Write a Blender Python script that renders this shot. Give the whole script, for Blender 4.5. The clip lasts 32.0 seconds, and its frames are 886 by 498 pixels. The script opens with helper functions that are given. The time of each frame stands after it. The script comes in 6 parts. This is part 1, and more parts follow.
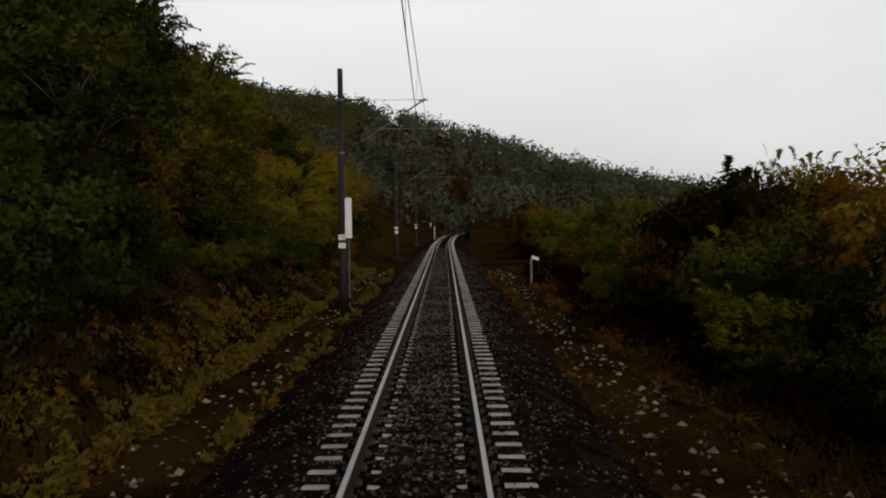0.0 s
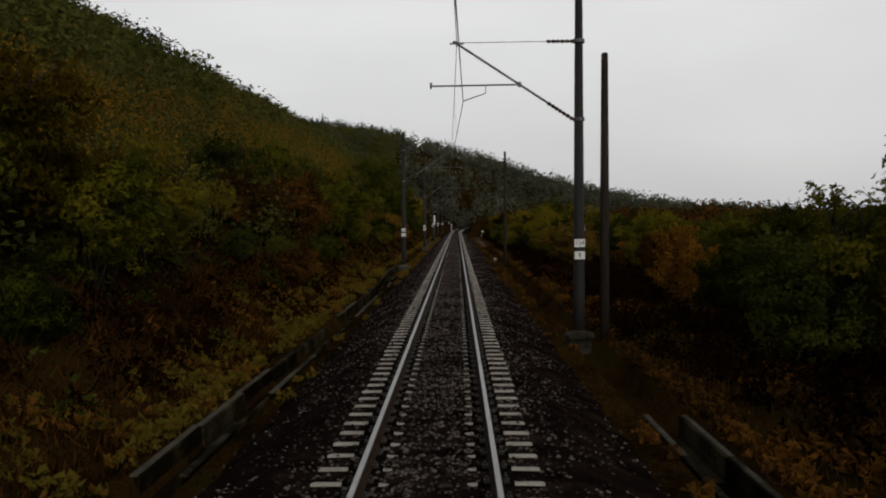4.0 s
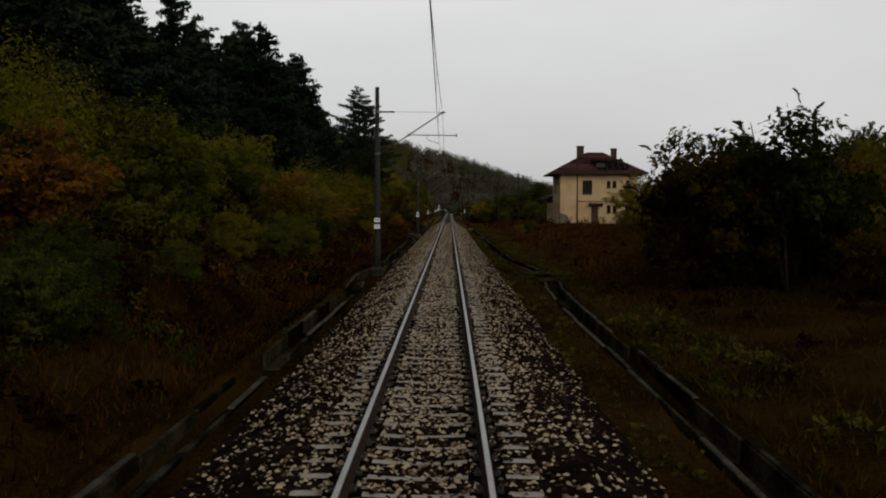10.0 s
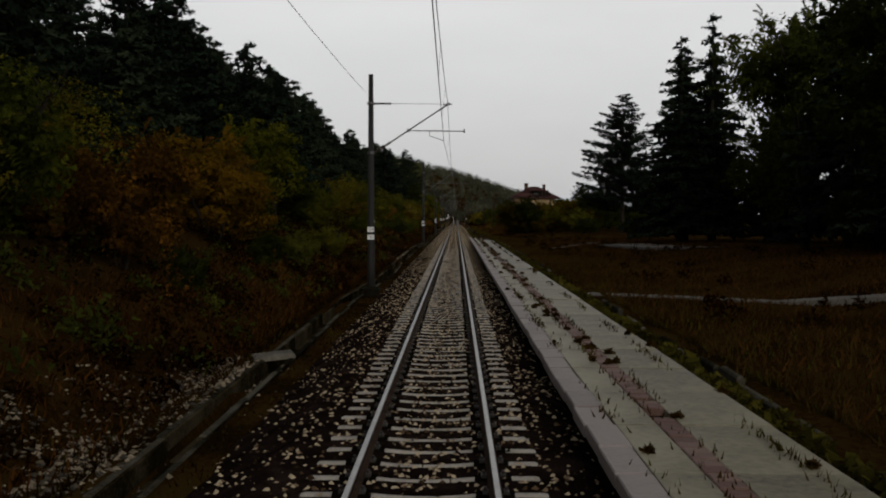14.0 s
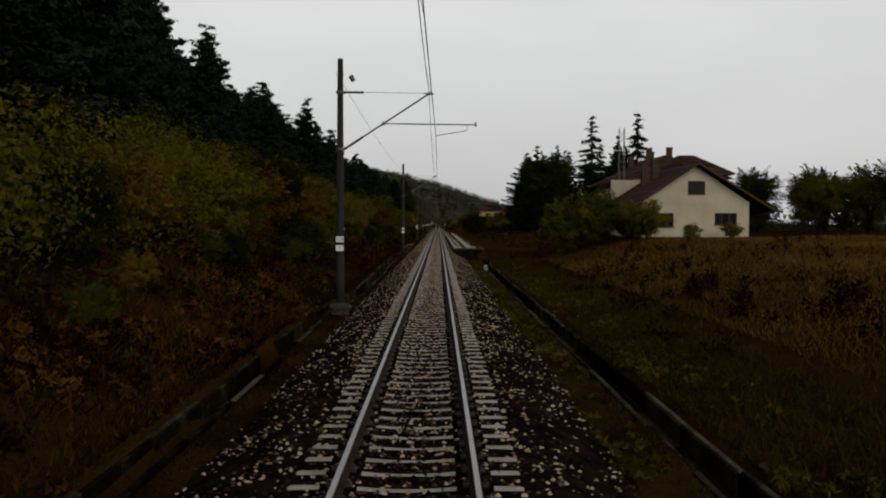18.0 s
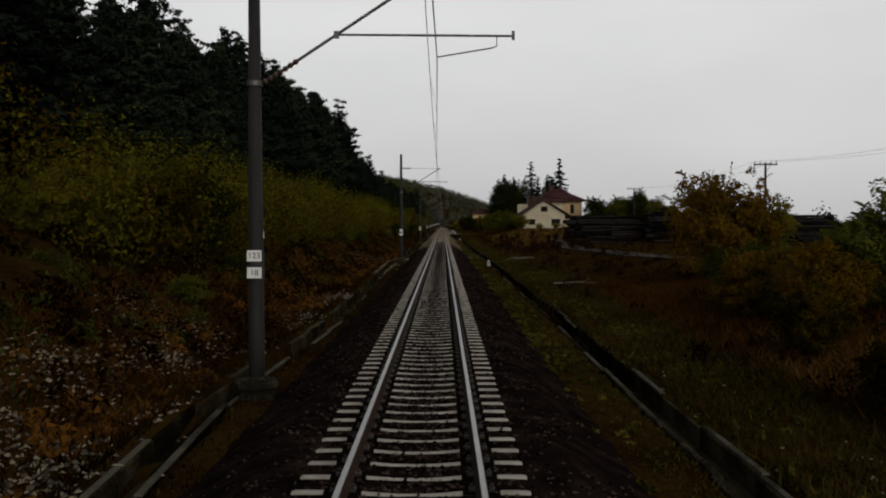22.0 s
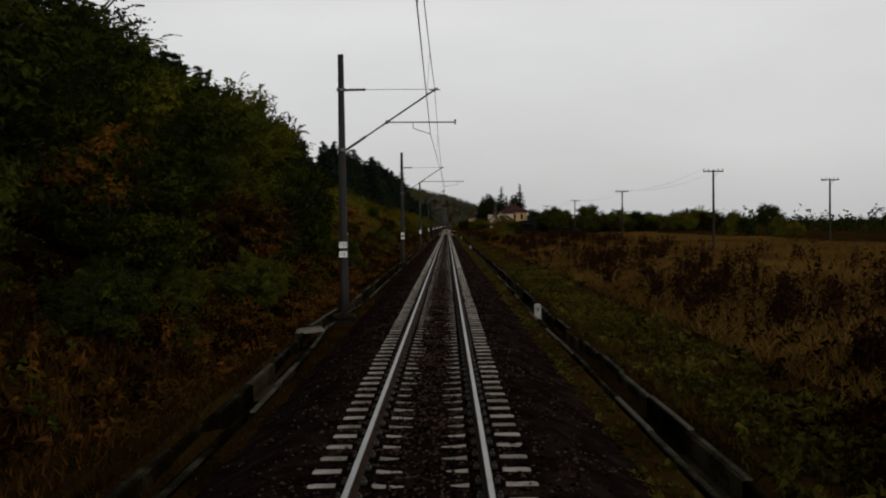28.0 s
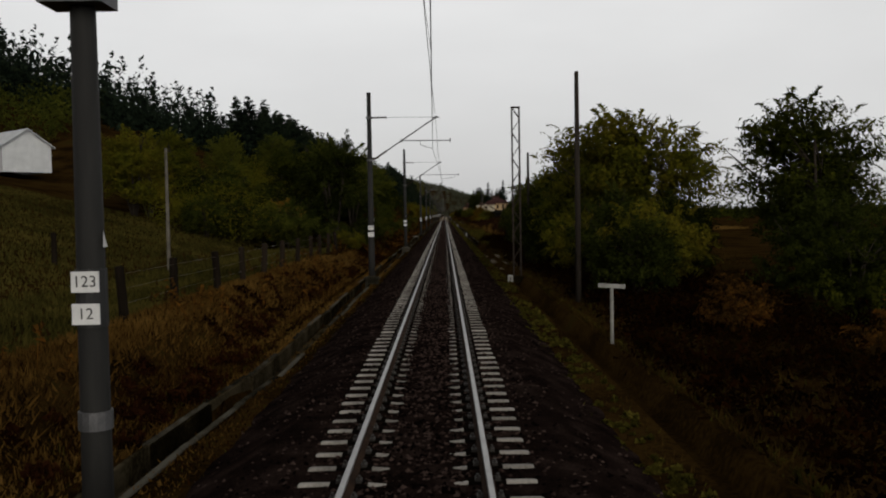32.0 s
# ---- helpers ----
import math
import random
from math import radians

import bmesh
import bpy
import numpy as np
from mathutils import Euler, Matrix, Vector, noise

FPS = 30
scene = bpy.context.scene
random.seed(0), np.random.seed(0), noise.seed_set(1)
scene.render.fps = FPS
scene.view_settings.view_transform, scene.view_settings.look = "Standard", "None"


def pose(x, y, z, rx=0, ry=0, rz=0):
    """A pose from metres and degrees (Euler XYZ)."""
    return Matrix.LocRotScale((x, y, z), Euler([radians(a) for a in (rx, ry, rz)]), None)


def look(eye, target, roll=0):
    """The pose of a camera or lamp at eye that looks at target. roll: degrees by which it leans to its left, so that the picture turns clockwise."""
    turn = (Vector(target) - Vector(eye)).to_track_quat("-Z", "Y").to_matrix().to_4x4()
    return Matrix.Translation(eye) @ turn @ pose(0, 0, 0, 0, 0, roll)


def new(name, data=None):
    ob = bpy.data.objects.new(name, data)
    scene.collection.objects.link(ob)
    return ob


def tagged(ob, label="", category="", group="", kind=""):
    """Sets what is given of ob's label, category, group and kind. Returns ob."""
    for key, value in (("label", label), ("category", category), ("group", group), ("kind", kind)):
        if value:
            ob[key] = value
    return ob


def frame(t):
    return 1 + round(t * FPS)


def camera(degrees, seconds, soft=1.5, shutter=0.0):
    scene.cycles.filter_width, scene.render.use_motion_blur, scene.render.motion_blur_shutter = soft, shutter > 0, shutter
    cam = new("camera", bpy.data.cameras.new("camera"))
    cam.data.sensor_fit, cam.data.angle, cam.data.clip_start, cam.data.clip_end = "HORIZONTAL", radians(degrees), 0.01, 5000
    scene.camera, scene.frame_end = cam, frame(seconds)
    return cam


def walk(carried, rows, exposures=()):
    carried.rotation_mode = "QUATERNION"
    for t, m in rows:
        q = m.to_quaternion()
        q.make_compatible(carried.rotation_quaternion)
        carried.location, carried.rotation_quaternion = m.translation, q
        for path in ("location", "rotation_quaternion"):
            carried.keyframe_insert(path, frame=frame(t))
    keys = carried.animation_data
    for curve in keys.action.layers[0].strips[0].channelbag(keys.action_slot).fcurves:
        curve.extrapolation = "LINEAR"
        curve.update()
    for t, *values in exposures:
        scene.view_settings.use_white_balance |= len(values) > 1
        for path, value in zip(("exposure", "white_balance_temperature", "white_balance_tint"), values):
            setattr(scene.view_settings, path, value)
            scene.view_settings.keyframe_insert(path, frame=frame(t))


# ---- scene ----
# ---- camera and walk ----
cam = camera(52.52, 32.0, soft=2.0)
PATH = [
    (0.0, (0.331, 61.419, 2.741), (0.218, 111.393, 1.137), -0.67),
    (0.5, (0.331, 46.398, 2.741), (-0.062, 96.372, 1.172), -0.50),
    (1.0, (0.331, 31.329, 2.741), (-0.473, 81.294, 1.071), -0.21),
    (1.5, (0.331, 16.221, 2.741), (-0.311, 66.188, 1.066), 0.14),
    (2.0, (0.331, 1.095, 2.741), (-2.142, 51.005, 1.055), 0.10),
    (2.5, (0.331, -14.032, 2.741), (-0.715, 35.933, 1.184), 0.04),
    (3.0, (0.331, -29.138, 2.741), (-0.629, 20.829, 1.176), -0.09),
    (3.5, (0.331, -44.218, 2.741), (-0.544, 5.749, 1.167), -0.22),
    (4.0, (0.331, -59.269, 2.741), (-0.458, -9.301, 1.159), -0.34),
    (4.5, (0.331, -74.286, 2.741), (-0.373, -24.316, 1.150), -0.47),
    (5.0, (0.331, -89.264, 2.741), (-0.283, -39.297, 1.040), -0.49),
    (5.5, (0.331, -104.161, 2.741), (0.089, -54.195, 0.909), -0.09),
    (6.0, (0.331, -119.048, 2.741), (-0.303, -69.084, 0.955), 0.18),
    (6.5, (0.331, -133.887, 2.741), (-0.202, -83.922, 0.957), 0.35),
    (7.0, (0.331, -148.705, 2.741), (1.054, -98.741, 0.988), 0.60),
    (7.5, (0.331, -163.354, 2.741), (0.649, -113.388, 0.912), 0.42),
    (8.0, (0.331, -178.010, 2.741), (0.014, -128.054, 0.669), 0.49),
    (8.5, (0.331, -192.679, 2.741), (-0.085, -142.725, 0.620), 0.64),
    (9.0, (0.331, -207.326, 2.741), (0.241, -157.384, 0.351), 0.60),
    (9.5, (0.331, -221.979, 2.741), (0.748, -172.023, 0.708), 0.48),
    (10.0, (0.331, -236.650, 2.741), (-0.026, -186.705, 0.443), 0.14),
    (10.5, (0.331, -251.358, 2.741), (-0.101, -201.414, 0.401), -0.21),
    (11.0, (0.331, -266.106, 2.741), (-0.925, -216.157, 0.872), -0.21),
    (11.5, (0.331, -280.887, 2.741), (0.134, -230.927, 0.734), -0.41),
    (12.0, (0.331, -295.775, 2.741), (-0.172, -245.823, 0.608), -0.23),
    (12.5, (0.331, -310.675, 2.741), (-0.349, -260.737, 0.354), -0.22),
    (13.0, (0.331, -325.544, 2.741), (-0.257, -275.596, 0.557), -0.01),
    (13.5, (0.331, -340.308, 2.741), (0.108, -290.348, 0.756), 0.08),
    (14.0, (0.331, -355.111, 2.741), (-0.396, -305.149, 0.919), 0.10),
    (14.5, (0.331, -369.986, 2.741), (-0.307, -320.035, 0.623), 0.26),
    (15.0, (0.331, -384.916, 2.741), (-0.289, -334.960, 0.745), 0.30),
    (15.5, (0.331, -399.904, 2.741), (-0.272, -349.943, 0.867), 0.34),
    (16.0, (0.331, -414.951, 2.741), (-0.254, -364.985, 0.988), 0.38),
    (16.5, (0.331, -430.059, 2.741), (-0.237, -380.089, 1.110), 0.42),
    (17.0, (0.331, -445.231, 2.741), (-0.251, -395.258, 1.216), 0.12),
    (17.5, (0.331, -460.463, 2.741), (-0.009, -410.486, 1.250), 0.20),
    (18.0, (0.331, -475.603, 2.741), (0.590, -425.625, 1.276), 0.23),
    (18.5, (0.331, -490.640, 2.741), (-0.055, -440.666, 1.170), 0.37),
    (19.0, (0.331, -505.566, 2.741), (-0.127, -455.590, 1.243), 0.37),
    (19.5, (0.331, -520.317, 2.741), (0.792, -470.335, 1.497), 0.55),
    (20.0, (0.331, -534.909, 2.741), (0.605, -484.924, 1.551), 0.84),
    (20.5, (0.331, -549.379, 2.741), (0.175, -499.401, 1.283), 1.05),
    (21.0, (0.331, -563.767, 2.741), (-0.051, -513.790, 1.255), 0.83),
    (21.5, (0.331, -578.115, 2.741), (0.144, -528.140, 1.198), 0.43),
    (22.0, (0.331, -592.464, 2.741), (0.342, -542.484, 1.305), -0.06),
    (22.5, (0.331, -606.855, 2.741), (0.039, -556.879, 1.232), 0.02),
    (23.0, (0.331, -621.260, 2.741), (-0.244, -571.289, 1.132), 0.31),
    (23.5, (0.331, -635.638, 2.741), (-0.150, -585.667, 1.111), 0.42),
    (24.0, (0.331, -649.944, 2.741), (-0.251, -599.977, 1.040), 0.37),
    (24.5, (0.331, -664.108, 2.741), (0.101, -614.136, 1.104), 0.41),
    (25.0, (0.331, -678.083, 2.741), (-0.200, -628.112, 1.109), 0.37),
    (25.5, (0.331, -691.876, 2.741), (-0.244, -641.905, 1.149), 0.22),
    (26.0, (0.331, -705.535, 2.741), (-0.001, -655.559, 1.213), -0.04),
    (26.5, (0.331, -719.131, 2.741), (0.242, -669.152, 1.276), -0.31),
    (27.0, (0.331, -732.735, 2.741), (0.484, -682.755, 1.340), -0.58),
    (27.5, (0.331, -746.420, 2.741), (0.727, -696.440, 1.404), -0.85),
    (28.0, (0.331, -760.257, 2.741), (0.093, -710.274, 1.443), -0.79),
    (28.5, (0.331, -774.137, 2.741), (-0.104, -724.158, 1.351), -1.00),
    (29.0, (0.331, -787.967, 2.741), (-0.230, -737.989, 1.350), -1.11),
    (29.5, (0.331, -801.724, 2.741), (-0.132, -751.749, 1.237), -1.14),
    (30.0, (0.331, -815.452, 2.741), (-0.157, -765.479, 1.167), -1.07),
    (30.5, (0.331, -829.207, 2.741), (-0.215, -779.237, 1.079), -0.94),
    (31.0, (0.331, -843.019, 2.741), (0.221, -793.054, 0.886), -1.01),
    (31.5, (0.331, -856.914, 2.741), (0.725, -806.954, 0.782), -1.01),
    (32.0, (0.331, -870.862, 2.741), (0.215, -820.900, 0.789), -0.96),
]
walk(cam, [(t, look(eye, target, roll)) for t, eye, target, roll in PATH],
     exposures=((0.0, 0.25), (1.0, 0.25), (2.0, 0.08), (5.0, 0.05), (6.5, 0.0), (29.0, 0.0), (32.0, 0.1)))

# ---- world and light: a heavy overcast sky over a valley ----
world = bpy.data.worlds.new("overcast_sky")
scene.world = world
world.use_nodes = True
wn, wl = world.node_tree.nodes, world.node_tree.links
wn.clear()
w_out = wn.new("ShaderNodeOutputWorld")
w_bg = wn.new("ShaderNodeBackground")
w_bg.inputs["Strength"].default_value = 1.0
sky = wn.new("ShaderNodeTexSky")
sky.sky_type = "NISHITA"
sky.sun_disc = False
sky.sun_elevation, sky.sun_rotation = radians(24.4), radians(162)
sky.dust_density, sky.air_density = 4.0, 1.0
sky_dim = wn.new("ShaderNodeVectorMath")
sky_dim.operation = "SCALE"
sky_dim.inputs["Scale"].default_value = 0.06
coord = wn.new("ShaderNodeTexCoord")
sep = wn.new("ShaderNodeSeparateXYZ")
ramp = wn.new("ShaderNodeValToRGB")
ramp.color_ramp.elements[0].position, ramp.color_ramp.elements[0].color = 0.0, (0.562, 0.56, 0.563, 1)
ramp.color_ramp.elements[1].position, ramp.color_ramp.elements[1].color = 1.0, (0.105, 0.107, 0.11, 1)
for pos, col in ((0.07, (0.663, 0.66, 0.66, 1)), (0.22, (0.764, 0.76, 0.754, 1)), (0.36, (0.704, 0.70, 0.694, 1)), (0.56, (0.36, 0.362, 0.366, 1))):
    e = ramp.color_ramp.elements.new(pos)
    e.color = col
cloud = wn.new("ShaderNodeTexNoise")
cloud.inputs["Scale"].default_value = 2.2
cloud.inputs["Detail"].default_value = 5
cmap = wn.new("ShaderNodeMapping")
cmap.inputs["Scale"].default_value = (1, 1, 3.0)
crange = wn.new("ShaderNodeMapRange")
crange.inputs["From Min"].default_value, crange.inputs["From Max"].default_value = 0.3, 0.7
crange.inputs["To Min"].default_value, crange.inputs["To Max"].default_value = 0.93, 1.07
cmul = wn.new("ShaderNodeVectorMath")
cmul.operation = "SCALE"
cadd = wn.new("ShaderNodeMix")
cadd.data_type = "RGBA"
cadd.inputs["Factor"].default_value = 0.9
wl.new(coord.outputs["Generated"], sep.inputs[0])
wl.new(sep.outputs["Z"], ramp.inputs["Fac"])
wl.new(coord.outputs["Generated"], cmap.inputs["Vector"])
wl.new(cmap.outputs["Vector"], cloud.inputs["Vector"])
wl.new(cloud.outputs["Fac"], crange.inputs["Value"])
wl.new(ramp.outputs["Color"], cmul.inputs[0])
wl.new(crange.outputs["Result"], cmul.inputs["Scale"])
wl.new(sky.outputs["Color"], sky_dim.inputs[0])
wl.new(sky_dim.outputs["Vector"], cadd.inputs["A"])
wl.new(cmul.outputs["Vector"], cadd.inputs["B"])
wl.new(cadd.outputs["Result"], w_bg.inputs["Color"])
wl.new(w_bg.outputs["Background"], w_out.inputs["Surface"])
sun = new("sun", bpy.data.lights.new("sun", "SUN"))
sun.data.energy, sun.data.angle, sun.data.color = 1.15, radians(45), (1.0, 0.93, 0.82)
sun.matrix_world = look((28, -86, 41), (0, 0, 0))


# ---- materials ----
def material(name, cols, scale=4.0, rough=0.85, bump=0.3, island=0.0, per_object=0.0, metal=0.0, fine=None, stretch=(1, 1, 1), spec=0.3, thin=0.0):
    """Two scales of noise between the colours, with variation per loose piece and per object."""
    m = bpy.data.materials.new(name)
    m.use_nodes = True
    n, l = m.node_tree.nodes, m.node_tree.links
    b = n["Principled BSDF"]
    b.inputs["Roughness"].default_value, b.inputs["Metallic"].default_value = rough, metal
    b.inputs["Specular IOR Level"].default_value = spec
    tc = n.new("ShaderNodeTexCoord")
    mp = n.new("ShaderNodeMapping")
    mp.inputs["Scale"].default_value = stretch
    l.new(tc.outputs["Object"], mp.inputs["Vector"])
    big = n.new("ShaderNodeTexNoise")
    big.inputs["Scale"].default_value, big.inputs["Detail"].default_value = scale, 6
    small = n.new("ShaderNodeTexNoise")
    small.inputs["Scale"].default_value, small.inputs["Detail"].default_value = fine or scale * 9, 3
    for k in (big, small):
        l.new(mp.outputs["Vector"], k.inputs["Vector"])
    total = n.new("ShaderNodeMath")
    total.operation = "MULTIPLY_ADD"
    total.inputs[1].default_value, total.inputs[2].default_value = 0.45, 0.0
    l.new(small.outputs["Fac"], total.inputs[0])
    add = n.new("ShaderNodeMath")
    add.operation = "MULTIPLY_ADD"
    add.inputs[1].default_value = 0.75
    l.new(big.outputs["Fac"], add.inputs[0])
    l.new(total.outputs[0], add.inputs[2])
    last = add.outputs[0]
    geo, info = n.new("ShaderNodeNewGeometry"), n.new("ShaderNodeObjectInfo")
    for src, amount in ((geo.outputs["Random Per Island"], island), (info.outputs["Random"], per_object)):
        if amount:
            k = n.new("ShaderNodeMapRange")
            k.inputs["To Min"].default_value, k.inputs["To Max"].default_value = -amount / 2, amount / 2
            l.new(src, k.inputs["Value"])
            s = n.new("ShaderNodeMath")
            l.new(last, s.inputs[0])
            l.new(k.outputs["Result"], s.inputs[1])
            last = s.outputs[0]
    r = n.new("ShaderNodeValToRGB")
    el = r.color_ramp.elements
    lo, hi = 0.38, 0.82
    el[0].position, el[0].color = lo, (*cols[0], 1)
    el[1].position, el[1].color = hi, (*cols[-1], 1)
    for i, col in enumerate(cols[1:-1], 1):
        e = el.new(lo + (hi - lo) * i / (len(cols) - 1))
        e.color = (*col, 1)
    l.new(last, r.inputs["Fac"])
    l.new(r.outputs["Color"], b.inputs["Base Color"])
    if thin:
        # thin leaves let part of the light through
        tr, mx = n.new("ShaderNodeBsdfTranslucent"), n.new("ShaderNodeMixShader")
        mx.inputs["Fac"].default_value = thin
        l.new(r.outputs["Color"], tr.inputs["Color"])
        l.new(b.outputs["BSDF"], mx.inputs[1])
        l.new(tr.outputs["BSDF"], mx.inputs[2])
        l.new(mx.outputs["Shader"], n["Material Output"].inputs["Surface"])
    if bump:
        bp = n.new("ShaderNodeBump")
        bp.inputs["Strength"].default_value, bp.inputs["Distance"].default_value = bump, 0.02
        l.new(small.outputs["Fac"], bp.inputs["Height"])
        l.new(bp.outputs["Normal"], b.inputs["Normal"])
    return m


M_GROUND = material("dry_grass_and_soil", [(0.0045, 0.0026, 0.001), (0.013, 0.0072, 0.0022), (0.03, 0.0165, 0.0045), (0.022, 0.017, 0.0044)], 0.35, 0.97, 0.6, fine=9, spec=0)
# Near-black, so that the shaded gaps between sleepers are in the colour.
M_BALLAST = material("ballast_bed", [(0.0026, 0.0016, 0.0014), (0.0097, 0.0061, 0.0052), (0.0264, 0.0175, 0.0148)], 2.0, 0.95, 1.0, fine=30, spec=0)
M_STONE = material("ballast_stone", [(0.0024, 0.0015, 0.0014), (0.0073, 0.0045, 0.0039), (0.0169, 0.0106, 0.0092), (0.0514, 0.0344, 0.029)], 0.5, 0.85, 0.3, island=0.95, spec=0)
M_STONE_GREY = material("grey_ballast_stone", [(0.0068, 0.0053, 0.0047), (0.0221, 0.017, 0.0149), (0.0527, 0.0416, 0.0365), (0.1275, 0.1062, 0.0935)], 0.5, 0.85, 0.3, island=0.55, spec=0)
M_STONE_TAN = material("tan_ballast_stone", [(0.0084, 0.0058, 0.0036), (0.0312, 0.0198, 0.0114), (0.084, 0.054, 0.0312), (0.18, 0.1296, 0.084), (0.432, 0.348, 0.24)], 0.5, 0.85, 0.3, island=0.95, spec=0)
M_RUBBLE = material("pale_rubble", [(0.0251, 0.0197, 0.0131), (0.0922, 0.0729, 0.0483), (0.2348, 0.1895, 0.1308)], 0.6, 0.9, 0.4, island=0.7)
M_SLEEPER = material("weathered_sleeper_concrete", [(0.13, 0.12, 0.105), (0.23, 0.213, 0.19), (0.34, 0.318, 0.285)], 3.0, 0.85, 0.4, per_object=0.35)
M_RAILTOP = material("polished_rail_head", [(0.26, 0.25, 0.24), (0.40, 0.39, 0.375)], 2.0, 0.38, 0.05, metal=1.0)
M_RUST = material("rusty_rail_web", [(0.018, 0.012, 0.009), (0.05, 0.03, 0.02)], 4.0, 0.9, 0.3, spec=0.04)
M_CLIP = material("oily_fastening_steel", [(0.012, 0.011, 0.010), (0.05, 0.045, 0.04)], 8.0, 0.6, 0.2, metal=0.5)
# Concrete darkened all round to the tone of its shaded side.
M_MAST = material("weathered_shaded_mast_concrete", [(0.0068, 0.0066, 0.0062), (0.0128, 0.0124, 0.0115), (0.0196, 0.019, 0.0174)], 1.2, 0.8, 0.25, stretch=(1, 1, 0.15))
M_WOODPOLE = material("tarred_wood_pole", [(0.0156, 0.013, 0.0104), (0.039, 0.0322, 0.026)], 2.0, 0.9, 0.4, stretch=(1, 1, 0.1), spec=0.04)
M_STEEL = material("galvanised_tube", [(0.06, 0.06, 0.062), (0.14, 0.14, 0.145)], 5.0, 0.55, 0.1, metal=0.6)
M_LATTICE = material("dark_rusted_steel", [(0.02, 0.016, 0.014), (0.05, 0.038, 0.03)], 4.0, 0.8, 0.2, spec=0.08)
M_INSUL = material("brown_glazed_porcelain", [(0.02, 0.012, 0.008), (0.05, 0.03, 0.02)], 6.0, 0.25, 0.0)
M_WIRE = material("copper_wire_dark", [(0.05, 0.048, 0.045), (0.09, 0.085, 0.08)], 2.0, 0.5, 0.0, metal=0.5)
M_WHITE = material("white_enamel_plate", [(0.527, 0.5355, 0.5355), (0.68, 0.68, 0.6715)], 6.0, 0.5, 0.05)
M_BLACK = material("black_paint", [(0.012, 0.012, 0.012), (0.025, 0.025, 0.025)], 6.0, 0.6, 0.0)
M_CONC = material("old_concrete", [(0.0398, 0.036, 0.0284), (0.0954, 0.0863, 0.0693), (0.159, 0.1462, 0.1188)], 1.1, 0.9, 0.5, fine=14, per_object=0.2)
# Moss, plus the shade of drain insides and platform walls, as one dark colour.
M_DITCH = material("mossy_shaded_concrete", [(0.0031, 0.0024, 0.0011), (0.0112, 0.0086, 0.0043), (0.0468, 0.0378, 0.0225)], 1.3, 0.92, 0.5, fine=12, per_object=0.35, spec=0)
M_PAVE = material("wet_platform_concrete", [(0.0328, 0.0297, 0.0155), (0.1258, 0.1126, 0.0722), (0.1806, 0.1625, 0.1075), (0.2243, 0.204, 0.1394)], 0.7, 0.55, 0.3, fine=12, per_object=0.08)
M_EDGE = material("pinkish_edge_slab", [(0.1482, 0.1283, 0.1218), (0.2371, 0.2042, 0.194)], 1.5, 0.6, 0.3, per_object=0.3)
M_TACT = material("red_brick_paver", [(0.10, 0.055, 0.046), (0.17, 0.112, 0.095)], 2.0, 0.75, 0.4, per_object=0.5)
M_STUCCO = material("ochre_stucco", [(0.262, 0.1786, 0.0927), (0.3668, 0.2576, 0.1391), (0.4367, 0.3158, 0.1855)], 0.6, 0.92, 0.3, fine=9)
M_STUCCO2 = material("pale_cream_stucco", [(0.3024, 0.2647, 0.1891), (0.3864, 0.3444, 0.252), (0.4452, 0.4032, 0.3108)], 0.5, 0.92, 0.3, fine=9)
M_ROOF = material("dark_red_roof_tile", [(0.0142, 0.0061, 0.006), (0.0355, 0.015, 0.0142), (0.0581, 0.0286, 0.0269)], 0.8, 0.85, 0.3, per_object=0.4, island=0.3, spec=0.04)
M_TIMBER = material("dark_eave_timber", [(0.03, 0.02, 0.014), (0.07, 0.045, 0.03)], 3.0, 0.85, 0.3, stretch=(0.3, 1, 1), spec=0.04)
# Near-black infill for window openings: the dark inside painted on a pane.
M_DARKPANE = material("dark_window_pane", [(0.004, 0.0042, 0.0045), (0.009, 0.0095, 0.01)], 2.0, 0.12, 0.0, spec=0.06)
M_FRAME = material("brown_window_frame", [(0.045, 0.025, 0.016), (0.09, 0.05, 0.032)], 4.0, 0.8, 0.2, spec=0.04)
M_BRICKCH = material("sooty_chimney_brick", [(0.03, 0.02, 0.017), (0.075, 0.045, 0.035)], 3.0, 0.9, 0.4, spec=0.04)
M_BARK = material("tree_bark", [(0.012, 0.010, 0.008), (0.045, 0.036, 0.028)], 3.0, 0.95, 0.6, stretch=(1, 1, 0.3), spec=0.04)
M_LOG = material("grey_felled_log", [(0.0018, 0.0015, 0.0015), (0.0059, 0.005, 0.0044), (0.0175, 0.0161, 0.0146)], 2.0, 0.9, 0.4, per_object=0.8, spec=0.04)
M_POST = material("grey_fence_wood", [(0.0079, 0.0057, 0.0039), (0.0211, 0.0154, 0.0106)], 3.0, 0.9, 0.5, stretch=(1, 1, 0.2), per_object=0.4, spec=0.04)
M_SHED = material("white_sheet_wall", [(0.425, 0.442, 0.459), (0.578, 0.595, 0.6035)], 1.0, 0.7, 0.1)
M_ROAD = material("pale_wet_road", [(0.0788, 0.0735, 0.0656), (0.1339, 0.1237, 0.1104)], 0.5, 0.8, 0.3, fine=8, spec=0.1)
M_L_GREEN = material("olive_green_leaves", [(0.0133, 0.0168, 0.0029), (0.0429, 0.0487, 0.0061), (0.081, 0.0781, 0.008), (0.1099, 0.0895, 0.01)], 0.5, 0.8, 0, island=0.1, per_object=0.5, spec=0, thin=0.4)
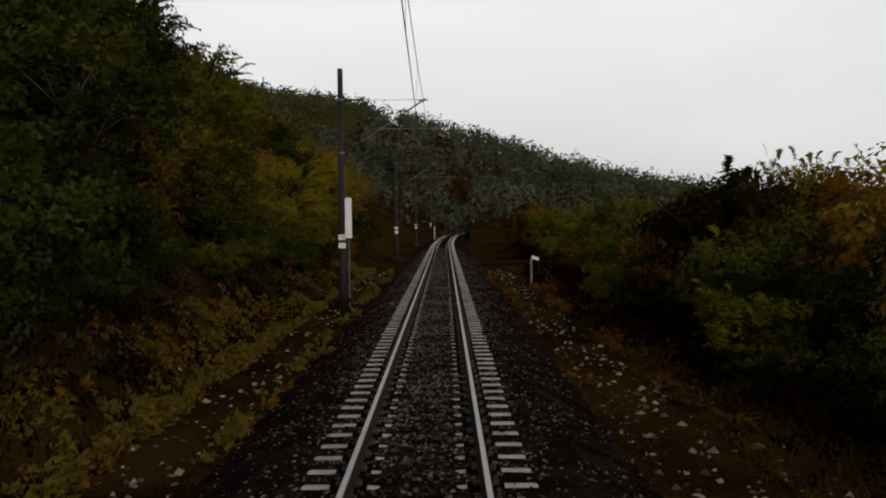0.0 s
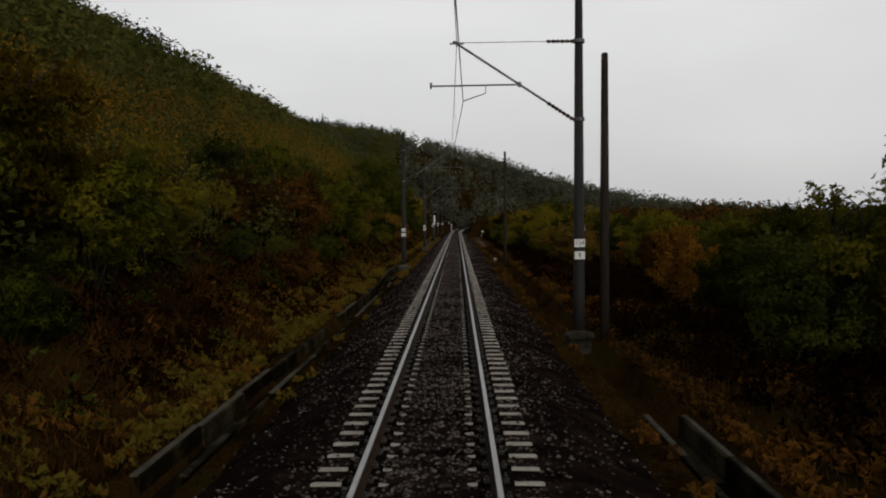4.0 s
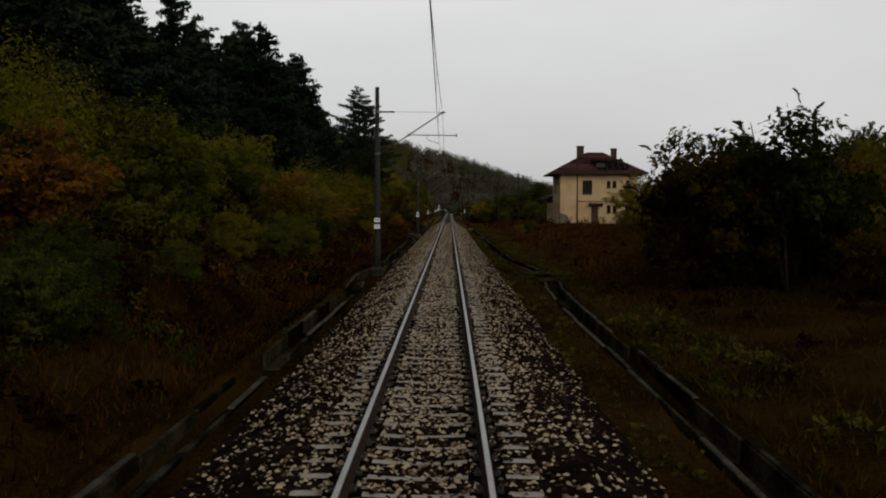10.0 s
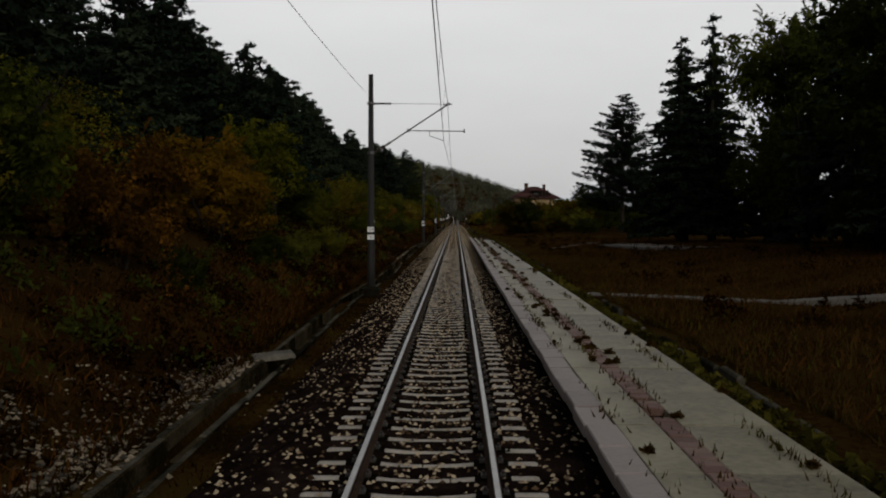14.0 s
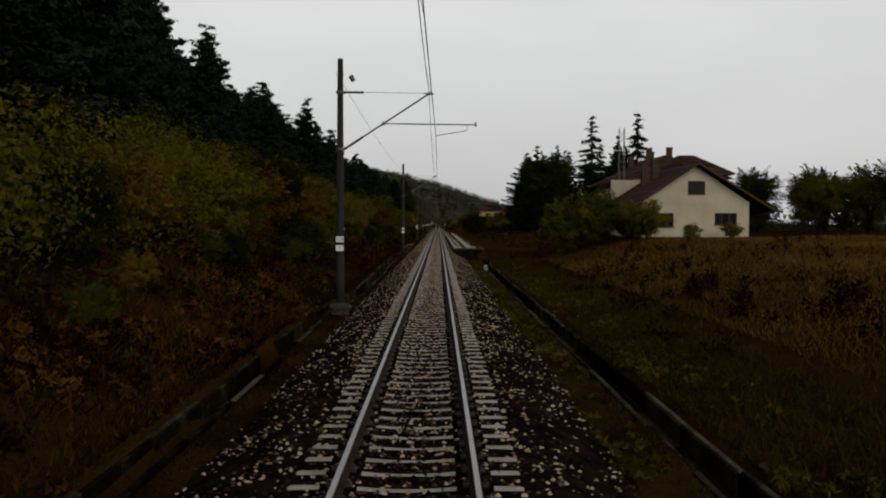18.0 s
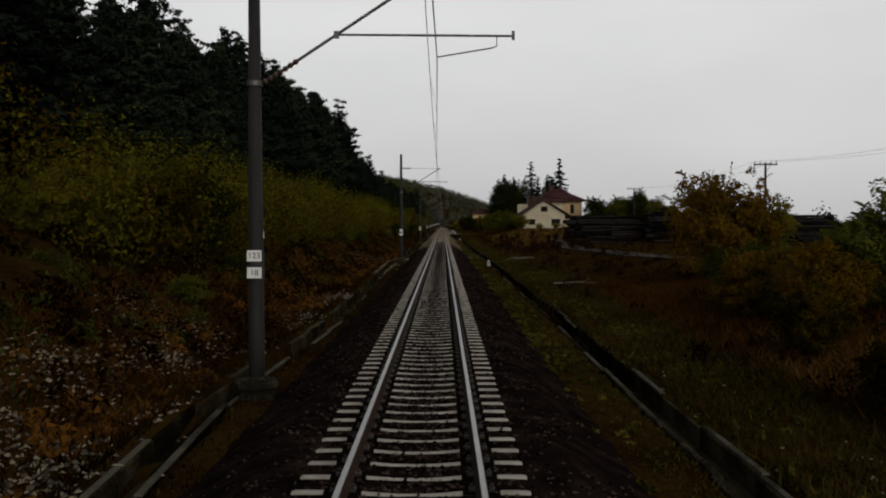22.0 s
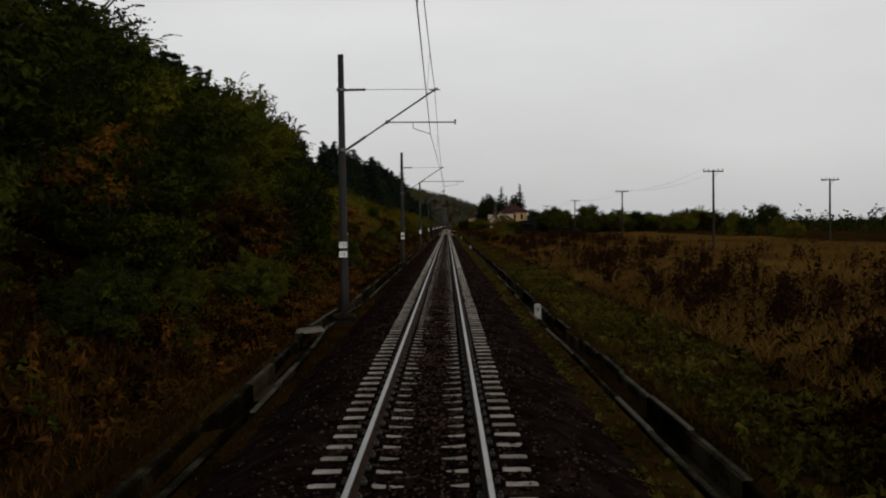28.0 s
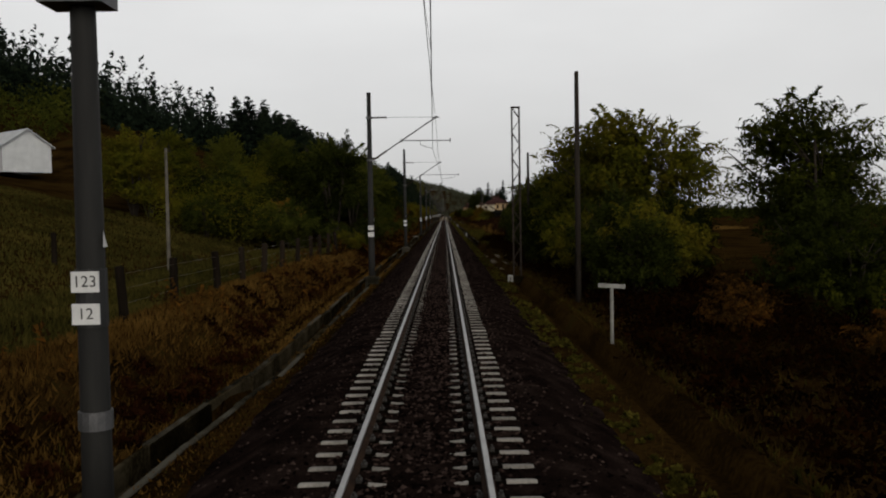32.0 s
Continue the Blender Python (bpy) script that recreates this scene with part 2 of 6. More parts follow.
M_L_YELLOW = material("yellowing_leaves", [(0.0127, 0.0098, 0.0013), (0.0423, 0.0287, 0.0026), (0.0721, 0.0446, 0.0034), (0.1018, 0.0552, 0.0052)], 0.5, 0.8, 0, island=0.1, per_object=0.45, spec=0, thin=0.4)
M_L_RUST = material("rust_brown_leaves", [(0.0243, 0.0135, 0.0046), (0.091, 0.0425, 0.0091), (0.1591, 0.0668, 0.0122), (0.1062, 0.0833, 0.0135)], 0.5, 0.8, 0, island=0.15, per_object=0.5, spec=0, thin=0.4)
M_L_DARK = material("dark_green_leaves", [(0.0109, 0.0139, 0.003), (0.0362, 0.0436, 0.008), (0.076, 0.0778, 0.012)], 0.5, 0.8, 0, island=0.12, per_object=0.4, spec=0, thin=0.4)
M_NEEDLE = material("dark_conifer_needles", [(0.0039, 0.0059, 0.0042), (0.0097, 0.0147, 0.0093), (0.0195, 0.0264, 0.0144)], 0.5, 0.8, 0, island=0.2, per_object=0.3, spec=0)
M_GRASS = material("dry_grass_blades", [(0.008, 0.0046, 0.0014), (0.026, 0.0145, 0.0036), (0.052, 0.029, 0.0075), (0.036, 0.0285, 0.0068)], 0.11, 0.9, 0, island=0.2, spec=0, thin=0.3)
# Reddish-brown taken down to near-black: shade within the undergrowth is painted in.
M_BRAMBLE = material("shaded_dead_brambles", [(0.0013, 0.0007, 0.0004), (0.0047, 0.002, 0.0007), (0.0136, 0.0049, 0.0011), (0.009, 0.0062, 0.0013)], 0.15, 0.9, 0, island=0.25, spec=0, thin=0.3)
M_GOLD = material("golden_field_grass", [(0.0352, 0.0183, 0.0049), (0.1055, 0.0577, 0.014), (0.1688, 0.1019, 0.0281)], 0.08, 0.9, 0, island=0.2, spec=0, thin=0.3)
M_GRASSG = material("green_grass_blades", [(0.0136, 0.0119, 0.0026), (0.0425, 0.0374, 0.0068), (0.0765, 0.068, 0.0119)], 0.2, 0.9, 0, island=0.25, spec=0, thin=0.3)
# Yellow-green leaves lifted in colour for the brighter light along the start.
M_L_BRIGHT = material("brightened_yellow_green_leaves", [(0.0218, 0.0235, 0.0026), (0.0687, 0.0689, 0.0065), (0.1247, 0.1083, 0.0098), (0.1684, 0.1247, 0.0132)], 0.5, 0.8, 0, island=0.1, per_object=0.5, spec=0, thin=0.4)
M_L_ORANGE = material("orange_autumn_leaves", [(0.0406, 0.0188, 0.0036), (0.126, 0.0582, 0.008), (0.216, 0.0983, 0.0126), (0.153, 0.1069, 0.0144)], 0.5, 0.8, 0, island=0.12, per_object=0.5, spec=0, thin=0.4)
# Brightened for the hillside in place of haze; nearer slope bushes share it.
M_L_SLOPE = material("haze_paled_woodland_leaves", [(0.0157, 0.0197, 0.0049), (0.0503, 0.0546, 0.013), (0.0896, 0.0827, 0.0212), (0.0718, 0.0893, 0.0196)], 0.05, 0.8, 0, island=0.2, spec=0, thin=0.4)
M_WEED = material("fresh_green_weeds", [(0.0114, 0.0108, 0.0017), (0.0428, 0.0383, 0.0068), (0.0952, 0.0791, 0.0153)], 0.3, 0.9, 0, island=0.25, spec=0, thin=0.3)
# Grease, with the rail's shadow also put into this near-black colour.
M_PLATE = material("greasy_shaded_base_plate", [(0.002, 0.0016, 0.0013), (0.007, 0.0055, 0.0045)], 6.0, 0.9, 0.3, spec=0)
# Paler and bluish-grey: distance haze mixed into the leaf colour.
M_L_RIDGE = material("haze_tinted_mixed_woods", [(0.0198, 0.0229, 0.0154), (0.0596, 0.0637, 0.0415), (0.1093, 0.1073, 0.07)], 0.03, 0.9, 0, island=0.15, spec=0, thin=0.3)
M_CHAR = material("charred_roof_timber", [(0.003, 0.0025, 0.002), (0.014, 0.011, 0.009)], 2.0, 0.95, 0.5, spec=0)
M_BRANCH = material("pale_stripped_branch", [(0.06, 0.05, 0.038), (0.16, 0.135, 0.10)], 3.0, 0.9, 0.3, per_object=0.4)
# Darker copy of the dry grass: the left bank's shade as colour.
M_GRASS_BANK = material("wet_shaded_bank_grass", [(0.0018, 0.0008, 0.0003), (0.0081, 0.0034, 0.0009), (0.026, 0.0107, 0.0023), (0.0152, 0.0103, 0.0023)], 0.11, 0.9, 0, island=0.2, spec=0, thin=0.3)
M_DOCK = material("dark_dead_dock", [(0.008, 0.0035, 0.002), (0.026, 0.012, 0.006)], 2.0, 0.9, 0, island=0.5, spec=0)
M_LIME = material("dirty_limewash", [(0.16, 0.156, 0.144), (0.304, 0.3, 0.28)], 5.0, 0.85, 0.2, spec=0.1)
M_COPING = material("worn_coping_concrete", [(0.01, 0.009, 0.006), (0.0425, 0.038, 0.028), (0.08, 0.074, 0.059)], 1.6, 0.92, 0.4, fine=14, per_object=0.5, spec=0)
M_PADDOCK = material("short_green_pasture", [(0.0133, 0.0127, 0.0037), (0.0432, 0.0376, 0.0093), (0.0831, 0.0672, 0.0166)], 0.15, 0.9, 0, island=0.2, spec=0, thin=0.3)
M_PALEGRASS = material("yellowed_bank_grass", [(0.012, 0.009, 0.002), (0.045, 0.032, 0.007), (0.085, 0.062, 0.014)], 0.25, 0.9, 0, island=0.2, spec=0, thin=0.3)
M_DEADRED = material("dark_red_dead_leaves", [(0.004, 0.0016, 0.0008), (0.016, 0.0055, 0.0022), (0.034, 0.0125, 0.0045)], 0.3, 0.9, 0, island=0.3, spec=0, thin=0.3)
M_OLIVE = material("olive_verge_grass", [(0.012, 0.0105, 0.0025), (0.032, 0.027, 0.0058), (0.055, 0.044, 0.0098)], 0.12, 0.9, 0, island=0.2, spec=0, thin=0.3)
M_RUSTGRASS = material("rust_brown_dead_grass", [(0.01, 0.0042, 0.0013), (0.034, 0.0135, 0.0034), (0.07, 0.029, 0.0068), (0.05, 0.026, 0.006)], 0.13, 0.9, 0, island=0.2, spec=0, thin=0.3)
M_DIRT = material("wet_brown_dirt_lane", [(0.0109, 0.0073, 0.0042), (0.0302, 0.0218, 0.0133), (0.0513, 0.0393, 0.0254)], 0.6, 0.9, 0.4, fine=8, spec=0.1)


# ---- geometry helpers ----
def mesh(name, v, f, mat, smooth=False):
    me = bpy.data.meshes.new(name)
    me.from_pydata([tuple(p) for p in v], [], [tuple(q) for q in f])
    me.materials.append(mat)
    if smooth:
        me.shade_smooth()
    me.update()
    return me


def fast_mesh(name, verts, faces, mat):
    """A mesh from arrays: all faces have the same number of corners."""
    me = bpy.data.meshes.new(name)
    nv, nf, k = len(verts), len(faces), faces.shape[1]
    me.vertices.add(nv)
    me.vertices.foreach_set("co", np.ascontiguousarray(verts, dtype=np.float32).ravel())
    me.loops.add(nf * k)
    me.loops.foreach_set("vertex_index", np.ascontiguousarray(faces, dtype=np.int32).ravel())
    me.polygons.add(nf)
    me.polygons.foreach_set("loop_start", np.arange(0, nf * k, k, dtype=np.int32))
    me.update(calc_edges=True)
    me.validate()
    me.materials.append(mat)
    return me


def join(*shapes):
    v, f = [], []
    for sv, sf in shapes:
        o = len(v)
        v += [tuple(p) for p in sv]
        f += [tuple(i + o for i in q) for q in sf]
    return v, f


def moved(shape, m):
    return [tuple(m @ Vector(p)) for p in shape[0]], shape[1]


def box(x0, x1, y0, y1, z0, z1, bev=0.0):
    """A block, its upright and top edges chamfered by bev."""
    if not bev:
        v = [(x, y, z) for z in (z0, z1) for x, y in ((x0, y0), (x1, y0), (x1, y1), (x0, y1))]
        return v, [(3, 2, 1, 0), (4, 5, 6, 7), (0, 1, 5, 4), (1, 2, 6, 5), (2, 3, 7, 6), (3, 0, 4, 7)]
    b = min(bev, (x1 - x0) * 0.45, (y1 - y0) * 0.45, (z1 - z0) * 0.9)
    ring = lambda e, z: [(x0 + e, y0 + e, z), (x1 - e, y0 + e, z), (x1 - e, y1 - e, z), (x0 + e, y1 - e, z)]
    v = ring(0, z0) + ring(0, z1 - b) + ring(b, z1)
    f = [(3, 2, 1, 0), (8, 9, 10, 11)]
    for o in (0, 4):
        f += [(o + i, o + (i + 1) % 4, o + 4 + (i + 1) % 4, o + 4 + i) for i in range(4)]
    return v, f


def tube(points, radii, sides=8, cap=True):
    """A round bar along points."""
    pts = [Vector(p) for p in points]
    if not hasattr(radii, "__len__"):
        radii = [radii] * len(pts)
    v, f = [], []
    for i, p in enumerate(pts):
        d = (pts[min(i + 1, len(pts) - 1)] - pts[max(i - 1, 0)]).normalized()
        up = Vector((0, 0, 1)) if abs(d.z) < 0.95 else Vector((1, 0, 0))
        a = d.cross(up).normalized()
        b = d.cross(a)
        for k in range(sides):
            t = 2 * math.pi * k / sides
            v.append(tuple(p + (a * math.cos(t) + b * math.sin(t)) * radii[i]))
    for i in range(len(pts) - 1):
        o = i * sides
        f += [(o + k, o + (k + 1) % sides, o + sides + (k + 1) % sides, o + sides + k) for k in range(sides)]
    if cap:
        f += [tuple(range(sides))[::-1], tuple(range(len(v) - sides, len(v)))]
    return v, f


def part(name, shape, mat, parent, label="", smooth=False):
    ob = new(name, mesh(name, *shape, mat, smooth))
    ob.parent = parent
    return tagged(ob, label)


def shared(name, me, parent, m=None):
    ob = new(name, me)
    ob.parent = parent
    if m is not None:
        ob.matrix_basis = m
    return ob


def thing(name, at, label, category, group="", kind="", turn=0.0):
    ob = new(name)
    ob.empty_display_size = 0.2
    ob.matrix_basis = pose(*at, 0, 0, turn)
    return tagged(ob, label, category, group, kind)


# ---- the lie of the land ----
def smooth(a, b, x):
    t = np.clip((np.asarray(x, float) - a) / (b - a), 0, 1)
    return t * t * (3 - 2 * t)


def centre(y):
    """The track's centre line: straight, then a bend to the right."""
    d = np.clip(np.asarray(y, float) - 150.0, 0, 220)
    return np.minimum(d, 100) ** 2 / 4200.0 + np.maximum(d - 100, 0) * 0.06


R_DITCH_Y = [-870, -745, -726, -690, -609, -596, -590, -558, -495, -485, -470, -413, -388, -243, -235, -203, -195, -190, -185, -176, -144, -136, -130, -127, -121, -105, -63, -43]
R_DITCH_X = [4.2, 4.07, 4.0, 4.2, 4.3, 4.4, 4.4, 4.6, 4.6, 4.3, 4.35, 4.3, 4.6, 4.3, 4.4, 4.75, 5.1, 5.55, 5.1, 4.3, 4.05, 4.1, 4.5, 5.1, 4.25, 4.05, 3.9, 4.1]
L_DITCH_Y = [-870, -858, -850, -830, -748, -735, -727, -720, -610, -588, -575, -560, -511, -500, -441, -430, -380, -370, -316, -305, -252, -240, -197, -192, -188, -180, -140, -135, -130, -126, -120, -95, -91, -85, -79, -73, -60, -10, 4, 15]
L_DITCH_X = [4.4, 4.3, 3.85, 4.0, 3.95, 4.1, 4.5, 4.1, 3.9, 3.8, 4.4, 3.8, 4.4, 3.8, 4.4, 3.8, 4.4, 3.9, 4.4, 4.0, 4.4, 3.9, 4.1, 4.4, 4.3, 3.8, 3.9, 4.2, 4.4, 4.1, 3.7, 3.7, 3.7, 4.1, 4.4, 4.0, 4.0, 3.9, 4.4, 4.2]


def r_ditch(y):
    return np.interp(y, R_DITCH_Y, R_DITCH_X)


def l_ditch(y):
    return 0.15 - np.interp(y, L_DITCH_Y, L_DITCH_X)


def rough_noise(x, y):
    return (np.sin(x * 0.11 + 1.3) * np.cos(y * 0.083) + 0.6 * np.sin(x * 0.27 + y * 0.19) + 0.4 * np.sin(y * 0.41 - x * 0.33 + 2)) / 2


RISE_Y = [-1000, -870, -780, -690, -600, -500, -440, -400, -340, -260, -180, -105, -60, -20, 60, 150]
RISE_Z = [0.0, -0.1, 0.2, 0.7, 0.9, 1.3, 1.6, 2.2, 2.0, 0.9, 0.8, 1.0, 1.1, 0.3, -0.6, 0.2]


def land(x, y):
    """Height of the ground."""
    x, y = np.asarray(x, float), np.asarray(y, float)
    u = x - centre(y)
    n = rough_noise(x, y)
    a = np.maximum(-u - 5.6, 0)
    steep = np.interp(y, [-640, -440, -130, 0, 60, 250], [0.46, 0.5, 0.47, 0.56, 0.74, 0.8])
    top = np.interp(y, [-130, 60], [62, 85])
    hill = -0.8 + top * (1 - np.exp(-steep * a / top)) + n * 0.09 * np.minimum(a, 14)
    field = -0.8 + 0.85 * smooth(0.2, 1.6, a) + 0.235 * np.maximum(a - 9, 0) * (1 - smooth(40, 160, a) * 0.5) + 0.34 * np.maximum(a - 70, 0) * (1 - smooth(150, 500, a) * 0.5)
    w = smooth(-800, -765, y - np.clip(a - 12, 0, 40) * 0.9)
    left = field * (1 - w) + hill * w
    b = np.maximum(u - 5.0, 0)
    right = -0.8 + np.interp(y, RISE_Y, RISE_Z) * smooth(0, 13, b) + 0.012 * np.minimum(b, 60) - 0.10 * np.maximum(b - 70, 0) + n * 0.018 * np.minimum(b, 10)
    level = smooth(-391, -388.5, y) * (1 - smooth(-251.5, -249, y)) * smooth(3.95, 4.15, u)
    right = np.maximum(right, -0.82 + 0.97 * level)
    right = np.maximum(right, -45)
    z = np.where(u < 0, left, right)
    ahead = smooth(200, 440, y) * 57 / (1 + np.exp((x - 28) / 42))
    z = np.where(y > 200, np.maximum(z, -0.8 + ahead), z)
    for dx, open_ in ((l_ditch(y), y < 15), (r_ditch(y), (y < -390) | ((y > -244) & (y < 15)))):
        z = z - 0.42 * (np.abs(u - dx) < 0.34) * open_
    z = np.where((np.abs(u) < 3.4) & (y < 300), -0.82, z)
    return z


def land_z(x, y):
    return float(land(x, y))


xs = np.concatenate([-np.geomspace(9.5, 3200, 44)[::-1], np.arange(-9, -5.4, 0.5), np.arange(-5.2, -3.2, 0.2), [-2, 0, 2], np.arange(3.4, 6.4, 0.2), np.arange(6.8, 12, 0.7), np.geomspace(12.5, 3600, 44)])
ys = np.concatenate([-np.geomspace(1010, 3400, 8)[::-1], np.arange(-1000, 340, 2.5), np.geomspace(345, 3800, 34)])
gx, gy = np.meshgrid(xs, ys)
gxx = gx + centre(gy) * np.exp(-np.abs(gx) / 60)
gz = land(gxx, gy)
nx, ny = len(xs), len(ys)
idx = np.arange(nx * ny).reshape(ny, nx)
quads = np.stack([idx[:-1, :-1], idx[:-1, 1:], idx[1:, 1:], idx[1:, :-1]], -1).reshape(-1, 4)
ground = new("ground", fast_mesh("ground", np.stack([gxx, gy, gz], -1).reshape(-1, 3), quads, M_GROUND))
ground.data.shade_smooth()
tagged(ground, "brown dry grass and dark soil on a hillside valley", "ground", kind="structure")

# ---- ballast bed ----
prof = [(-3.15, -0.86), (-2.75, -0.68), (-1.85, -0.23), (-1.5, -0.195), (-0.9, -0.186), (-0.62, -0.19), (-0.48, -0.2), (-0.3, -0.212), (0, -0.214), (0.3, -0.212), (0.48, -0.2), (0.62, -0.19), (0.9, -0.186), (1.5, -0.195), (1.85, -0.23), (2.75, -0.68), (3.15, -0.86)]
by = np.arange(-960, 330, 1.0)
bx = np.array([p[0] for p in prof])
bz = np.array([p[1] for p in prof])


def heaped(u, y):
    """Ballast heaped between the rails, over the waists of the sleepers, at the two ends of the line."""
    h = np.interp(y, [-960, -850, -800, -740, -690, -90, -55, 400], [0.03, 0.03, 0.016, 0.018, 0, 0, 0.062, 0.062])
    return h * (1 - smooth(0.3, 0.52, np.abs(u)))


bgx = bx[None, :] + centre(by)[:, None]
bgz = bz[None, :] + (0.006 + 0.03 * (np.abs(bx[None, :]) > 1.6)) * np.sin(by[:, None] * 1.7 + bx[None, :] * 5) + heaped(bx[None, :], by[:, None])
bgy = np.repeat(by[:, None], len(bx), 1)
bi = np.arange(bgx.size).reshape(bgx.shape)
bq = np.stack([bi[:-1, :-1], bi[:-1, 1:], bi[1:, 1:], bi[1:, :-1]], -1).reshape(-1, 4)
bed = new("ballast_bed", fast_mesh("ballast_bed", np.stack([bgx, bgy, bgz], -1).reshape(-1, 3), bq, M_BALLAST))
tagged(bed, "crushed stone ballast bed under the rails, sleeper shade in its colour", "ballast", kind="structure")

# ---- track ----
track = thing("railway_track", (0, 0, 0), "single railway track on pale concrete sleepers", "railway track", kind="structure")
ry = np.concatenate([np.arange(-960, 126, 30.0), np.arange(130, 330, 5.0)])
head = [(-0.036, -0.012), (-0.028, 0.0), (0.028, 0.0), (0.036, -0.012), (0.034, -0.035), (0.009, -0.045), (0.009, -0.13), (0.072, -0.15), (0.072, -0.16), (-0.072, -0.16), (-0.072, -0.15), (-0.009, -0.13), (-0.009, -0.045), (-0.034, -0.035)]


def sweep(profile, x_off, yy):
    v, f, k = [], [], len(profile)
    for y in yy:
        c = float(centre(y))
        v += [(c + x_off + px, y, pz) for px, pz in profile]
    for i in range(len(yy) - 1):
        o = i * k
        f += [(o + j, o + k + j, o + k + (j + 1) % k, o + (j + 1) % k) for j in range(k)]
    return v, f


for side in (-1, 1):
    part("rail", sweep(head[3:] + [head[0], (-0.036, -0.014), (0.036, -0.014)], side * 0.753, ry), M_RUST, track, "rusty rail with a polished running surface")
    part("rail_head", sweep([(-0.0365, -0.014), (-0.028, 0.001), (0.028, 0.001), (0.0365, -0.014)], side * 0.753, ry), M_RAILTOP, track, "bright worn rail top")


def sleeper_shape():
    """A prestressed sleeper, deeper at the rail seats and waisted in the middle."""
    v, f = [], []
    st = [(-1.30, 0.0), (-1.26, 0.012), (-0.95, 0.012), (-0.6, 0.006), (-0.36, -0.014), (-0.14, -0.026), (0.14, -0.026), (0.36, -0.014), (0.6, 0.006), (0.95, 0.012), (1.26, 0.012), (1.30, 0.0)]
    for x, dz in st:
        w = 0.056 if abs(x) > 0.5 else 0.048
        v += [(x, -w - 0.012, -0.38), (x, -w, -0.175 + dz - 0.012), (x, -w + 0.02, -0.175 + dz), (x, w - 0.02, -0.175 + dz), (x, w, -0.175 + dz - 0.012), (x, w + 0.012, -0.38)]
    for i in range(len(st) - 1):
        o = i * 6
        f += [(o + j, o + 6 + j, o + 7 + j, o + 1 + j) for j in range(5)]
    f += [(0, 1, 2, 3, 4, 5), tuple(range(len(v) - 1, len(v) - 7, -1))]
    return v, f


SLEEPER = mesh("sleeper", *sleeper_shape(), M_SLEEPER)
FASTEN = mesh("fastening", *join(box(-0.14, -0.075, -0.07, 0.07, -0.165, -0.12, 0.01), box(0.075, 0.14, -0.07, 0.07, -0.165, -0.12, 0.01),
                                 tube([(-0.11, 0, -0.14), (-0.11, 0, -0.085)], 0.02, 6), tube([(0.11, 0, -0.14), (0.11, 0, -0.085)], 0.02, 6)), M_CLIP)
# Drawn wide so its dark colour covers the strip the rail shades.
PLATE_ME2 = mesh("base_plate", *box(-0.21, 0.2, -0.075, 0.075, -0.19, -0.15, 0.008), M_PLATE)
SPACING = 0.6
rng = np.random.default_rng(5)
n_sl = int((320 + 950) / SPACING)
sv, sf = sleeper_shape()
sv = np.array(sv)
rest_v, rest_f, fast_v, fast_f = [], [], [], []
plate_v = []
pv0 = np.array([tuple(q.co) for q in PLATE_ME2.vertices])
pf0 = [tuple(q.vertices) for q in PLATE_ME2.polygons]
fv0 = np.array([tuple(q.co) for q in FASTEN.vertices])
ff0 = [tuple(p.vertices) for p in FASTEN.polygons]
near_start = -878.0
for i in range(n_sl):
    y = -950 + i * SPACING
    c = float(centre(y))
    tilt = rng.normal(0, 0.006)
    dx = rng.normal(0, 0.012)
    if near_start <= y < near_start + 300 * SPACING:
        s = shared("sleeper", SLEEPER, track, pose(c + dx, y, 0, 0, 0, math.degrees(tilt)))
        for side in (-1, 1):
            shared("rail_fastening", FASTEN, s, pose(side * 0.753 - dx, 0, 0))
            shared("base_plate", PLATE_ME2, s, pose(side * 0.753 - dx, 0, 0))
        continue
    o = len(rest_v) * len(sv)
    rest_v.append(np.stack([sv[:, 0] + c + dx, sv[:, 1] + y + sv[:, 0] * tilt, sv[:, 2]], -1))
    rest_f.append(o)
    for side in (-1, 1):
        fast_v.append(fv0 + np.array([c + side * 0.753, y, 0]))
        plate_v.append(pv0 + np.array([c + side * 0.753, y, 0]))
me = mesh("sleepers", np.concatenate(rest_v), [tuple(j + o for j in q) for o in rest_f for q in sf], M_SLEEPER)
ob = new("sleeper_row", me)
ob.parent = track
tagged(ob, "long row of pale concrete sleepers", kind="stuff")
me = mesh("fastenings", np.concatenate(fast_v), [tuple(j + k * len(fv0) for j in q) for k in range(len(fast_v)) for q in ff0], M_CLIP)
pl = new("base_plate_row", mesh("base_plates", np.concatenate(plate_v), [tuple(j + k * len(pv0) for j in q) for k in range(len(plate_v)) for q in pf0], M_PLATE))
pl.parent = track
tagged(pl, "rows of greasy base plates darkened for rail shadow", kind="stuff")
ob = new("fastening_row", me)
ob.parent = track
tagged(ob, "rows of dark steel rail fastenings", kind="stuff")


# ---- loose stones ----
def stones(name, px, py, pz, size, mat, label, seed):
    """Irregular chips at the given places."""
    r = np.random.default_rng(seed)
    n = len(px)
    base = np.array([(1, 0, -0.2), (0, 1, -0.2), (-1, 0, -0.2), (0, -1, -0.2), (0.1, 0.0, 0.85)], float)
    v = base[None] * r.uniform(0.6, 1.25, (n, 5, 1)) + r.normal(0, 0.2, (n, 5, 3))
    ang = r.uniform(0, 6.28, n)
    ca, sa = np.cos(ang)[:, None], np.sin(ang)[:, None]
    v = np.stack([v[..., 0] * ca - v[..., 1] * sa, v[..., 0] * sa + v[..., 1] * ca, v[..., 2] * 0.7], -1) * size[:, None, None]
    v += np.stack([px, py, pz], -1)[:, None, :]
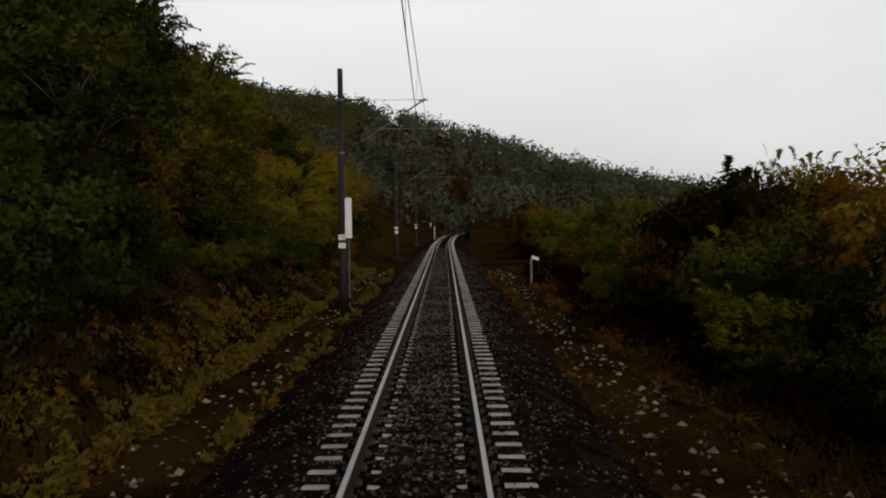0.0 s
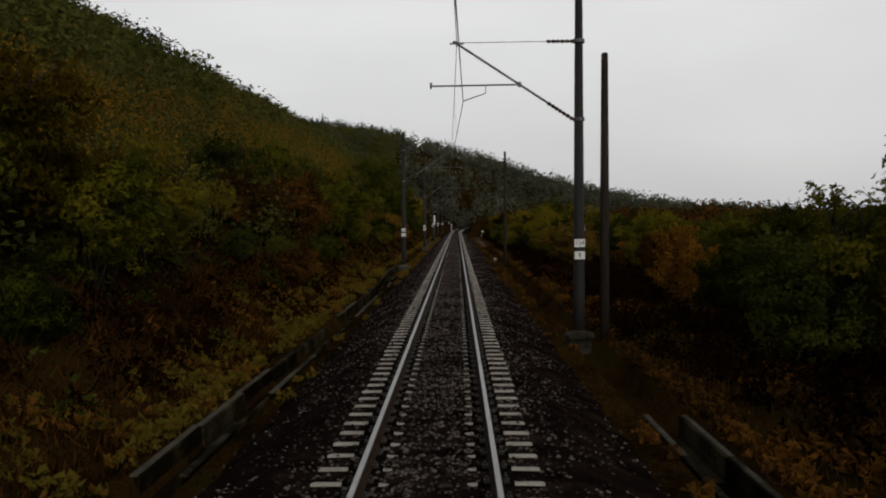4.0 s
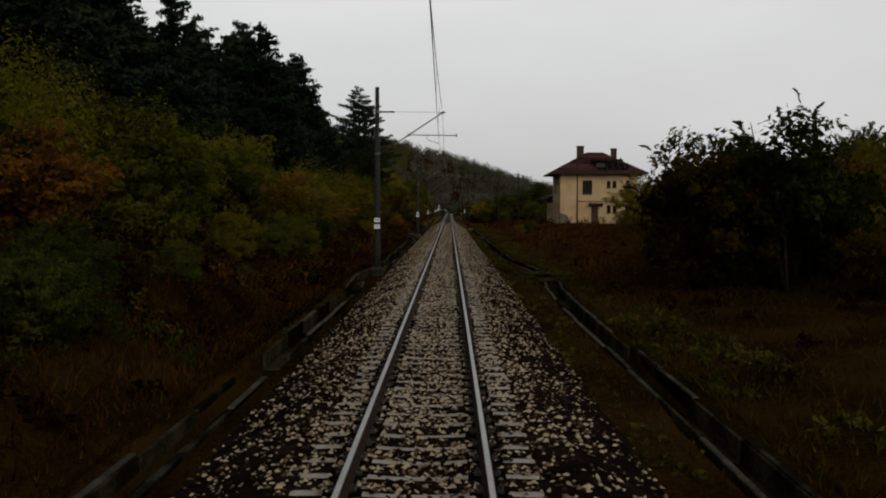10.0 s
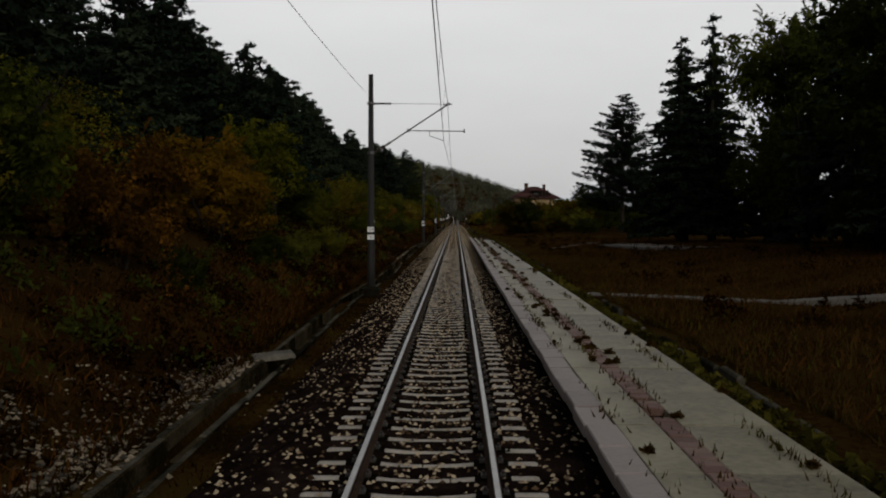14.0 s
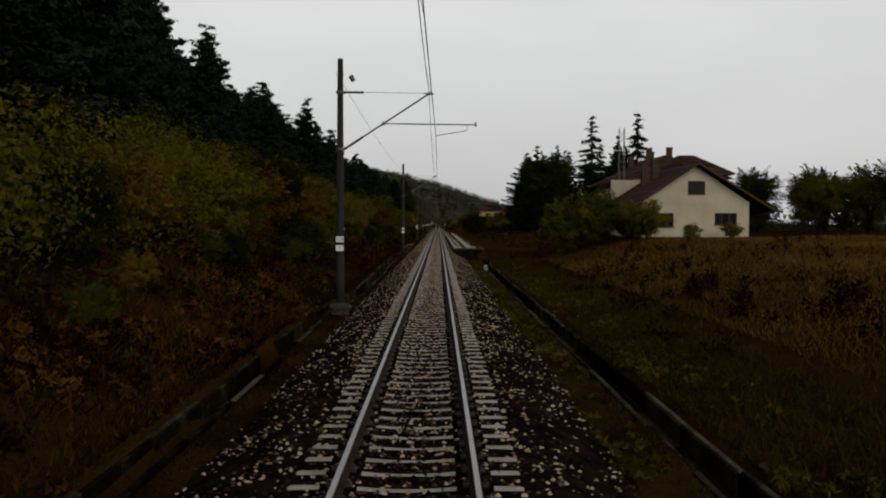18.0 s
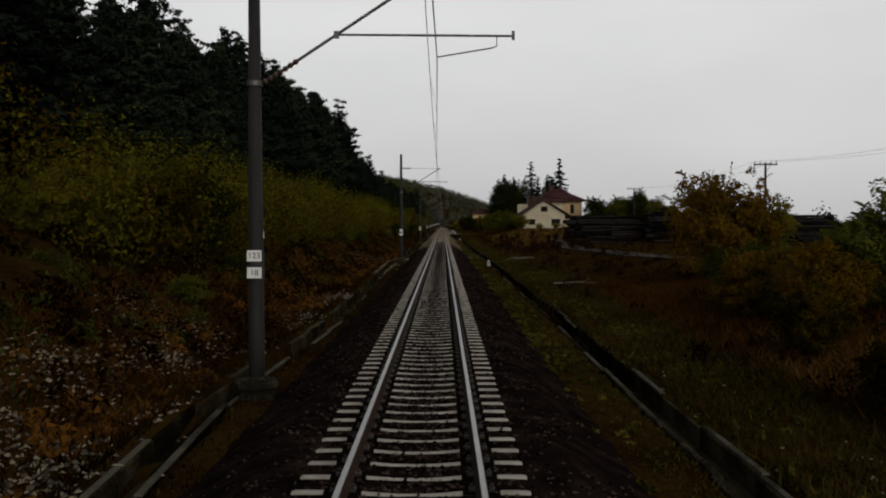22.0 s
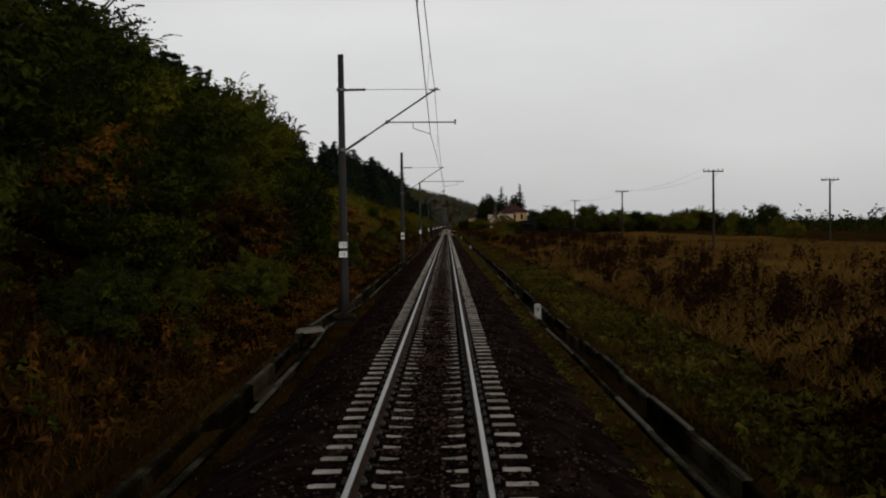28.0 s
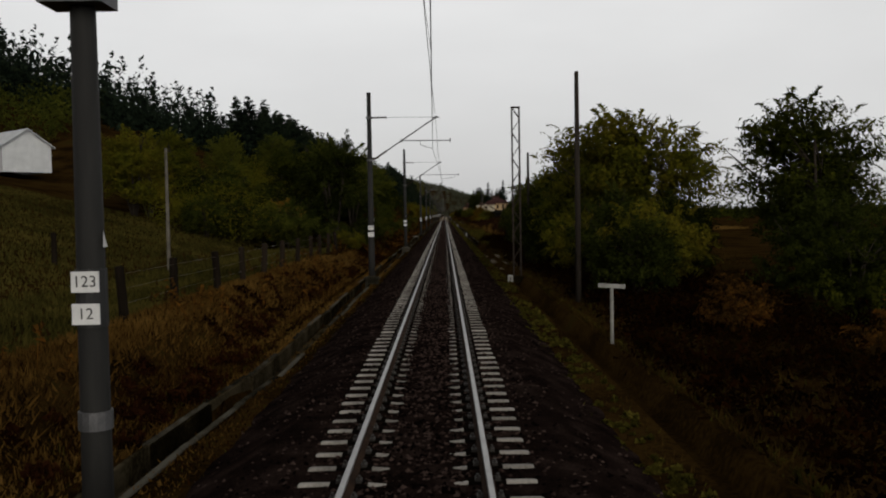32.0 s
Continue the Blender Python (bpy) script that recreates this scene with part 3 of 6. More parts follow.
    tri = np.array([(0, 1, 4), (1, 2, 4), (2, 3, 4), (3, 0, 4)])
    f = (tri[None] + (np.arange(n) * 5)[:, None, None]).reshape(-1, 3)
    return tagged(new(name, fast_mesh(name, v.reshape(-1, 3), f, mat)), label, "stones", kind="stuff")


def bed_z(u):
    return np.interp(u, bx, bz)


def scatter_ballast(name, n, y0, y1, spread, seed, mat, label, cover, size, crib=False):
    r = np.random.default_rng(seed)
    y = r.uniform(y0, y1, n)
    u = r.normal(0, spread, n)
    u = np.where(np.abs(u) > 3.3, r.uniform(-3.3, 3.3, n), u)
    on = (np.abs(((y + 950) / SPACING + 0.5) % 1 - 0.5) * SPACING < 0.11) & (crib | (np.abs(u) > 0.4)) & (np.abs(u) < 1.3)
    keep = ~(on & (r.uniform(0, 1, n) > cover)) & (np.abs(np.abs(u) - 0.753) > 0.11)
    thin = np.clip((y1 - y) / 40, 0.05, 1) * np.clip((y - y0) / 25, 0.05, 1)
    keep &= r.uniform(0, 1, n) < thin
    y, u = y[keep], u[keep]
    stones(name, u + centre(y), y, bed_z(u) + heaped(u, y) + 0.012 + on[keep] * 0.03, r.uniform(*size, len(y)), mat, label, seed + 1)


scatter_ballast("ballast_stones_dark", 125000, -890, -440, 1.5, 11, M_STONE, "loose dark crushed ballast stones", 0.05, (0.016, 0.038))
scatter_ballast("crib_stones", 115000, -890, -440, 0.62, 19, M_STONE, "dark ballast filling the gaps between the sleepers", 0.02, (0.024, 0.046), True)
scatter_ballast("crib_stones_start", 70000, -90, 160, 0.62, 21, M_STONE_GREY, "grey ballast filling the gaps between the sleepers", 0.02, (0.024, 0.046), True)
scatter_ballast("ballast_stones_tan", 135000, -490, -55, 1.85, 13, M_STONE_TAN, "loose grey and tan crushed ballast stones", 0.25, (0.02, 0.048))
scatter_ballast("ballast_stones_piled", 110000, -275, -58, 1.3, 17, M_STONE_TAN, "brown and tan ballast heaped over the sleepers", 0.6, (0.024, 0.055))
scatter_ballast("ballast_stones_start", 120000, -90, 160, 1.5, 15, M_STONE_GREY, "loose grey crushed ballast stones", 0.05, (0.016, 0.038))


# ---- overhead line ----
def text_mesh(body, size, mat):
    cu = bpy.data.curves.new("numeral", "FONT")
    cu.body, cu.size, cu.align_x, cu.align_y, cu.extrude = body, size, "CENTER", "CENTER", 0.001
    tmp = bpy.data.objects.new("numeral", cu)
    scene.collection.objects.link(tmp)
    bpy.context.view_layer.update()
    me = bpy.data.meshes.new_from_object(tmp.evaluated_get(bpy.context.evaluated_depsgraph_get()))
    bpy.data.objects.remove(tmp)
    me.materials.clear()
    me.materials.append(mat)
    return me


def rings(p, q, n, r0, r1):
    """A ribbed insulator between two points."""
    pts, rad = [], []
    p, q = Vector(p), Vector(q)
    for i in range(n * 2 + 1):
        pts.append(p.lerp(q, i / (n * 2)))
        rad.append(r1 if i % 2 else r0)
    return tube(pts, rad, 8)


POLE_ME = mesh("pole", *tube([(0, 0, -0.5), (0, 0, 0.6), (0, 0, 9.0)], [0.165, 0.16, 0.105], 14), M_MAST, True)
FOUND_ME = mesh("foundation", *join(tube([(0, 0, -1.0), (0, 0, -0.56)], [0.36, 0.36], 14), tube([(0, 0, -0.57), (0, 0, -0.47), (0, 0, -0.43)], [0.44, 0.44, 0.39], 16), tube([(0, 0, -0.43), (0, 0, -0.36)], [0.22, 0.18], 12)), M_COPING)
PLATE_ME = mesh("plate", *box(-0.145, 0.145, -0.012, 0.012, -0.11, 0.11), M_WHITE)


def cantilever(mast, s, pull):
    """Bracket arms towards the track. s: side of the mast (-1 left); pull: which way the contact wire is drawn."""
    reach = 3.45
    at = lambda x, z: (x - s * reach, 0, z)
    a, b = at(s * (reach - 0.16), 5.55), at(s * 0.05, 7.68)
    va, vb = Vector(a), Vector(b)
    part("strut", tube([va.lerp(vb, 0.22), vb, vb + (vb - va).normalized() * 0.12], 0.032, 8), M_STEEL, mast)
    part("strut_insulator", rings(va, va.lerp(vb, 0.22), 7, 0.03, 0.065), M_INSUL, mast, "brown ribbed porcelain insulator")
    t0 = at(s * (reach - 0.12), 7.72)
    part("tie_insulator", rings(t0, at(s * 2.55, 7.72), 6, 0.028, 0.058), M_INSUL, mast, "brown ribbed porcelain insulator")
    part("tie_rod", tube([at(s * 2.55, 7.72), at(s * -0.1, 7.70)], 0.010, 6), M_STEEL, mast)
    part("wire_clamp", join(box(b[0] - 0.2, b[0] + 0.2, -0.02, 0.02, 7.66, 7.70), box(b[0] - 0.03, b[0] + 0.03, -0.03, 0.03, 7.60, 7.74)), M_STEEL, mast)
    q = va.lerp(vb, 0.46)
    end = at(-s * 1.75 if pull < 0 else -s * 0.68, 6.5)
    part("registration_tube", tube([q, end], 0.024, 8), M_STEEL, mast)
    hang = at(-s * 1.42 if pull < 0 else s * 0.85, 6.5)
    hv = Vector(hang)
    wire_x = -s * 0.22 if pull < 0 else s * 0.22
    tip = at(wire_x, 6.08)
    part("steady_arm", tube([hv, hv + Vector((0, 0, -0.2)), hv + Vector(((0.1 if tip[0] > hv.x else -0.1), 0, -0.24)), Vector(tip)], 0.015, 6), M_STEEL, mast)
    part("arm_hook", box(end[0] - 0.03, end[0] + 0.03, -0.02, 0.02, 6.42, 6.60), M_STEEL, mast)
    part("dropper_clip", box(q.x - 0.05, q.x + 0.05, -0.04, 0.04, q.z - 0.07, q.z + 0.07), M_STEEL, mast)
    for z in (5.55, 7.72):
        part("pole_band", tube([(0, 0, z - 0.05), (0, 0, z + 0.05)], 0.165, 12), M_STEEL, mast, "steel clamp band")
    return wire_x


# left masts carry the numbers of the kilometre and of the mast
MASTS = [(-861.3, -1, "123", "12"), (-824.7, -1, "123", "13"), (-784.3, -1, "123", "14"), (-727.5, -1, "123", "15"), (-683.6, -1, "123", "16"), (-632.7, -1, "123", "17"),
         (-574.3, -1, "123", "18"), (-510.7, -1, "123", "19"), (-441.0, -1, "124", "1"), (-379.5, -1, "124", "2"), (-315.2, -1, "124", "3"), (-251.7, -1, "124", "4"),
         (-189.6, -1, "124", "5"), (-129.7, -1, "124", "6"), (-79.0, -1, "124", "7"), (-34.0, 1, "124", "8"), (4.4, -1, "124", "9"), (45.5, -1, "124", "10"), (98.5, -1, "124", "11"), (140.0, -1, "124", "12"), (185.0, -1, "125", "1"), (232.0, -1, "125", "2")]
PULL_RIGHT = (-861.3, -784.3, -683.6, -574.3, -441.0, -379.5, -251.7, -129.7, 45.5, 140.0, 232.0)
supports = []
PLATE_TEXT = {}
for i, (y, s, km, no) in enumerate(MASTS):
    c = float(centre(y))
    mx = c + (3.75 if s > 0 else -3.9 if y > 60 else -3.45)
    mast = thing("catenary_mast", (mx, y, 0), "grey concrete mast with bracket arm and white number plates", "catenary mast", "masts along the track")
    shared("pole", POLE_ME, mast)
    tagged(shared("foundation", FOUND_ME, mast), "round concrete foot")
    pull = -1 if y in PULL_RIGHT else 1
    wx = cantilever(mast, s, pull)
    supports.append((mx - s * 3.45 + wx, y, 6.06, mx - s * 3.45 + s * 0.05, 7.72))
    for k, txt in ((0, km), (1, no)):
        z = (2.155 if y == -315.2 else 2.09) - 0.34 * k
        p = shared("number_plate", PLATE_ME, mast, pose(0.0, -0.172, z))
        tagged(p, "white plate with black figures")
        if txt not in PLATE_TEXT:
            PLATE_TEXT[txt] = text_mesh(txt, 0.17, M_BLACK)
        shared("numeral", PLATE_TEXT[txt], p, pose(0, -0.014, 0, 90))
    part("plate_band", tube([(0, 0, 1.6), (0, 0, 2.22)], 0.164, 14), M_BLACK, mast)
    part("danger_plate", ([(0.155, -0.06, 2.45), (0.165, -0.06, 2.62), (0.155, 0.06, 2.45), (0.165, -0.075, 2.45), (0.17, -0.07, 2.6), (0.165, 0.05, 2.45)], [(0, 1, 2), (3, 5, 4), (0, 3, 4, 1), (1, 4, 5, 2), (2, 5, 3, 0)]), M_WHITE, mast, "small pale warning plate")
    if y == -861.3:
        part("head_box", join(box(-0.36, 0.3, -0.3, 0.2, 4.98, 5.3, 0.03), box(-0.24, 0.2, -0.33, -0.3, 5.04, 5.24)), M_STEEL, mast, "grey steel bracket box")
        part("strap", tube([(0, 0, 0.5), (0, 0, 0.7)], 0.182, 14), M_STEEL, mast, "steel strap")
supports = [(0.1, -930, 6.06, 0, 7.72)] + supports


def span(p, q, sag, n=9):
    return [tuple(Vector(p).lerp(Vector(q), k / n) - Vector((0, 0, 4 * sag * (k / n) * (1 - k / n)))) for k in range(n + 1)]


overhead = thing("overhead_line", (0, 0, 0), "dark contact wire and messenger wire on droppers", "overhead wires")
cw, mw = [], []
for a, b in zip(supports, supports[1:]):
    length = b[1] - a[1]
    sag = 1.0 * (length / 62) ** 2
    lo = span(a[:3], b[:3], 0.03)
    hi = span((a[3], a[1], a[4]), (b[3], b[1], b[4]), sag)
    cw += lo[:-1]
    mw += hi[:-1]
    nd = max(4, int(length / 9))
    for k in range(1, nd):
        t = k / nd
        p = Vector(a[:3]).lerp(Vector(b[:3]), t)
        m_ = Vector((a[3], a[1], a[4])).lerp(Vector((b[3], b[1], b[4])), t)
        m_.z -= 4 * sag * t * (1 - t)
        part("dropper", tube([p, m_], 0.004, 4, False), M_WIRE, overhead)
part("contact_wire", tube(cw, 0.011, 6), M_WIRE, overhead)
part("messenger_wire", tube(mw, 0.010, 6), M_WIRE, overhead)
feeder = thing("anchor_wire", (0, 0, 0), "slack dark wire between mast tops", "cable")
part("wire", tube(span((-3.6, -441, 8.45), (-3.6, -379.5, 8.3), 0.35) + span((-3.6, -379.5, 8.3), (-3.6, -316, 8.1), 0.5)[1:], 0.009, 5), M_WIRE, feeder)
part("strain_insulator", rings((-3.45, -440.6, 8.5), (-3.62, -439.6, 8.42), 4, 0.03, 0.1), M_INSUL, feeder)
part("weight", tube([(-3.05, -441, 8.35), (-2.95, -441, 8.15)], [0.1, 0.09], 10), M_INSUL, feeder)


# ---- lineside poles and marks ----
def lamp_pole(x, y, top, base, head, rad=0.15):
    p = thing("lamp_pole", (x, y, 0), "tall dark pole with a hooded lamp beside the track" if head else "tall bare dark pole beside the track", "lamp pole" if head else "pole")
    part("pole", tube([(0, 0, base - 0.4), (0, 0, (top + base) / 2), (0, 0, top)], [rad, rad * 0.87, rad * 0.67], 10), M_WOODPOLE, p, smooth=True)
    part("cap", tube([(0, 0, top), (0, 0, top + 0.05)], [rad * 0.73, rad * 0.47], 10), M_LATTICE, p)
    if head:
        z = top - 1.35
        part("bracket", tube([(0, 0, z + 0.5), (-0.25, 0, z + 0.6), (-0.5, 0, z + 0.25), (-0.58, 0, z + 0.1)], 0.018, 6), M_LATTICE, p)
        part("lamp_hood", tube([(-0.58, 0, z + 0.14), (-0.6, 0, z + 0.06), (-0.63, 0, z - 0.12), (-0.64, 0, z - 0.16)], [0.06, 0.13, 0.27, 0.22], 14), M_LATTICE, p, "dark enamel lamp hood", True)
    return p


lamp_pole(4.34, 15.7, 8.4, -1.0, True)
lamp_pole(4.7, -32.6, 7.6, -0.6, False)
lamp_pole(9.0, -76.6, 8.45, 0.3, False)
lamp_pole(13.9, -141.0, 7.5, 0.2, False, 0.085)
lamp_pole(11.2, -95.0, 8.1, 0.3, True)
lamp_pole(9.6, -760.0, 7.9, 0.0, False)
lamp_pole(7.8, -791.0, 8.0, -0.4, False)
lamp_pole(5.5, -836.0, 8.1, -0.7, False, 0.12)

lat = thing("lattice_mast", (4.3, -821.4, 0), "dark riveted steel lattice mast with cross bracing", "lattice mast")
for sx in (-1, 1):
    for sy_ in (-1, 1):
        part("leg", join(box(sx * 0.2 - 0.03, sx * 0.2 + 0.03, sy_ * 0.2 - 0.012, sy_ * 0.2 + 0.012, -0.9, 8.5), box(sx * 0.2 - 0.012, sx * 0.2 + 0.012, sy_ * 0.2 - 0.03, sy_ * 0.2 + 0.03, -0.9, 8.5)), M_LATTICE, lat)
for k in range(13):
    z = -0.5 + k * 0.7
    for sy_ in (-1, 1):
        part("brace", tube([(-0.2, sy_ * 0.2, z), (0.2, sy_ * 0.2, z + 0.62)] if k % 2 else [(0.2, sy_ * 0.2, z), (-0.2, sy_ * 0.2, z + 0.62)], 0.018, 4), M_LATTICE, lat)
        part("brace", tube([(sy_ * 0.2, -0.2, z), (sy_ * 0.2, 0.2, z + 0.62)] if k % 2 else [(sy_ * 0.2, 0.2, z), (sy_ * 0.2, -0.2, z + 0.62)], 0.018, 4), M_LATTICE, lat)
part("cap_plate", box(-0.24, 0.24, -0.24, 0.24, 8.48, 8.53), M_LATTICE, lat)
part("foot", box(-0.34, 0.34, -0.34, 0.34, -1.1, -0.74, 0.04), M_DITCH, lat, "mossy concrete foot")

STONE_ME = mesh("mark_body", *box(-0.13, 0.13, -0.1, 0.1, -0.35, 0.42, 0.05), M_LIME)
for x, y, z in ((3.55, 16.6, -0.85), (3.85, -409, -0.8), (4.1, -518.6, -0.72), (3.85, -725, -0.8), (3.65, -825, -0.85), (3.9, -622, -0.8), (3.9, -230, -0.85)):
    k = thing("distance_stone", (x, y, z), "low white-painted stone beside the track", "marker stone", "distance stones")
    shared("body", STONE_ME, k)
    part("figure_bar", box(-0.025, 0.025, -0.106, -0.1, 0.16, 0.28), M_BLACK, k)


def sign_post(x, y, z, h, flag):
    k = thing("gradient_marker", (x, y, z), "short white post with a tilted white board", "track sign")
    part("post", tube([(0, 0, -0.3), (0, 0, h)], 0.045, 8), M_LIME, k)
    if flag == "T":
        part("board", moved(box(-0.36, 0.36, -0.02, 0.02, -0.055, 0.055), pose(0, 0, h + 0.03, 0, 4, 0)), M_LIME, k)
    else:
        part("board", moved(box(0, 0.42, -0.02, 0.02, -0.08, 0.08), pose(0, 0, h, 0, 18, 0)), M_WHITE, k)
    return k


sign_post(4.75, -847.0, -0.9, 1.62, "T")
sign_post(4.9, 109.0, -1.0, 1.75, "L")
k = thing("signal_post", (-1.3, 205, -0.9), "thin white post beside the far bend", "post")
part("post", tube([(0, 0, 0), (0, 0, 2.6)], 0.06, 8), M_WHITE, k)
k = thing("relay_box", (-3.62, 98.3, 0.0), "pale grey upright box beside the mast", "cabinet")
part("body", box(-0.13, 0.13, -0.1, 0.1, 2.05, 3.7, 0.03), M_WHITE, k)
part("stand", tube([(0, 0, -1.0), (0, 0, 2.05)], 0.04, 8), M_STEEL, k)
k = thing("hanging_sign", (0.6, 190, 0), "small dark board hung over the far track", "track sign")
part("board", box(-0.45, 0.45, -0.02, 0.02, 5.0, 5.55), M_BLACK, k)
part("hanger", tube([(0, 0, 5.55), (0, 0, 6.1)], 0.02, 6), M_BLACK, k)

# ---- drainage channels ----
DITCH_ME = mesh("channel", *join(box(-0.33, -0.25, -1.49, 1.49, -1.25, -0.79, 0.015), box(0.25, 0.33, -1.49, 1.49, -1.25, -0.79, 0.015), box(-0.26, 0.26, -1.49, 1.49, -1.27, -1.17)), M_DITCH)
COPE_MES = [mesh("coping", *box(-0.345 * s_ - 0.055, -0.345 * s_ + 0.055, -1.48, 1.48, -0.80, -0.762, 0.012), M_COPING) for s_ in (1, -1)]
LID_ME = mesh("slab", *box(-0.5, 0.5, -0.32, 0.32, -0.07, 0.03, 0.02), M_CONC)
rd = random.Random(4)
for nm, fn, y0, y1, stops in (("drain_channel", l_ditch, -866, 14, ()), ("drain_channel", r_ditch, -760, -43, ((-391, -243),))):
    dr = thing(nm, (0, 0, 0), "open mossy concrete drain beside the track", "drain", kind="structure")
    y = y0
    while y < y1:
        if not any(a < y < b for a, b in stops) and (fn is r_ditch or rd.random() > 0.1):
            xa, xb = float(fn(y)), float(fn(y + 3))
            seg = shared("channel_segment", DITCH_ME, dr, pose((xa + xb) / 2 + rd.uniform(-0.04, 0.04), y + 1.5, rd.uniform(-0.03, 0.015), rd.uniform(-0.5, 0.5), rd.uniform(-1.5, 1.5), -math.degrees(math.atan2(xb - xa, 3))))
            for cope in COPE_MES:
                if rd.random() > 0.22:
                    shared("coping", cope, seg)
        y += 3
for x, y in ((3.75, -90.0), (-4.2, -333), (4.0, -205), (-4.6, -60), (-4.4, -730), (-4.7, -120)):
    z = land_z(x + (0.8 if x > 0 else -0.8), y)
    k = tagged(shared("cover_slab", LID_ME, None, pose(x, y, z + 0.09, 3, -4, 20)), "loose pale concrete drain cover", "slab", "loose slabs")

# ---- platform ----
PY0, PY1, PX, PZ = -388.6, -251.0, 1.85, 0.30
plat = thing("platform", (0, 0, 0), "low worn concrete station platform with pale edge slabs", "platform", kind="structure")
# Dark concrete stands for the shade under the overhanging edge slabs.
part("retaining_wall", box(PX + 0.24, PX + 0.36, PY0 + 0.25, PY1, -0.95, PZ - 0.15), M_DITCH, plat)
part("footing", box(PX + 0.02, PX + 0.2, PY0 + 0.4, PY1, -0.9, -0.52, 0.03), M_CONC, plat, "low concrete footing")
part("end_beam", box(PX, 4.8, PY0 - 0.28, PY0 - 0.005, PZ - 0.16, PZ - 0.01, 0.02), M_COPING, plat)
# End wall and core are coloured dark to paint the void beneath the beam.
part("end_wall", box(PX + 0.1, 4.6, PY0 - 0.1, PY0 + 0.2, -1.2, PZ - 0.165), M_DITCH, plat, "end wall coloured dark like the void under the beam")
part("core", box(PX + 0.37, 4.0, PY0 + 0.3, PY1 - 0.05, -0.95, PZ - 0.12), M_DITCH, plat)
EDGE_ME = mesh("edge_slab", *box(PX, PX + 0.36, -0.493, 0.493, PZ - 0.15, PZ, 0.015), M_EDGE)
PAN_ME = mesh("panel", *box(PX + 0.37, PX + 0.86, -0.995, 0.995, PZ - 0.14, PZ - 0.005, 0.008), M_PAVE)
PAN2_ME = mesh("panel", *box(PX + 1.14, PX + 2.2, -0.995, 0.995, PZ - 0.14, PZ - 0.005, 0.008), M_PAVE)
BRK_ME = mesh("paver", *box(PX + 0.865, PX + 1.135, -0.115, 0.115, PZ - 0.1, PZ + 0.004, 0.012), M_TACT)
y = PY0 + 0.5
while y < PY1:
    shared("edge_slab", EDGE_ME, plat, pose(rd.uniform(-0.012, 0.012), y, rd.uniform(-0.01, 0.006), 0, rd.uniform(-0.4, 0.4), 0))
    y += 1.0
y = PY0 + 1.0
while y < PY1:
    shared("panel", PAN_ME, plat, pose(0, y, rd.uniform(-0.008, 0.004)))
    shared("panel", PAN2_ME, plat, pose(0, y, rd.uniform(-0.012, 0.004)))
    y += 2.0
y, made, bv, bf = PY0 + 0.12, 0, [], []
b0 = [tuple(v.co) for v in BRK_ME.vertices]
b1 = [tuple(p.vertices) for p in BRK_ME.polygons]
while y < PY1:
    if rd.random() > 0.12:
        if made < 290:
            shared("paver", BRK_ME, plat, pose(rd.uniform(-0.01, 0.01), y, rd.uniform(-0.015, 0.005)))
            made += 1
        else:
            o = len(bv)
            bv += [(p[0], p[1] + y, p[2]) for p in b0]
            bf += [tuple(j + o for j in q) for q in b1]
    y += 0.24
ob = new("paver_row", mesh("pavers", bv, bf, M_TACT))
ob.parent = plat
tagged(ob, "worn red guiding pavers", kind="stuff")
KERB_ME = mesh("kerb", *box(4.55, 4.68, -0.49, 0.49, -0.5, PZ - 0.07, 0.03), M_COPING)
y = PY0 + 0.5
while y < PY1:
    if rd.random() > 0.18:
        shared("kerb", KERB_ME, plat, pose(rd.uniform(-0.04, 0.05), y, rd.uniform(-0.03, 0.01), 0, rd.uniform(-2, 2), rd.uniform(-2, 2)))
    y += 1.0


# ---- plants ----
def leaf_cards(centres, sizes, r, long=1.0, flat=0.0, droop=0.0, out=None):
    """Small pointed leaves at random turns; out: the way in which their faces turn, roughly."""
    n = len(centres)
    a = r.normal(0, 1, (n, 3))
    if out is not None:
        face = out / (np.linalg.norm(out, axis=1, keepdims=True) + 1e-9) + r.normal(0, 0.38, (n, 3))
        face /= np.linalg.norm(face, axis=1, keepdims=True)
        a -= face * (a * face).sum(1, keepdims=True)
    a[:, 2] = a[:, 2] * (1 - flat) - droop
    a /= np.linalg.norm(a, axis=1, keepdims=True)
    b = np.cross(a, r.normal(0, 1, (n, 3)) if out is None else face)
    b /= np.linalg.norm(b, axis=1, keepdims=True) + 1e-9
    c = np.cross(a, b)
    s = sizes[:, None]
    v = np.stack([centres - a * s * long * 0.7 + b * s * 0.6, centres - a * s * long * 0.7 - b * s * 0.6 + c * s * 0.15, centres + a * s * long * 1.1], 1)
    f = np.arange(n * 3)[:, None]
    return v.reshape(-1, 3), f.reshape(-1, 3)


def sprays(r, roots, ways, length, leaf):
    """Feathery twigs: a bent stalk with pairs of narrow leaflets."""
    n, pairs = len(roots), 8
    ways = ways / (np.linalg.norm(ways, axis=1, keepdims=True) + 1e-9)
    ln = r.uniform(0.6, 1.3, n) * length
    side = np.cross(ways, np.array([0, 0, 1.0]) + r.normal(0, 0.3, (n, 3)))
    side /= np.linalg.norm(side, axis=1, keepdims=True) + 1e-9
    t = np.linspace(0.1, 1, pairs)[None, :, None]
    stem = roots[:, None] + ways[:, None] * ln[:, None, None] * t
    stem[..., 2] -= 0.45 * ln[:, None] * t[..., 0] ** 2
    tri = []
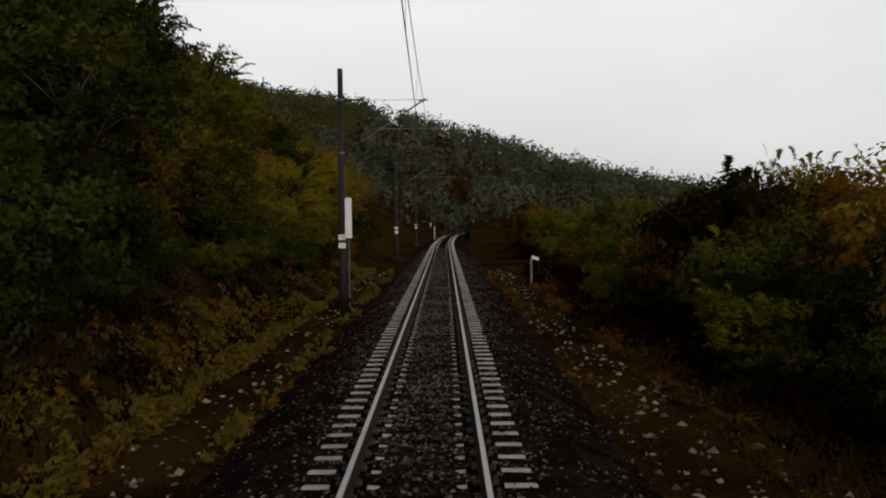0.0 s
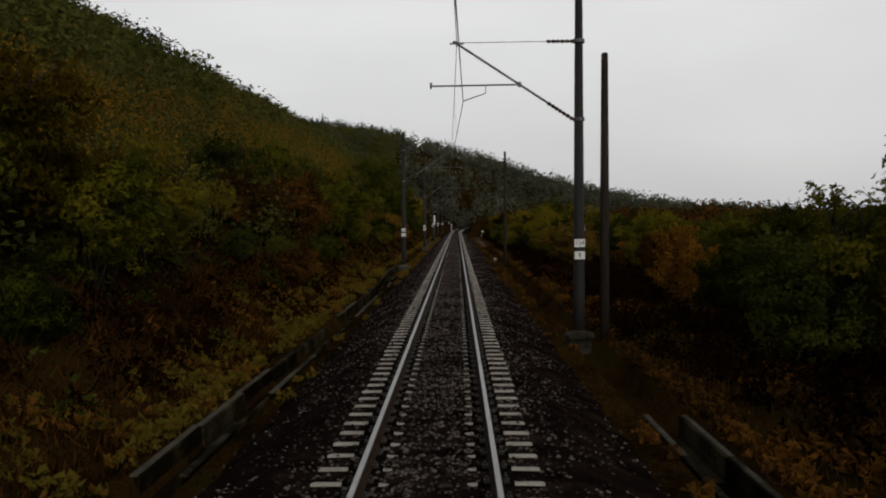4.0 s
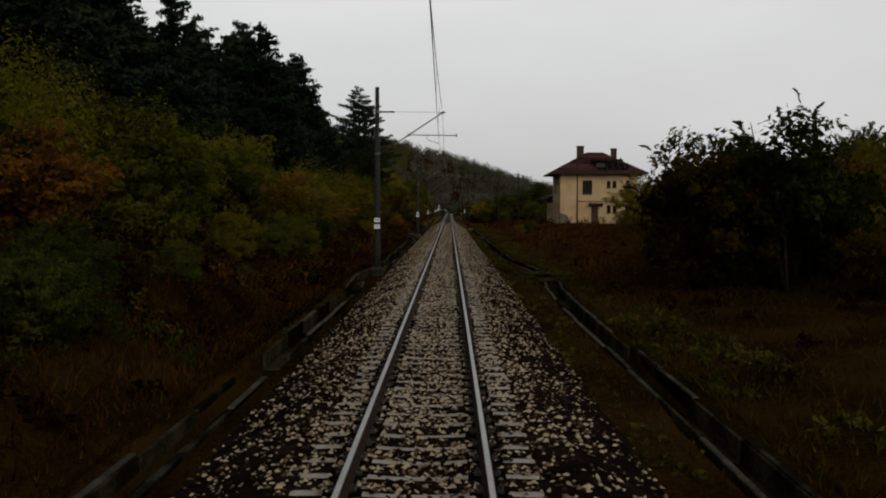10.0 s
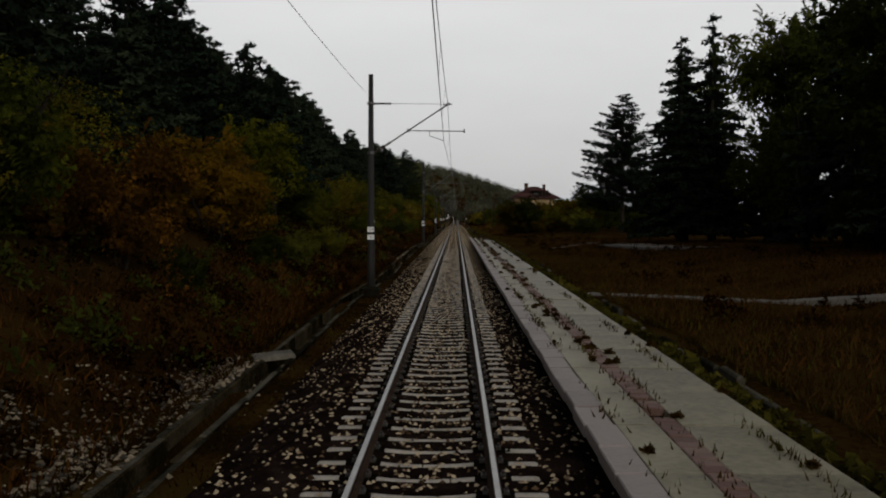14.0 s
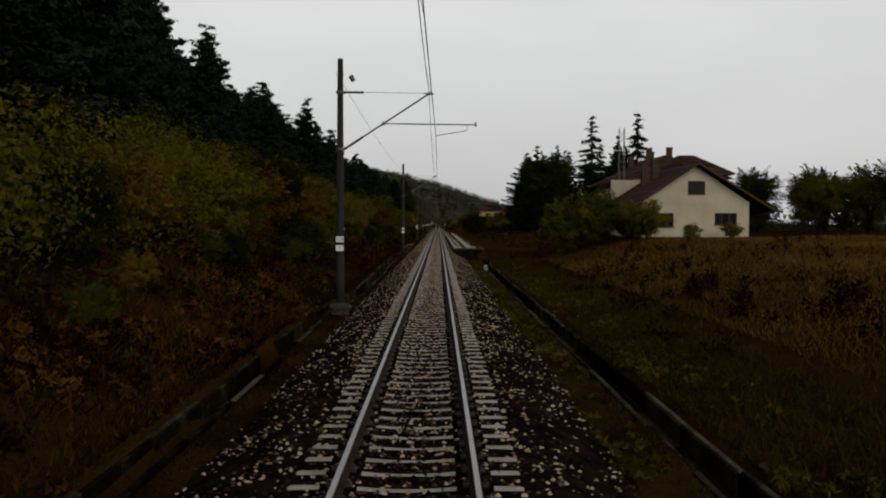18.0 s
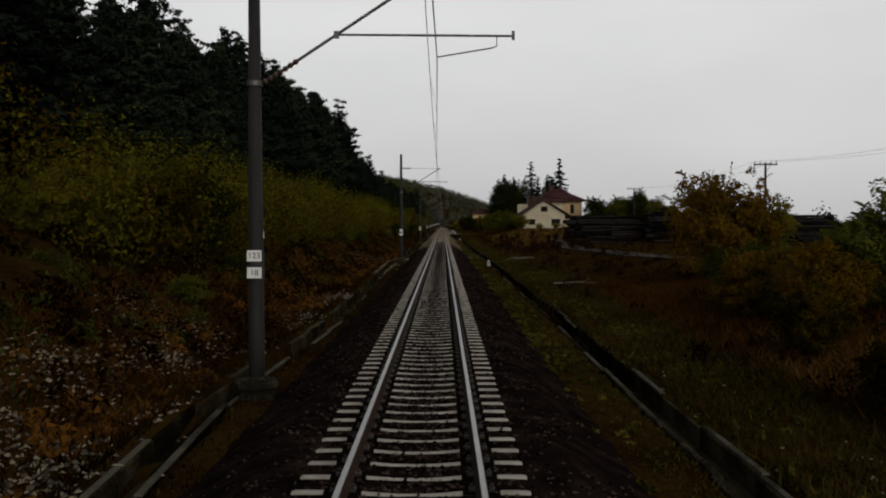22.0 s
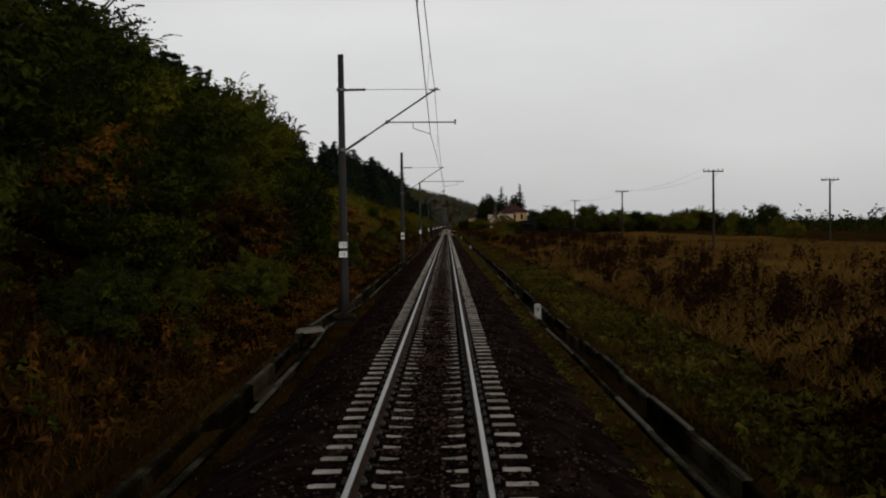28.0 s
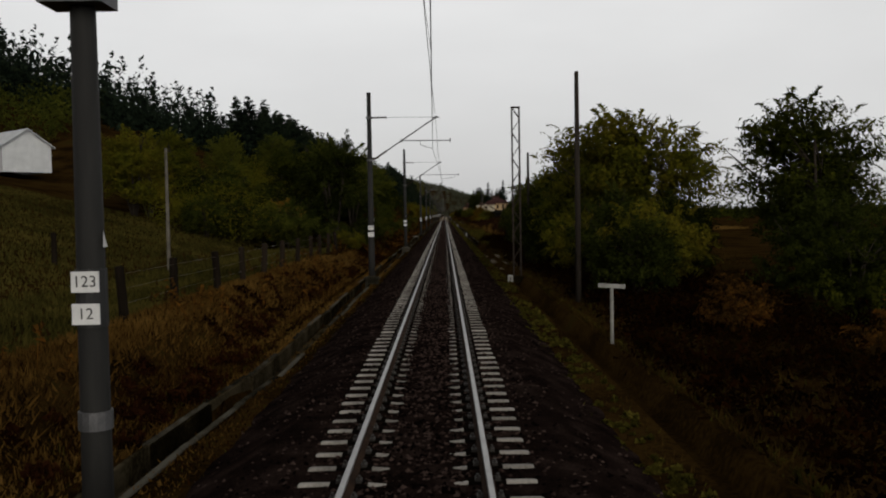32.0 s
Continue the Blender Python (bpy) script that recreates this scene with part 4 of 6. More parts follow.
    for s_ in (-1, 1):
        d = side[:, None] * s_ + ways[:, None] * 0.55 + r.normal(0, 0.22, stem.shape)
        d[..., 2] -= 0.15
        w = ways[:, None] * leaf * 0.34
        tip = stem + d * leaf * (1.15 - 0.6 * np.abs(t - 0.45))
        tri.append(np.stack([stem - w, stem + w, tip], 2).reshape(-1, 3))
    z = np.array([0, 0, 0.006])
    tri.append(np.stack([roots - z, roots + z, stem[:, -1]], 1).reshape(-1, 3))
    v = np.concatenate(tri)
    return v, np.arange(len(v)).reshape(-1, 3)


def broad_crown(seed, height, width, leaves, low=0.12, clumps=34, leaf=0.17, feather=0, reach=0.8):
    """Clumps of leaves in clumps, with feathery twigs standing out of the upper ones."""
    r = np.random.default_rng(seed)
    d = r.normal(0, 1, (clumps, 3))
    d /= np.linalg.norm(d, axis=1, keepdims=True)
    rad = r.uniform(0.25, 1.0, clumps) ** 0.6
    mid = height * (low + (1 - low) * 0.5)
    c = d * rad[:, None] * np.array([width * 0.42, width * 0.42, height * (1 - low) * 0.42]) + np.array([0, 0, mid])
    size = r.uniform(0.10, 0.24, clumps) * width
    small = clumps * 9
    of = r.choice(clumps, small, p=size ** 2 / (size ** 2).sum())
    q = r.normal(0, 1, (small, 3))
    q /= np.linalg.norm(q, axis=1, keepdims=True)
    sc = c[of] + q * (size[of] * r.uniform(0.45, 0.95, small))[:, None] * np.array([1, 1, 0.75])
    ss = size[of] * r.uniform(0.22, 0.42, small)
    which = r.choice(small, leaves, p=ss ** 2 / (ss ** 2).sum())
    e = r.normal(0, 1, (leaves, 3))
    e /= np.linalg.norm(e, axis=1, keepdims=True)
    p = sc[which] + e * (ss[which] * r.uniform(0.5, 1.08, leaves))[:, None] * np.array([1, 1, 0.8])
    p[:, 2] = np.maximum(p[:, 2], 0.1)
    way = e * 0.8 + q[which] * 0.7 + d[of][which] * 0.5 + np.array([0, 0, 0.25])
    v, f = leaf_cards(p, r.uniform(0.6, 1.3, leaves) * leaf, r, out=way)
    if feather:
        high = sc[:, 2] > mid * 0.75
        pick = r.choice(np.flatnonzero(high), feather)
        w = q[pick] * 0.7 + d[of][pick] * 0.8 + np.array([0, 0, 0.55]) + r.normal(0, 0.3, (feather, 3))
        fv, ff = sprays(r, sc[pick] + q[pick] * ss[pick][:, None] * 0.6, w, reach, leaf * 1.5)
        v, f = np.concatenate([v, fv]), np.concatenate([f, ff + len(v)])
    return v, f


def limbs(seed, height, width, stems):
    r = random.Random(seed)
    shapes = []
    for _ in range(stems):
        a, k = r.uniform(0, 6.28), r.uniform(0.3, 0.9)
        tip = Vector((math.cos(a) * width * 0.35 * k, math.sin(a) * width * 0.35 * k, height * r.uniform(0.55, 0.8)))
        midp = tip * 0.5 + Vector((r.uniform(-0.2, 0.2), r.uniform(-0.2, 0.2), height * 0.06))
        rad = height * 0.014
        shapes.append(tube([(r.uniform(-0.15, 0.15), r.uniform(-0.15, 0.15), -0.3), midp, tip], [rad, rad * 0.7, rad * 0.25], 6))
        for _ in range(3):
            t = r.uniform(0.45, 0.9)
            p = midp.lerp(tip, t)
            shapes.append(tube([p, p + Vector((r.uniform(-1, 1) * width * 0.2, r.uniform(-1, 1) * width * 0.2, height * 0.16))], [rad * 0.45, rad * 0.12], 4))
    return join(*shapes)


def conifer_crown(seed, height, width, tiers, per, kind="spruce", card=0.13, taper=0.55):
    """Tiers of branches: drooping and dense on a spruce, flat tufted pads with gaps between on a pine."""
    r = np.random.default_rng(seed)
    pts, siz, way = [], [], []
    for i in range(tiers):
        t = (i + 0.3) / tiers
        z = height * (0.08 + 0.9 * t) if kind == "spruce" else height * (0.16 + 0.82 * t)
        prof = (1 - t) ** 0.85 if kind == "spruce" else (1 - t) ** taper * min(1.0, 0.6 + 2.0 * t)
        R = width / 2 * prof + 0.22
        nb = max(4, int(per * (0.35 + prof)))
        a0 = r.uniform(0, 6.28)
        for k in range(nb):
            a = a0 + 6.283 * k / nb + r.normal(0, 0.22)
            L = R * (r.uniform(0.6, 1.15) if kind == "spruce" else r.uniform(0.4, 1.3))
            m = max(3, int(L / 0.16))
            s = np.linspace(0.12 if kind == "spruce" else 0.3, 1, m)
            zj = z + r.normal(0, 0.35) * height / tiers
            rise = -0.25 * L * s ** 1.5 + 0.14 * L * s ** 3 if kind == "spruce" else 0.16 * L * s ** 2
            p = np.stack([np.cos(a) * L * s, np.sin(a) * L * s, zj + rise], -1)
            num = 5 if kind == "spruce" else 7
            spread = (0.07 + 0.16 * L * 0.35 * (1.1 - s)) if kind == "spruce" else (0.10 + 0.13 * np.sqrt(L) * np.sin(3.0 * s))
            p = np.repeat(p, num, 0)
            off = r.normal(0, 1, p.shape) * np.repeat(spread, num)[:, None] * np.array([1, 1, 0.5 if kind == "spruce" else 0.42])
            pts.append(p + off)
            way.append(off + np.array([math.cos(a) * 0.05, math.sin(a) * 0.05, 0.16]))
            siz.append(r.uniform(0.6, 1.4, len(p)) * card)
    p = np.concatenate(pts)
    return leaf_cards(p, np.concatenate(siz), r, long=1.5, flat=0.3, droop=0.1 if kind == "spruce" else -0.1, out=np.concatenate(way))


KINDS = {}


def plant(kind, name, label, category, crown, wood, leaf_mat):
    cv, cf = crown
    KINDS.setdefault(kind, []).append((name, label, category, fast_mesh(name + "_crown", cv, cf, leaf_mat), mesh(name + "_trunk", *wood, M_BARK, True)))


def put(kind, x, y, scale, turn, rnd, sink=0.0):
    name, label, category, crown, wood = rnd.choice(KINDS[kind])
    z = land_z(x, y) - sink
    t = thing(name, (x, y, z), label, category, turn=turn)
    sc = (scale * rnd.uniform(0.9, 1.1), scale * rnd.uniform(0.9, 1.1), scale * rnd.uniform(0.88, 1.12))
    t.scale = sc
    shared("trunk", wood, t)
    shared("crown", crown, t)
    return t


for k in range(3):
    shrub = lambda h, w, n, s: broad_crown(s + k * 17, h, w, int(n * 1.6), 0.02, 40, 0.085, 60, 0.6)
    plant("green", "olive_bush", "olive green bush with thin autumn leaves", "bush", shrub(4.2, 4.8, 7000, 1), limbs(k, 4.2, 4.8, 6), M_L_GREEN)
    plant("yellow", "yellow_bush", "yellowing autumn bush on the bank", "bush", shrub(4.2, 4.6, 6800, 2), limbs(k + 5, 4.2, 4.6, 6), M_L_YELLOW)
    plant("rust", "rust_bush", "rust-brown autumn bush on the bank", "bush", shrub(3.4, 4.4, 6200, 3), limbs(k + 9, 3.4, 4.4, 6), M_L_RUST)
    plant("dark", "dark_bush", "dense dark green bush", "bush", shrub(4.6, 5.0, 7400, 4), limbs(k + 13, 4.6, 5.0, 6), M_L_DARK)
    plant("bright", "brightened_bush", "yellow-green autumn bush with extra light in its leaf colour", "bush", shrub(4.2, 4.6, 6800, 5), limbs(k + 40, 4.2, 4.6, 6), M_L_BRIGHT)
    plant("orange", "orange_bush", "orange-leaved autumn bush on the slope", "bush", shrub(4.0, 4.6, 6800, 6), limbs(k + 44, 4.0, 4.6, 6), M_L_ORANGE)
    plant("tall", "brightened_bush", "tall yellow-green autumn bush with extra light in its leaf colour", "bush", broad_crown(140 + k, 6.2, 5.6, 19000, 0.02, 60, 0.075, 120, 0.8), limbs(k + 50, 6.2, 5.6, 7), M_L_BRIGHT)
    plant("tree", "deciduous_tree", "dark green broadleaf tree with an uneven crown", "tree", broad_crown(60 + k, 8.5, 6.5, 15000, 0.16, 50, 0.10, 300, 1.0), limbs(k + 20, 8.5, 6.5, 7), M_L_DARK)
    plant("autumn", "deciduous_tree", "half-yellowed broadleaf tree with an uneven crown", "tree", broad_crown(80 + k, 8.0, 6.4, 15000, 0.14, 50, 0.10, 160, 0.9), limbs(k + 30, 8.0, 6.4, 7), M_L_GREEN)
    plant("pine", "pine_tree", "dark black pine on the hillside", "tree", conifer_crown(100 + k, 12, 6.0, 15, 12, "pine", 0.14, 0.75), tube([(0, 0, -0.5), (0.1, 0, 6), (0, 0.1, 11.6)], [0.2, 0.14, 0.03], 8), M_NEEDLE)
    plant("spruce", "spruce_tree", "tall dark spruce with drooping tiers of branches", "tree", conifer_crown(120 + k, 14, 7.0, 20, 10, "spruce", 0.15), tube([(0, 0, -0.5), (0, 0, 7), (0, 0, 13.8)], [0.22, 0.14, 0.03], 8), M_NEEDLE)

plant("bigpine", "black_pine", "broad old black pine with layered branches", "tree", conifer_crown(131, 19, 14, 22, 12, "pine", 0.13, 0.68), tube([(0, 0, -0.5), (0.15, 0, 9), (0, 0.1, 18.4)], [0.32, 0.22, 0.04], 9), M_NEEDLE)
plant("bigpine", "black_pine", "broad old black pine with layered branches", "tree", conifer_crown(137, 19, 13, 21, 12, "pine", 0.13, 0.68), tube([(0, 0, -0.5), (-0.1, 0, 9), (0, 0.1, 18.4)], [0.32, 0.22, 0.04], 9), M_NEEDLE)

rn = random.Random(21)


def belt(y0, y1, x0, x1, count, kinds, s0, s1):
    for _ in range(count):
        y = rn.uniform(y0, y1)
        x = rn.uniform(x0, x1) + float(centre(y))
        put(rn.choice(kinds), x, y, rn.uniform(s0, s1), rn.uniform(0, 360), rn, 0.1)


# hillside beside the line
belt(80, 120, -11, -15, 6, ["autumn", "autumn"], 0.8, 1.0)
belt(45, 150, -8.5, -12, 22, ["bright", "bright", "orange", "green"], 0.9, 1.3)
belt(62, 200, -13, -22, 24, ["bright", "orange", "orange", "green"], 0.9, 1.3)
belt(0, 62, -9, -14, 12, ["green", "bright", "rust", "orange"], 0.8, 1.2)
belt(-130, 0, -9, -14, 22, ["green", "bright", "rust", "yellow", "bright"], 0.8, 1.2)
belt(-430, -130, -9.5, -14, 58, ["green", "yellow", "green", "green", "rust"], 0.8, 1.25)
belt(-660, -430, -10, -14, 40, ["green", "yellow", "green", "rust"], 0.6, 0.95)
belt(-745, -660, -9, -13, 18, ["green", "dark", "green", "rust"], 0.8, 1.2)
belt(-745, -685, -11, -18, 14, ["tree", "tree", "autumn"], 0.9, 1.2)
belt(-800, -745, -9, -14, 16, ["green", "dark", "dark", "rust"], 0.8, 1.1)
belt(-795, -750, -13, -30, 14, ["tree", "dark", "autumn"], 0.7, 1.0)
belt(34, 150, -6.9, -8.8, 32, ["bright", "green", "dark", "orange"], 0.4, 0.75)
belt(-130, 34, -7.0, -9.0, 24, ["green", "dark", "rust"], 0.3, 0.55)
belt(-660, -430, -7.6, -9.5, 22, ["dark", "rust", "dark"], 0.25, 0.45)
# conifer wood on the hillside
belt(-440, -100, -18, -28, 62, ["pine"], 0.85, 1.25)
belt(-500, -390, -20.5, -29, 40, ["pine"], 1.1, 1.5)
belt(-590, -530, -17, -27, 30, ["pine"], 0.85, 1.1)
belt(-640, -490, -40, -58, 50, ["pine"], 1.1, 1.5)
belt(-490, -100, -28, -42, 66, ["pine"], 1.0, 1.4)
belt(-560, -520, -14.5, -20.5, 13, ["pine"], 0.75, 0.95)
belt(-520, -430, -14.5, -20.5, 31, ["pine"], 0.95, 1.3)
belt(-165, -125, -14, -19, 14, ["pine"], 1.0, 1.3)
belt(-314, -288, -12.5, -17, 9, ["pine"], 0.8, 1.05)
belt(-286, -250, -13, -19, 14, ["pine"], 0.8, 1.05)
# valley side
belt(36, 105, 6.6, 9, 24, ["green", "dark", "bright", "rust"], 0.4, 0.65)
belt(-836, -806, 7.4, 9.6, 13, ["dark", "dark", "green"], 0.7, 1.0)
belt(62, 160, 7, 12, 18, ["bright", "green", "orange", "bright", "yellow"], 0.8, 1.2)
belt(62, 200, 12, 24, 20, ["bright", "green", "orange", "bright"], 0.9, 1.2)
belt(5, 45, 8, 20, 16, ["green", "bright", "rust", "bright"], 0.75, 1.1)
belt(46, 100, 9.5, 17, 24, ["tall", "tall", "tall", "orange", "green"], 0.75, 0.92)
belt(-44, 5, 8.5, 24, 22, ["green", "bright", "dark", "orange"], 0.6, 0.9)
belt(-92, -50, 20, 34, 12, ["dark", "green", "autumn"], 0.55, 0.9)
belt(-112, -80, 31, 50, 14, ["green", "yellow", "autumn"], 0.6, 0.95)
belt(-205, -150, 19.5, 42, 20, ["dark", "green", "yellow", "dark"], 0.9, 1.25)
belt(-198, -172, 21, 32, 8, ["autumn", "tree", "autumn"], 0.8, 1.0)
belt(-240, -205, 14, 30, 9, ["green", "yellow", "dark"], 0.5, 0.9)
belt(-322, -300, 27, 40, 7, ["spruce", "pine"], 1.0, 1.3)
belt(-330, -276, 19, 36, 9, ["spruce", "pine", "spruce"], 1.0, 1.4)
belt(-400, -330, 38, 62, 22, ["dark", "tree", "autumn", "tree"], 0.75, 1.0)
belt(-580, -560, 8, 14, 9, ["green", "dark", "yellow"], 0.4, 0.65)
belt(-210, -182, 11, 19.5, 10, ["yellow", "green"], 0.5, 0.7)
belt(-430, -135, -7.2, -9.5, 40, ["dark", "green", "dark"], 0.3, 0.55)
belt(-800, -690, -6.8, -9.5, 22, ["dark", "green", "dark"], 0.3, 0.55)
belt(-568, -546, 13, 46, 34, ["green", "dark", "yellow", "yellow"], 0.85, 1.2)
belt(-720, -600, 40, 56, 18, ["dark", "green", "tree"], 0.5, 0.75)
belt(-560, -530, 26, 70, 30, ["green", "dark", "yellow", "dark"], 0.9, 1.2)
belt(-800, -742, -13, -26, 22, ["dark", "dark", "green"], 0.7, 1.0)
belt(-804, -788, 9.5, 16, 8, ["tree", "tree", "tree"], 0.85, 1.0)
belt(-782, -752, 9.5, 16, 9, ["tree", "dark", "dark"], 0.7, 0.9)
belt(-62, -40, 13, 26, 12, ["green", "bright", "orange", "dark"], 0.55, 0.85)
belt(-868, -835, 10, 24, 9, ["dark", "rust", "green"], 0.6, 0.85)
for kind, x, y, s in (("tree", 10.5, -763, 0.85), ("tree", 12.2, -767, 0.95), ("dark", 9.5, -762, 1.15), ("dark", 8.9, -770, 1.0), ("dark", 8.6, -777, 0.9), ("tree", -10.5, -768, 1.15), ("tree", -9.8, -773, 1.0), ("dark", -8.6, -770, 0.9), ("dark", -7.5, -775, 0.55), ("dark", -7.2, -780, 0.5), ("dark", -7.4, -768, 0.55), ("dark", -7.6, -784, 0.5), ("rust", 8.3, -131, 0.45), ("dark", 9.6, -129, 0.4), ("bigpine", 25.9, -216.5, 1.03), ("autumn", 13, -47, 0.75), ("tree", 16, -45, 0.85), ("tree", 19.5, -46, 0.9), ("orange", 15, -50, 0.9), ("green", 12, -50, 0.8), ("dark", 17.5, -51, 0.9), ("green", 20, -52, 0.9), ("dark", 22.5, -50, 0.9), ("spruce", 18.7, -281.3, 1.05), ("spruce", 27.4, -316.7, 1.5), ("spruce", 37.1, -309.2, 1.45), ("spruce", 21.8, -279, 1.3), ("spruce", 20.6, -275.5, 1.2), ("spruce", 24, -272, 1.4), ("tree", 24.5, -286, 1.2), ("green", 11.2, -196, 0.95), ("green", 12.3, -198, 1.1), ("yellow", 13.8, -194, 1.15), ("yellow", 10.6, -203, 0.75), ("green", 15.6, -197, 1.1), ("yellow", 17.2, -192, 1.1), ("tree", 20, -318, 1.7), ("tree", 23, -296, 1.9), ("bigpine", -14.5, -90, 0.95), ("dark", -13.2, -93, 1.5), ("dark", -12.4, -88, 1.3), ("tree", -13.0, -96, 1.2), ("pine", -15, -161.5, 1.3),
                      ("green", 11.5, -399.0, 1.15), ("dark", 14.0, -400.0, 1.0), ("green", 16.0, -401.5, 0.85), ("green", 20.5, -404, 0.35), ("green", 24.3, -402.5, 0.42), ("tree", -10, -786, 1.15), ("tree", -11.5, -779, 1.1), ("autumn", -10.5, -742, 1.1), ("autumn", 9.5, -815, 1.3), ("autumn", 12.5, -818, 1.42), ("green", 16.6, -405.5, 0.85), ("autumn", 16, -832, 1.0), ("dark", 8.5, -800, 1.2), ("dark", 9.8, -822, 1.05), ("dark", 11.5, -827, 1.1), ("dark", 14, -838, 0.9), ("dark", 9.2, -812, 1.25), ("green", 12.5, -844, 0.7), ("rust", 10.5, -852, 0.55), ("rust", 8.5, -846, 0.5), ("tree", 19, -826, 0.8), ("yellow", 10.1, -203, 1.42), ("green", 12.2, -205, 1.5), ("autumn", 11.8, -40, 0.68), ("green", 10.6, -37, 1.0), ("autumn", 14.5, -42, 0.72), ("orange", -9.8, -328, 1.0), ("bright", -11, -308, 1.45), ("yellow", -10.5, -315, 1.3), ("green", 21, -140, 1.35), ("yellow", 24.5, -142, 1.45), ("autumn", 27, -139, 0.8), ("green", 30, -143, 1.5), ("autumn", 33.5, -141, 0.85), ("dark", 37, -143, 1.5), ("yellow", 22.5, -147, 1.2), ("green", 28, -148, 1.3), ("dark", 24, -315, 1.3), ("dark", 27, -312, 1.3), ("dark", 30, -318, 1.3), ("dark", 21, -311, 1.0), ("tall", 12.8, 55, 1.0), ("green", 14, 60, 1.2), ("tall", 17, 63, 1.1), ("green", 12, 49, 0.95), ("yellow", 14.2, -202, 1.4), ("green", 16.8, -204, 1.35), ("yellow", 19.5, -203, 1.35), ("green", 22, -206, 1.2), ("tree", 9.8, -783, 0.95), ("tree", 12.2, -789, 1.0), ("dark", -7.6, 77, 0.95), ("dark", -8.6, 81, 1.2), ("tree", -10.5, 85, 1.05), ("tree", -12, 93, 1.15), ("autumn", -11, 101, 1.1), ("dark", 8.4, 85, 0.9), ("green", 8.8, 93, 1.1), ("dark", 9.6, 79, 0.9)):
    put(kind, x, y, s, rn.uniform(0, 360), rn, 0.1)


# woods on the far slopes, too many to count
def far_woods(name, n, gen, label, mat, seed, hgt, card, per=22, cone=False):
    r = np.random.default_rng(seed)
    x, y = gen(r, n)
    z = land(x, y)
    h = r.uniform(*hgt, n)
    q = r.normal(0, 1, (n, per, 3))
    q /= np.linalg.norm(q, axis=2, keepdims=True)
    if cone:
        t = r.uniform(0, 1, (n, per)) ** 1.3
        wide = (h[:, None] * 0.23 * (1 - t) ** 0.8 + 0.25) * (0.75 + 0.35 * np.sin(t * 37 + x[:, None]))
        p = np.stack([q[..., 0] * wide, q[..., 1] * wide, h[:, None] * (0.05 + 0.95 * t)], -1)
    else:
        lump = 1 + 0.3 * np.sin(q[..., 0] * 5 + x[:, None] * 3) * np.sin(q[..., 2] * 6 + y[:, None] * 2)
        p = q * (r.uniform(0.7, 1.0, (n, per)) * lump)[..., None] * np.stack([h * 0.36, h * 0.36, h * 0.5], -1)[:, None, :]
        p[..., 2] += h[:, None] * 0.5
    p += np.stack([x, y, z], -1)[:, None, :]
    v, f = leaf_cards(p.reshape(-1, 3), r.uniform(0.6, 1.2, n * per) * card, r, out=(q + np.array([0, 0, 0.25])).reshape(-1, 3))
    return tagged(new(name, fast_mesh(name, v, f, mat)), label, "woods", kind="stuff")


def bank_spots(y0, y1):
    """On the open bank; a narrow strip where the pines come close."""
    def gen(r, n):
        y = r.uniform(y0, y1, n)
        x = r.uniform(13, 24, n)
        close = ((y > -565) & (y < -430)) | ((y > -165) & (y < -125))
        return -np.where(close, r.uniform(9.5, 13, n), x), y
    return gen


far_woods("hillside_woods", 3400, lambda r, n: (-r.uniform(28, 120, n), r.uniform(-130, 420, n)), "mixed autumn woods covering the hillside", M_L_SLOPE, 31, (4, 8), 0.42, 60)
far_woods("crest_pines", 2600, lambda r, n: (-r.uniform(66, 175, n), r.uniform(-130, 420, n)), "dark pines along the crest of the hillside", M_NEEDLE, 42, (6, 10), 0.42, 60, True)
far_woods("hillside_woods_green", 2400, lambda r, n: (-r.uniform(28, 85, n), r.uniform(-130, 420, n)), "olive woods covering the hillside", M_L_SLOPE, 32, (4, 7), 0.42, 60)
far_woods("bank_bushes", 1500, bank_spots(-800, -130), "olive and yellow bushes on the bank", M_L_GREEN, 36, (3, 5.5), 0.11, 190)
def yellow_spots(r, n):
    """Yellow bushes in groups of a dozen."""
    cy = r.uniform(-700, -130, 64)
    cx = np.where(((cy > -565) & (cy < -430)) | ((cy > -165) & (cy < -125)), r.uniform(10, 12.5, 64), r.uniform(13.5, 22, 64))
    k = r.integers(0, 64, n)
    return -np.maximum(cx[k] + r.normal(0, 1.4, n), 9.3), cy[k] + r.normal(0, 3.2, n)


far_woods("bank_bushes_yellow", 800, yellow_spots, "yellowing bushes on the bank", M_L_YELLOW, 37, (3, 5), 0.11, 190)
far_woods("bank_bushes_start", 700, lambda r, n: (-r.uniform(13, 29, n), r.uniform(-130, 240, n)), "olive bushes on the steep bank", M_L_SLOPE, 40, (3, 6), 0.12, 190)
far_woods("bank_bushes_rust", 500, lambda r, n: (-r.uniform(13, 29, n), r.uniform(-130, 240, n)), "rust-brown bushes on the steep bank", M_L_ORANGE, 47, (3, 5.5), 0.12, 190)
far_woods("slope_bushes", 900, lambda r, n: (-r.uniform(9.5, 21, n), r.uniform(-130, 110, n)), "low olive bushes on the slope", M_L_SLOPE, 71, (1.6, 3.6), 0.13, 90)
far_woods("pine_woods", 4200, lambda r, n: (-r.uniform(46, 190, n), r.uniform(-740, -100, n)), "dark pine woods on the upper hillside", M_NEEDLE, 33, (7, 13), 0.52, 50, True)
far_woods("upper_woods", 5200, lambda r, n: (-r.uniform(64, 210, n), r.uniform(-930, -700, n)), "dark pine woods above the meadow", M_NEEDLE, 38, (6, 11), 0.5, 46, True)
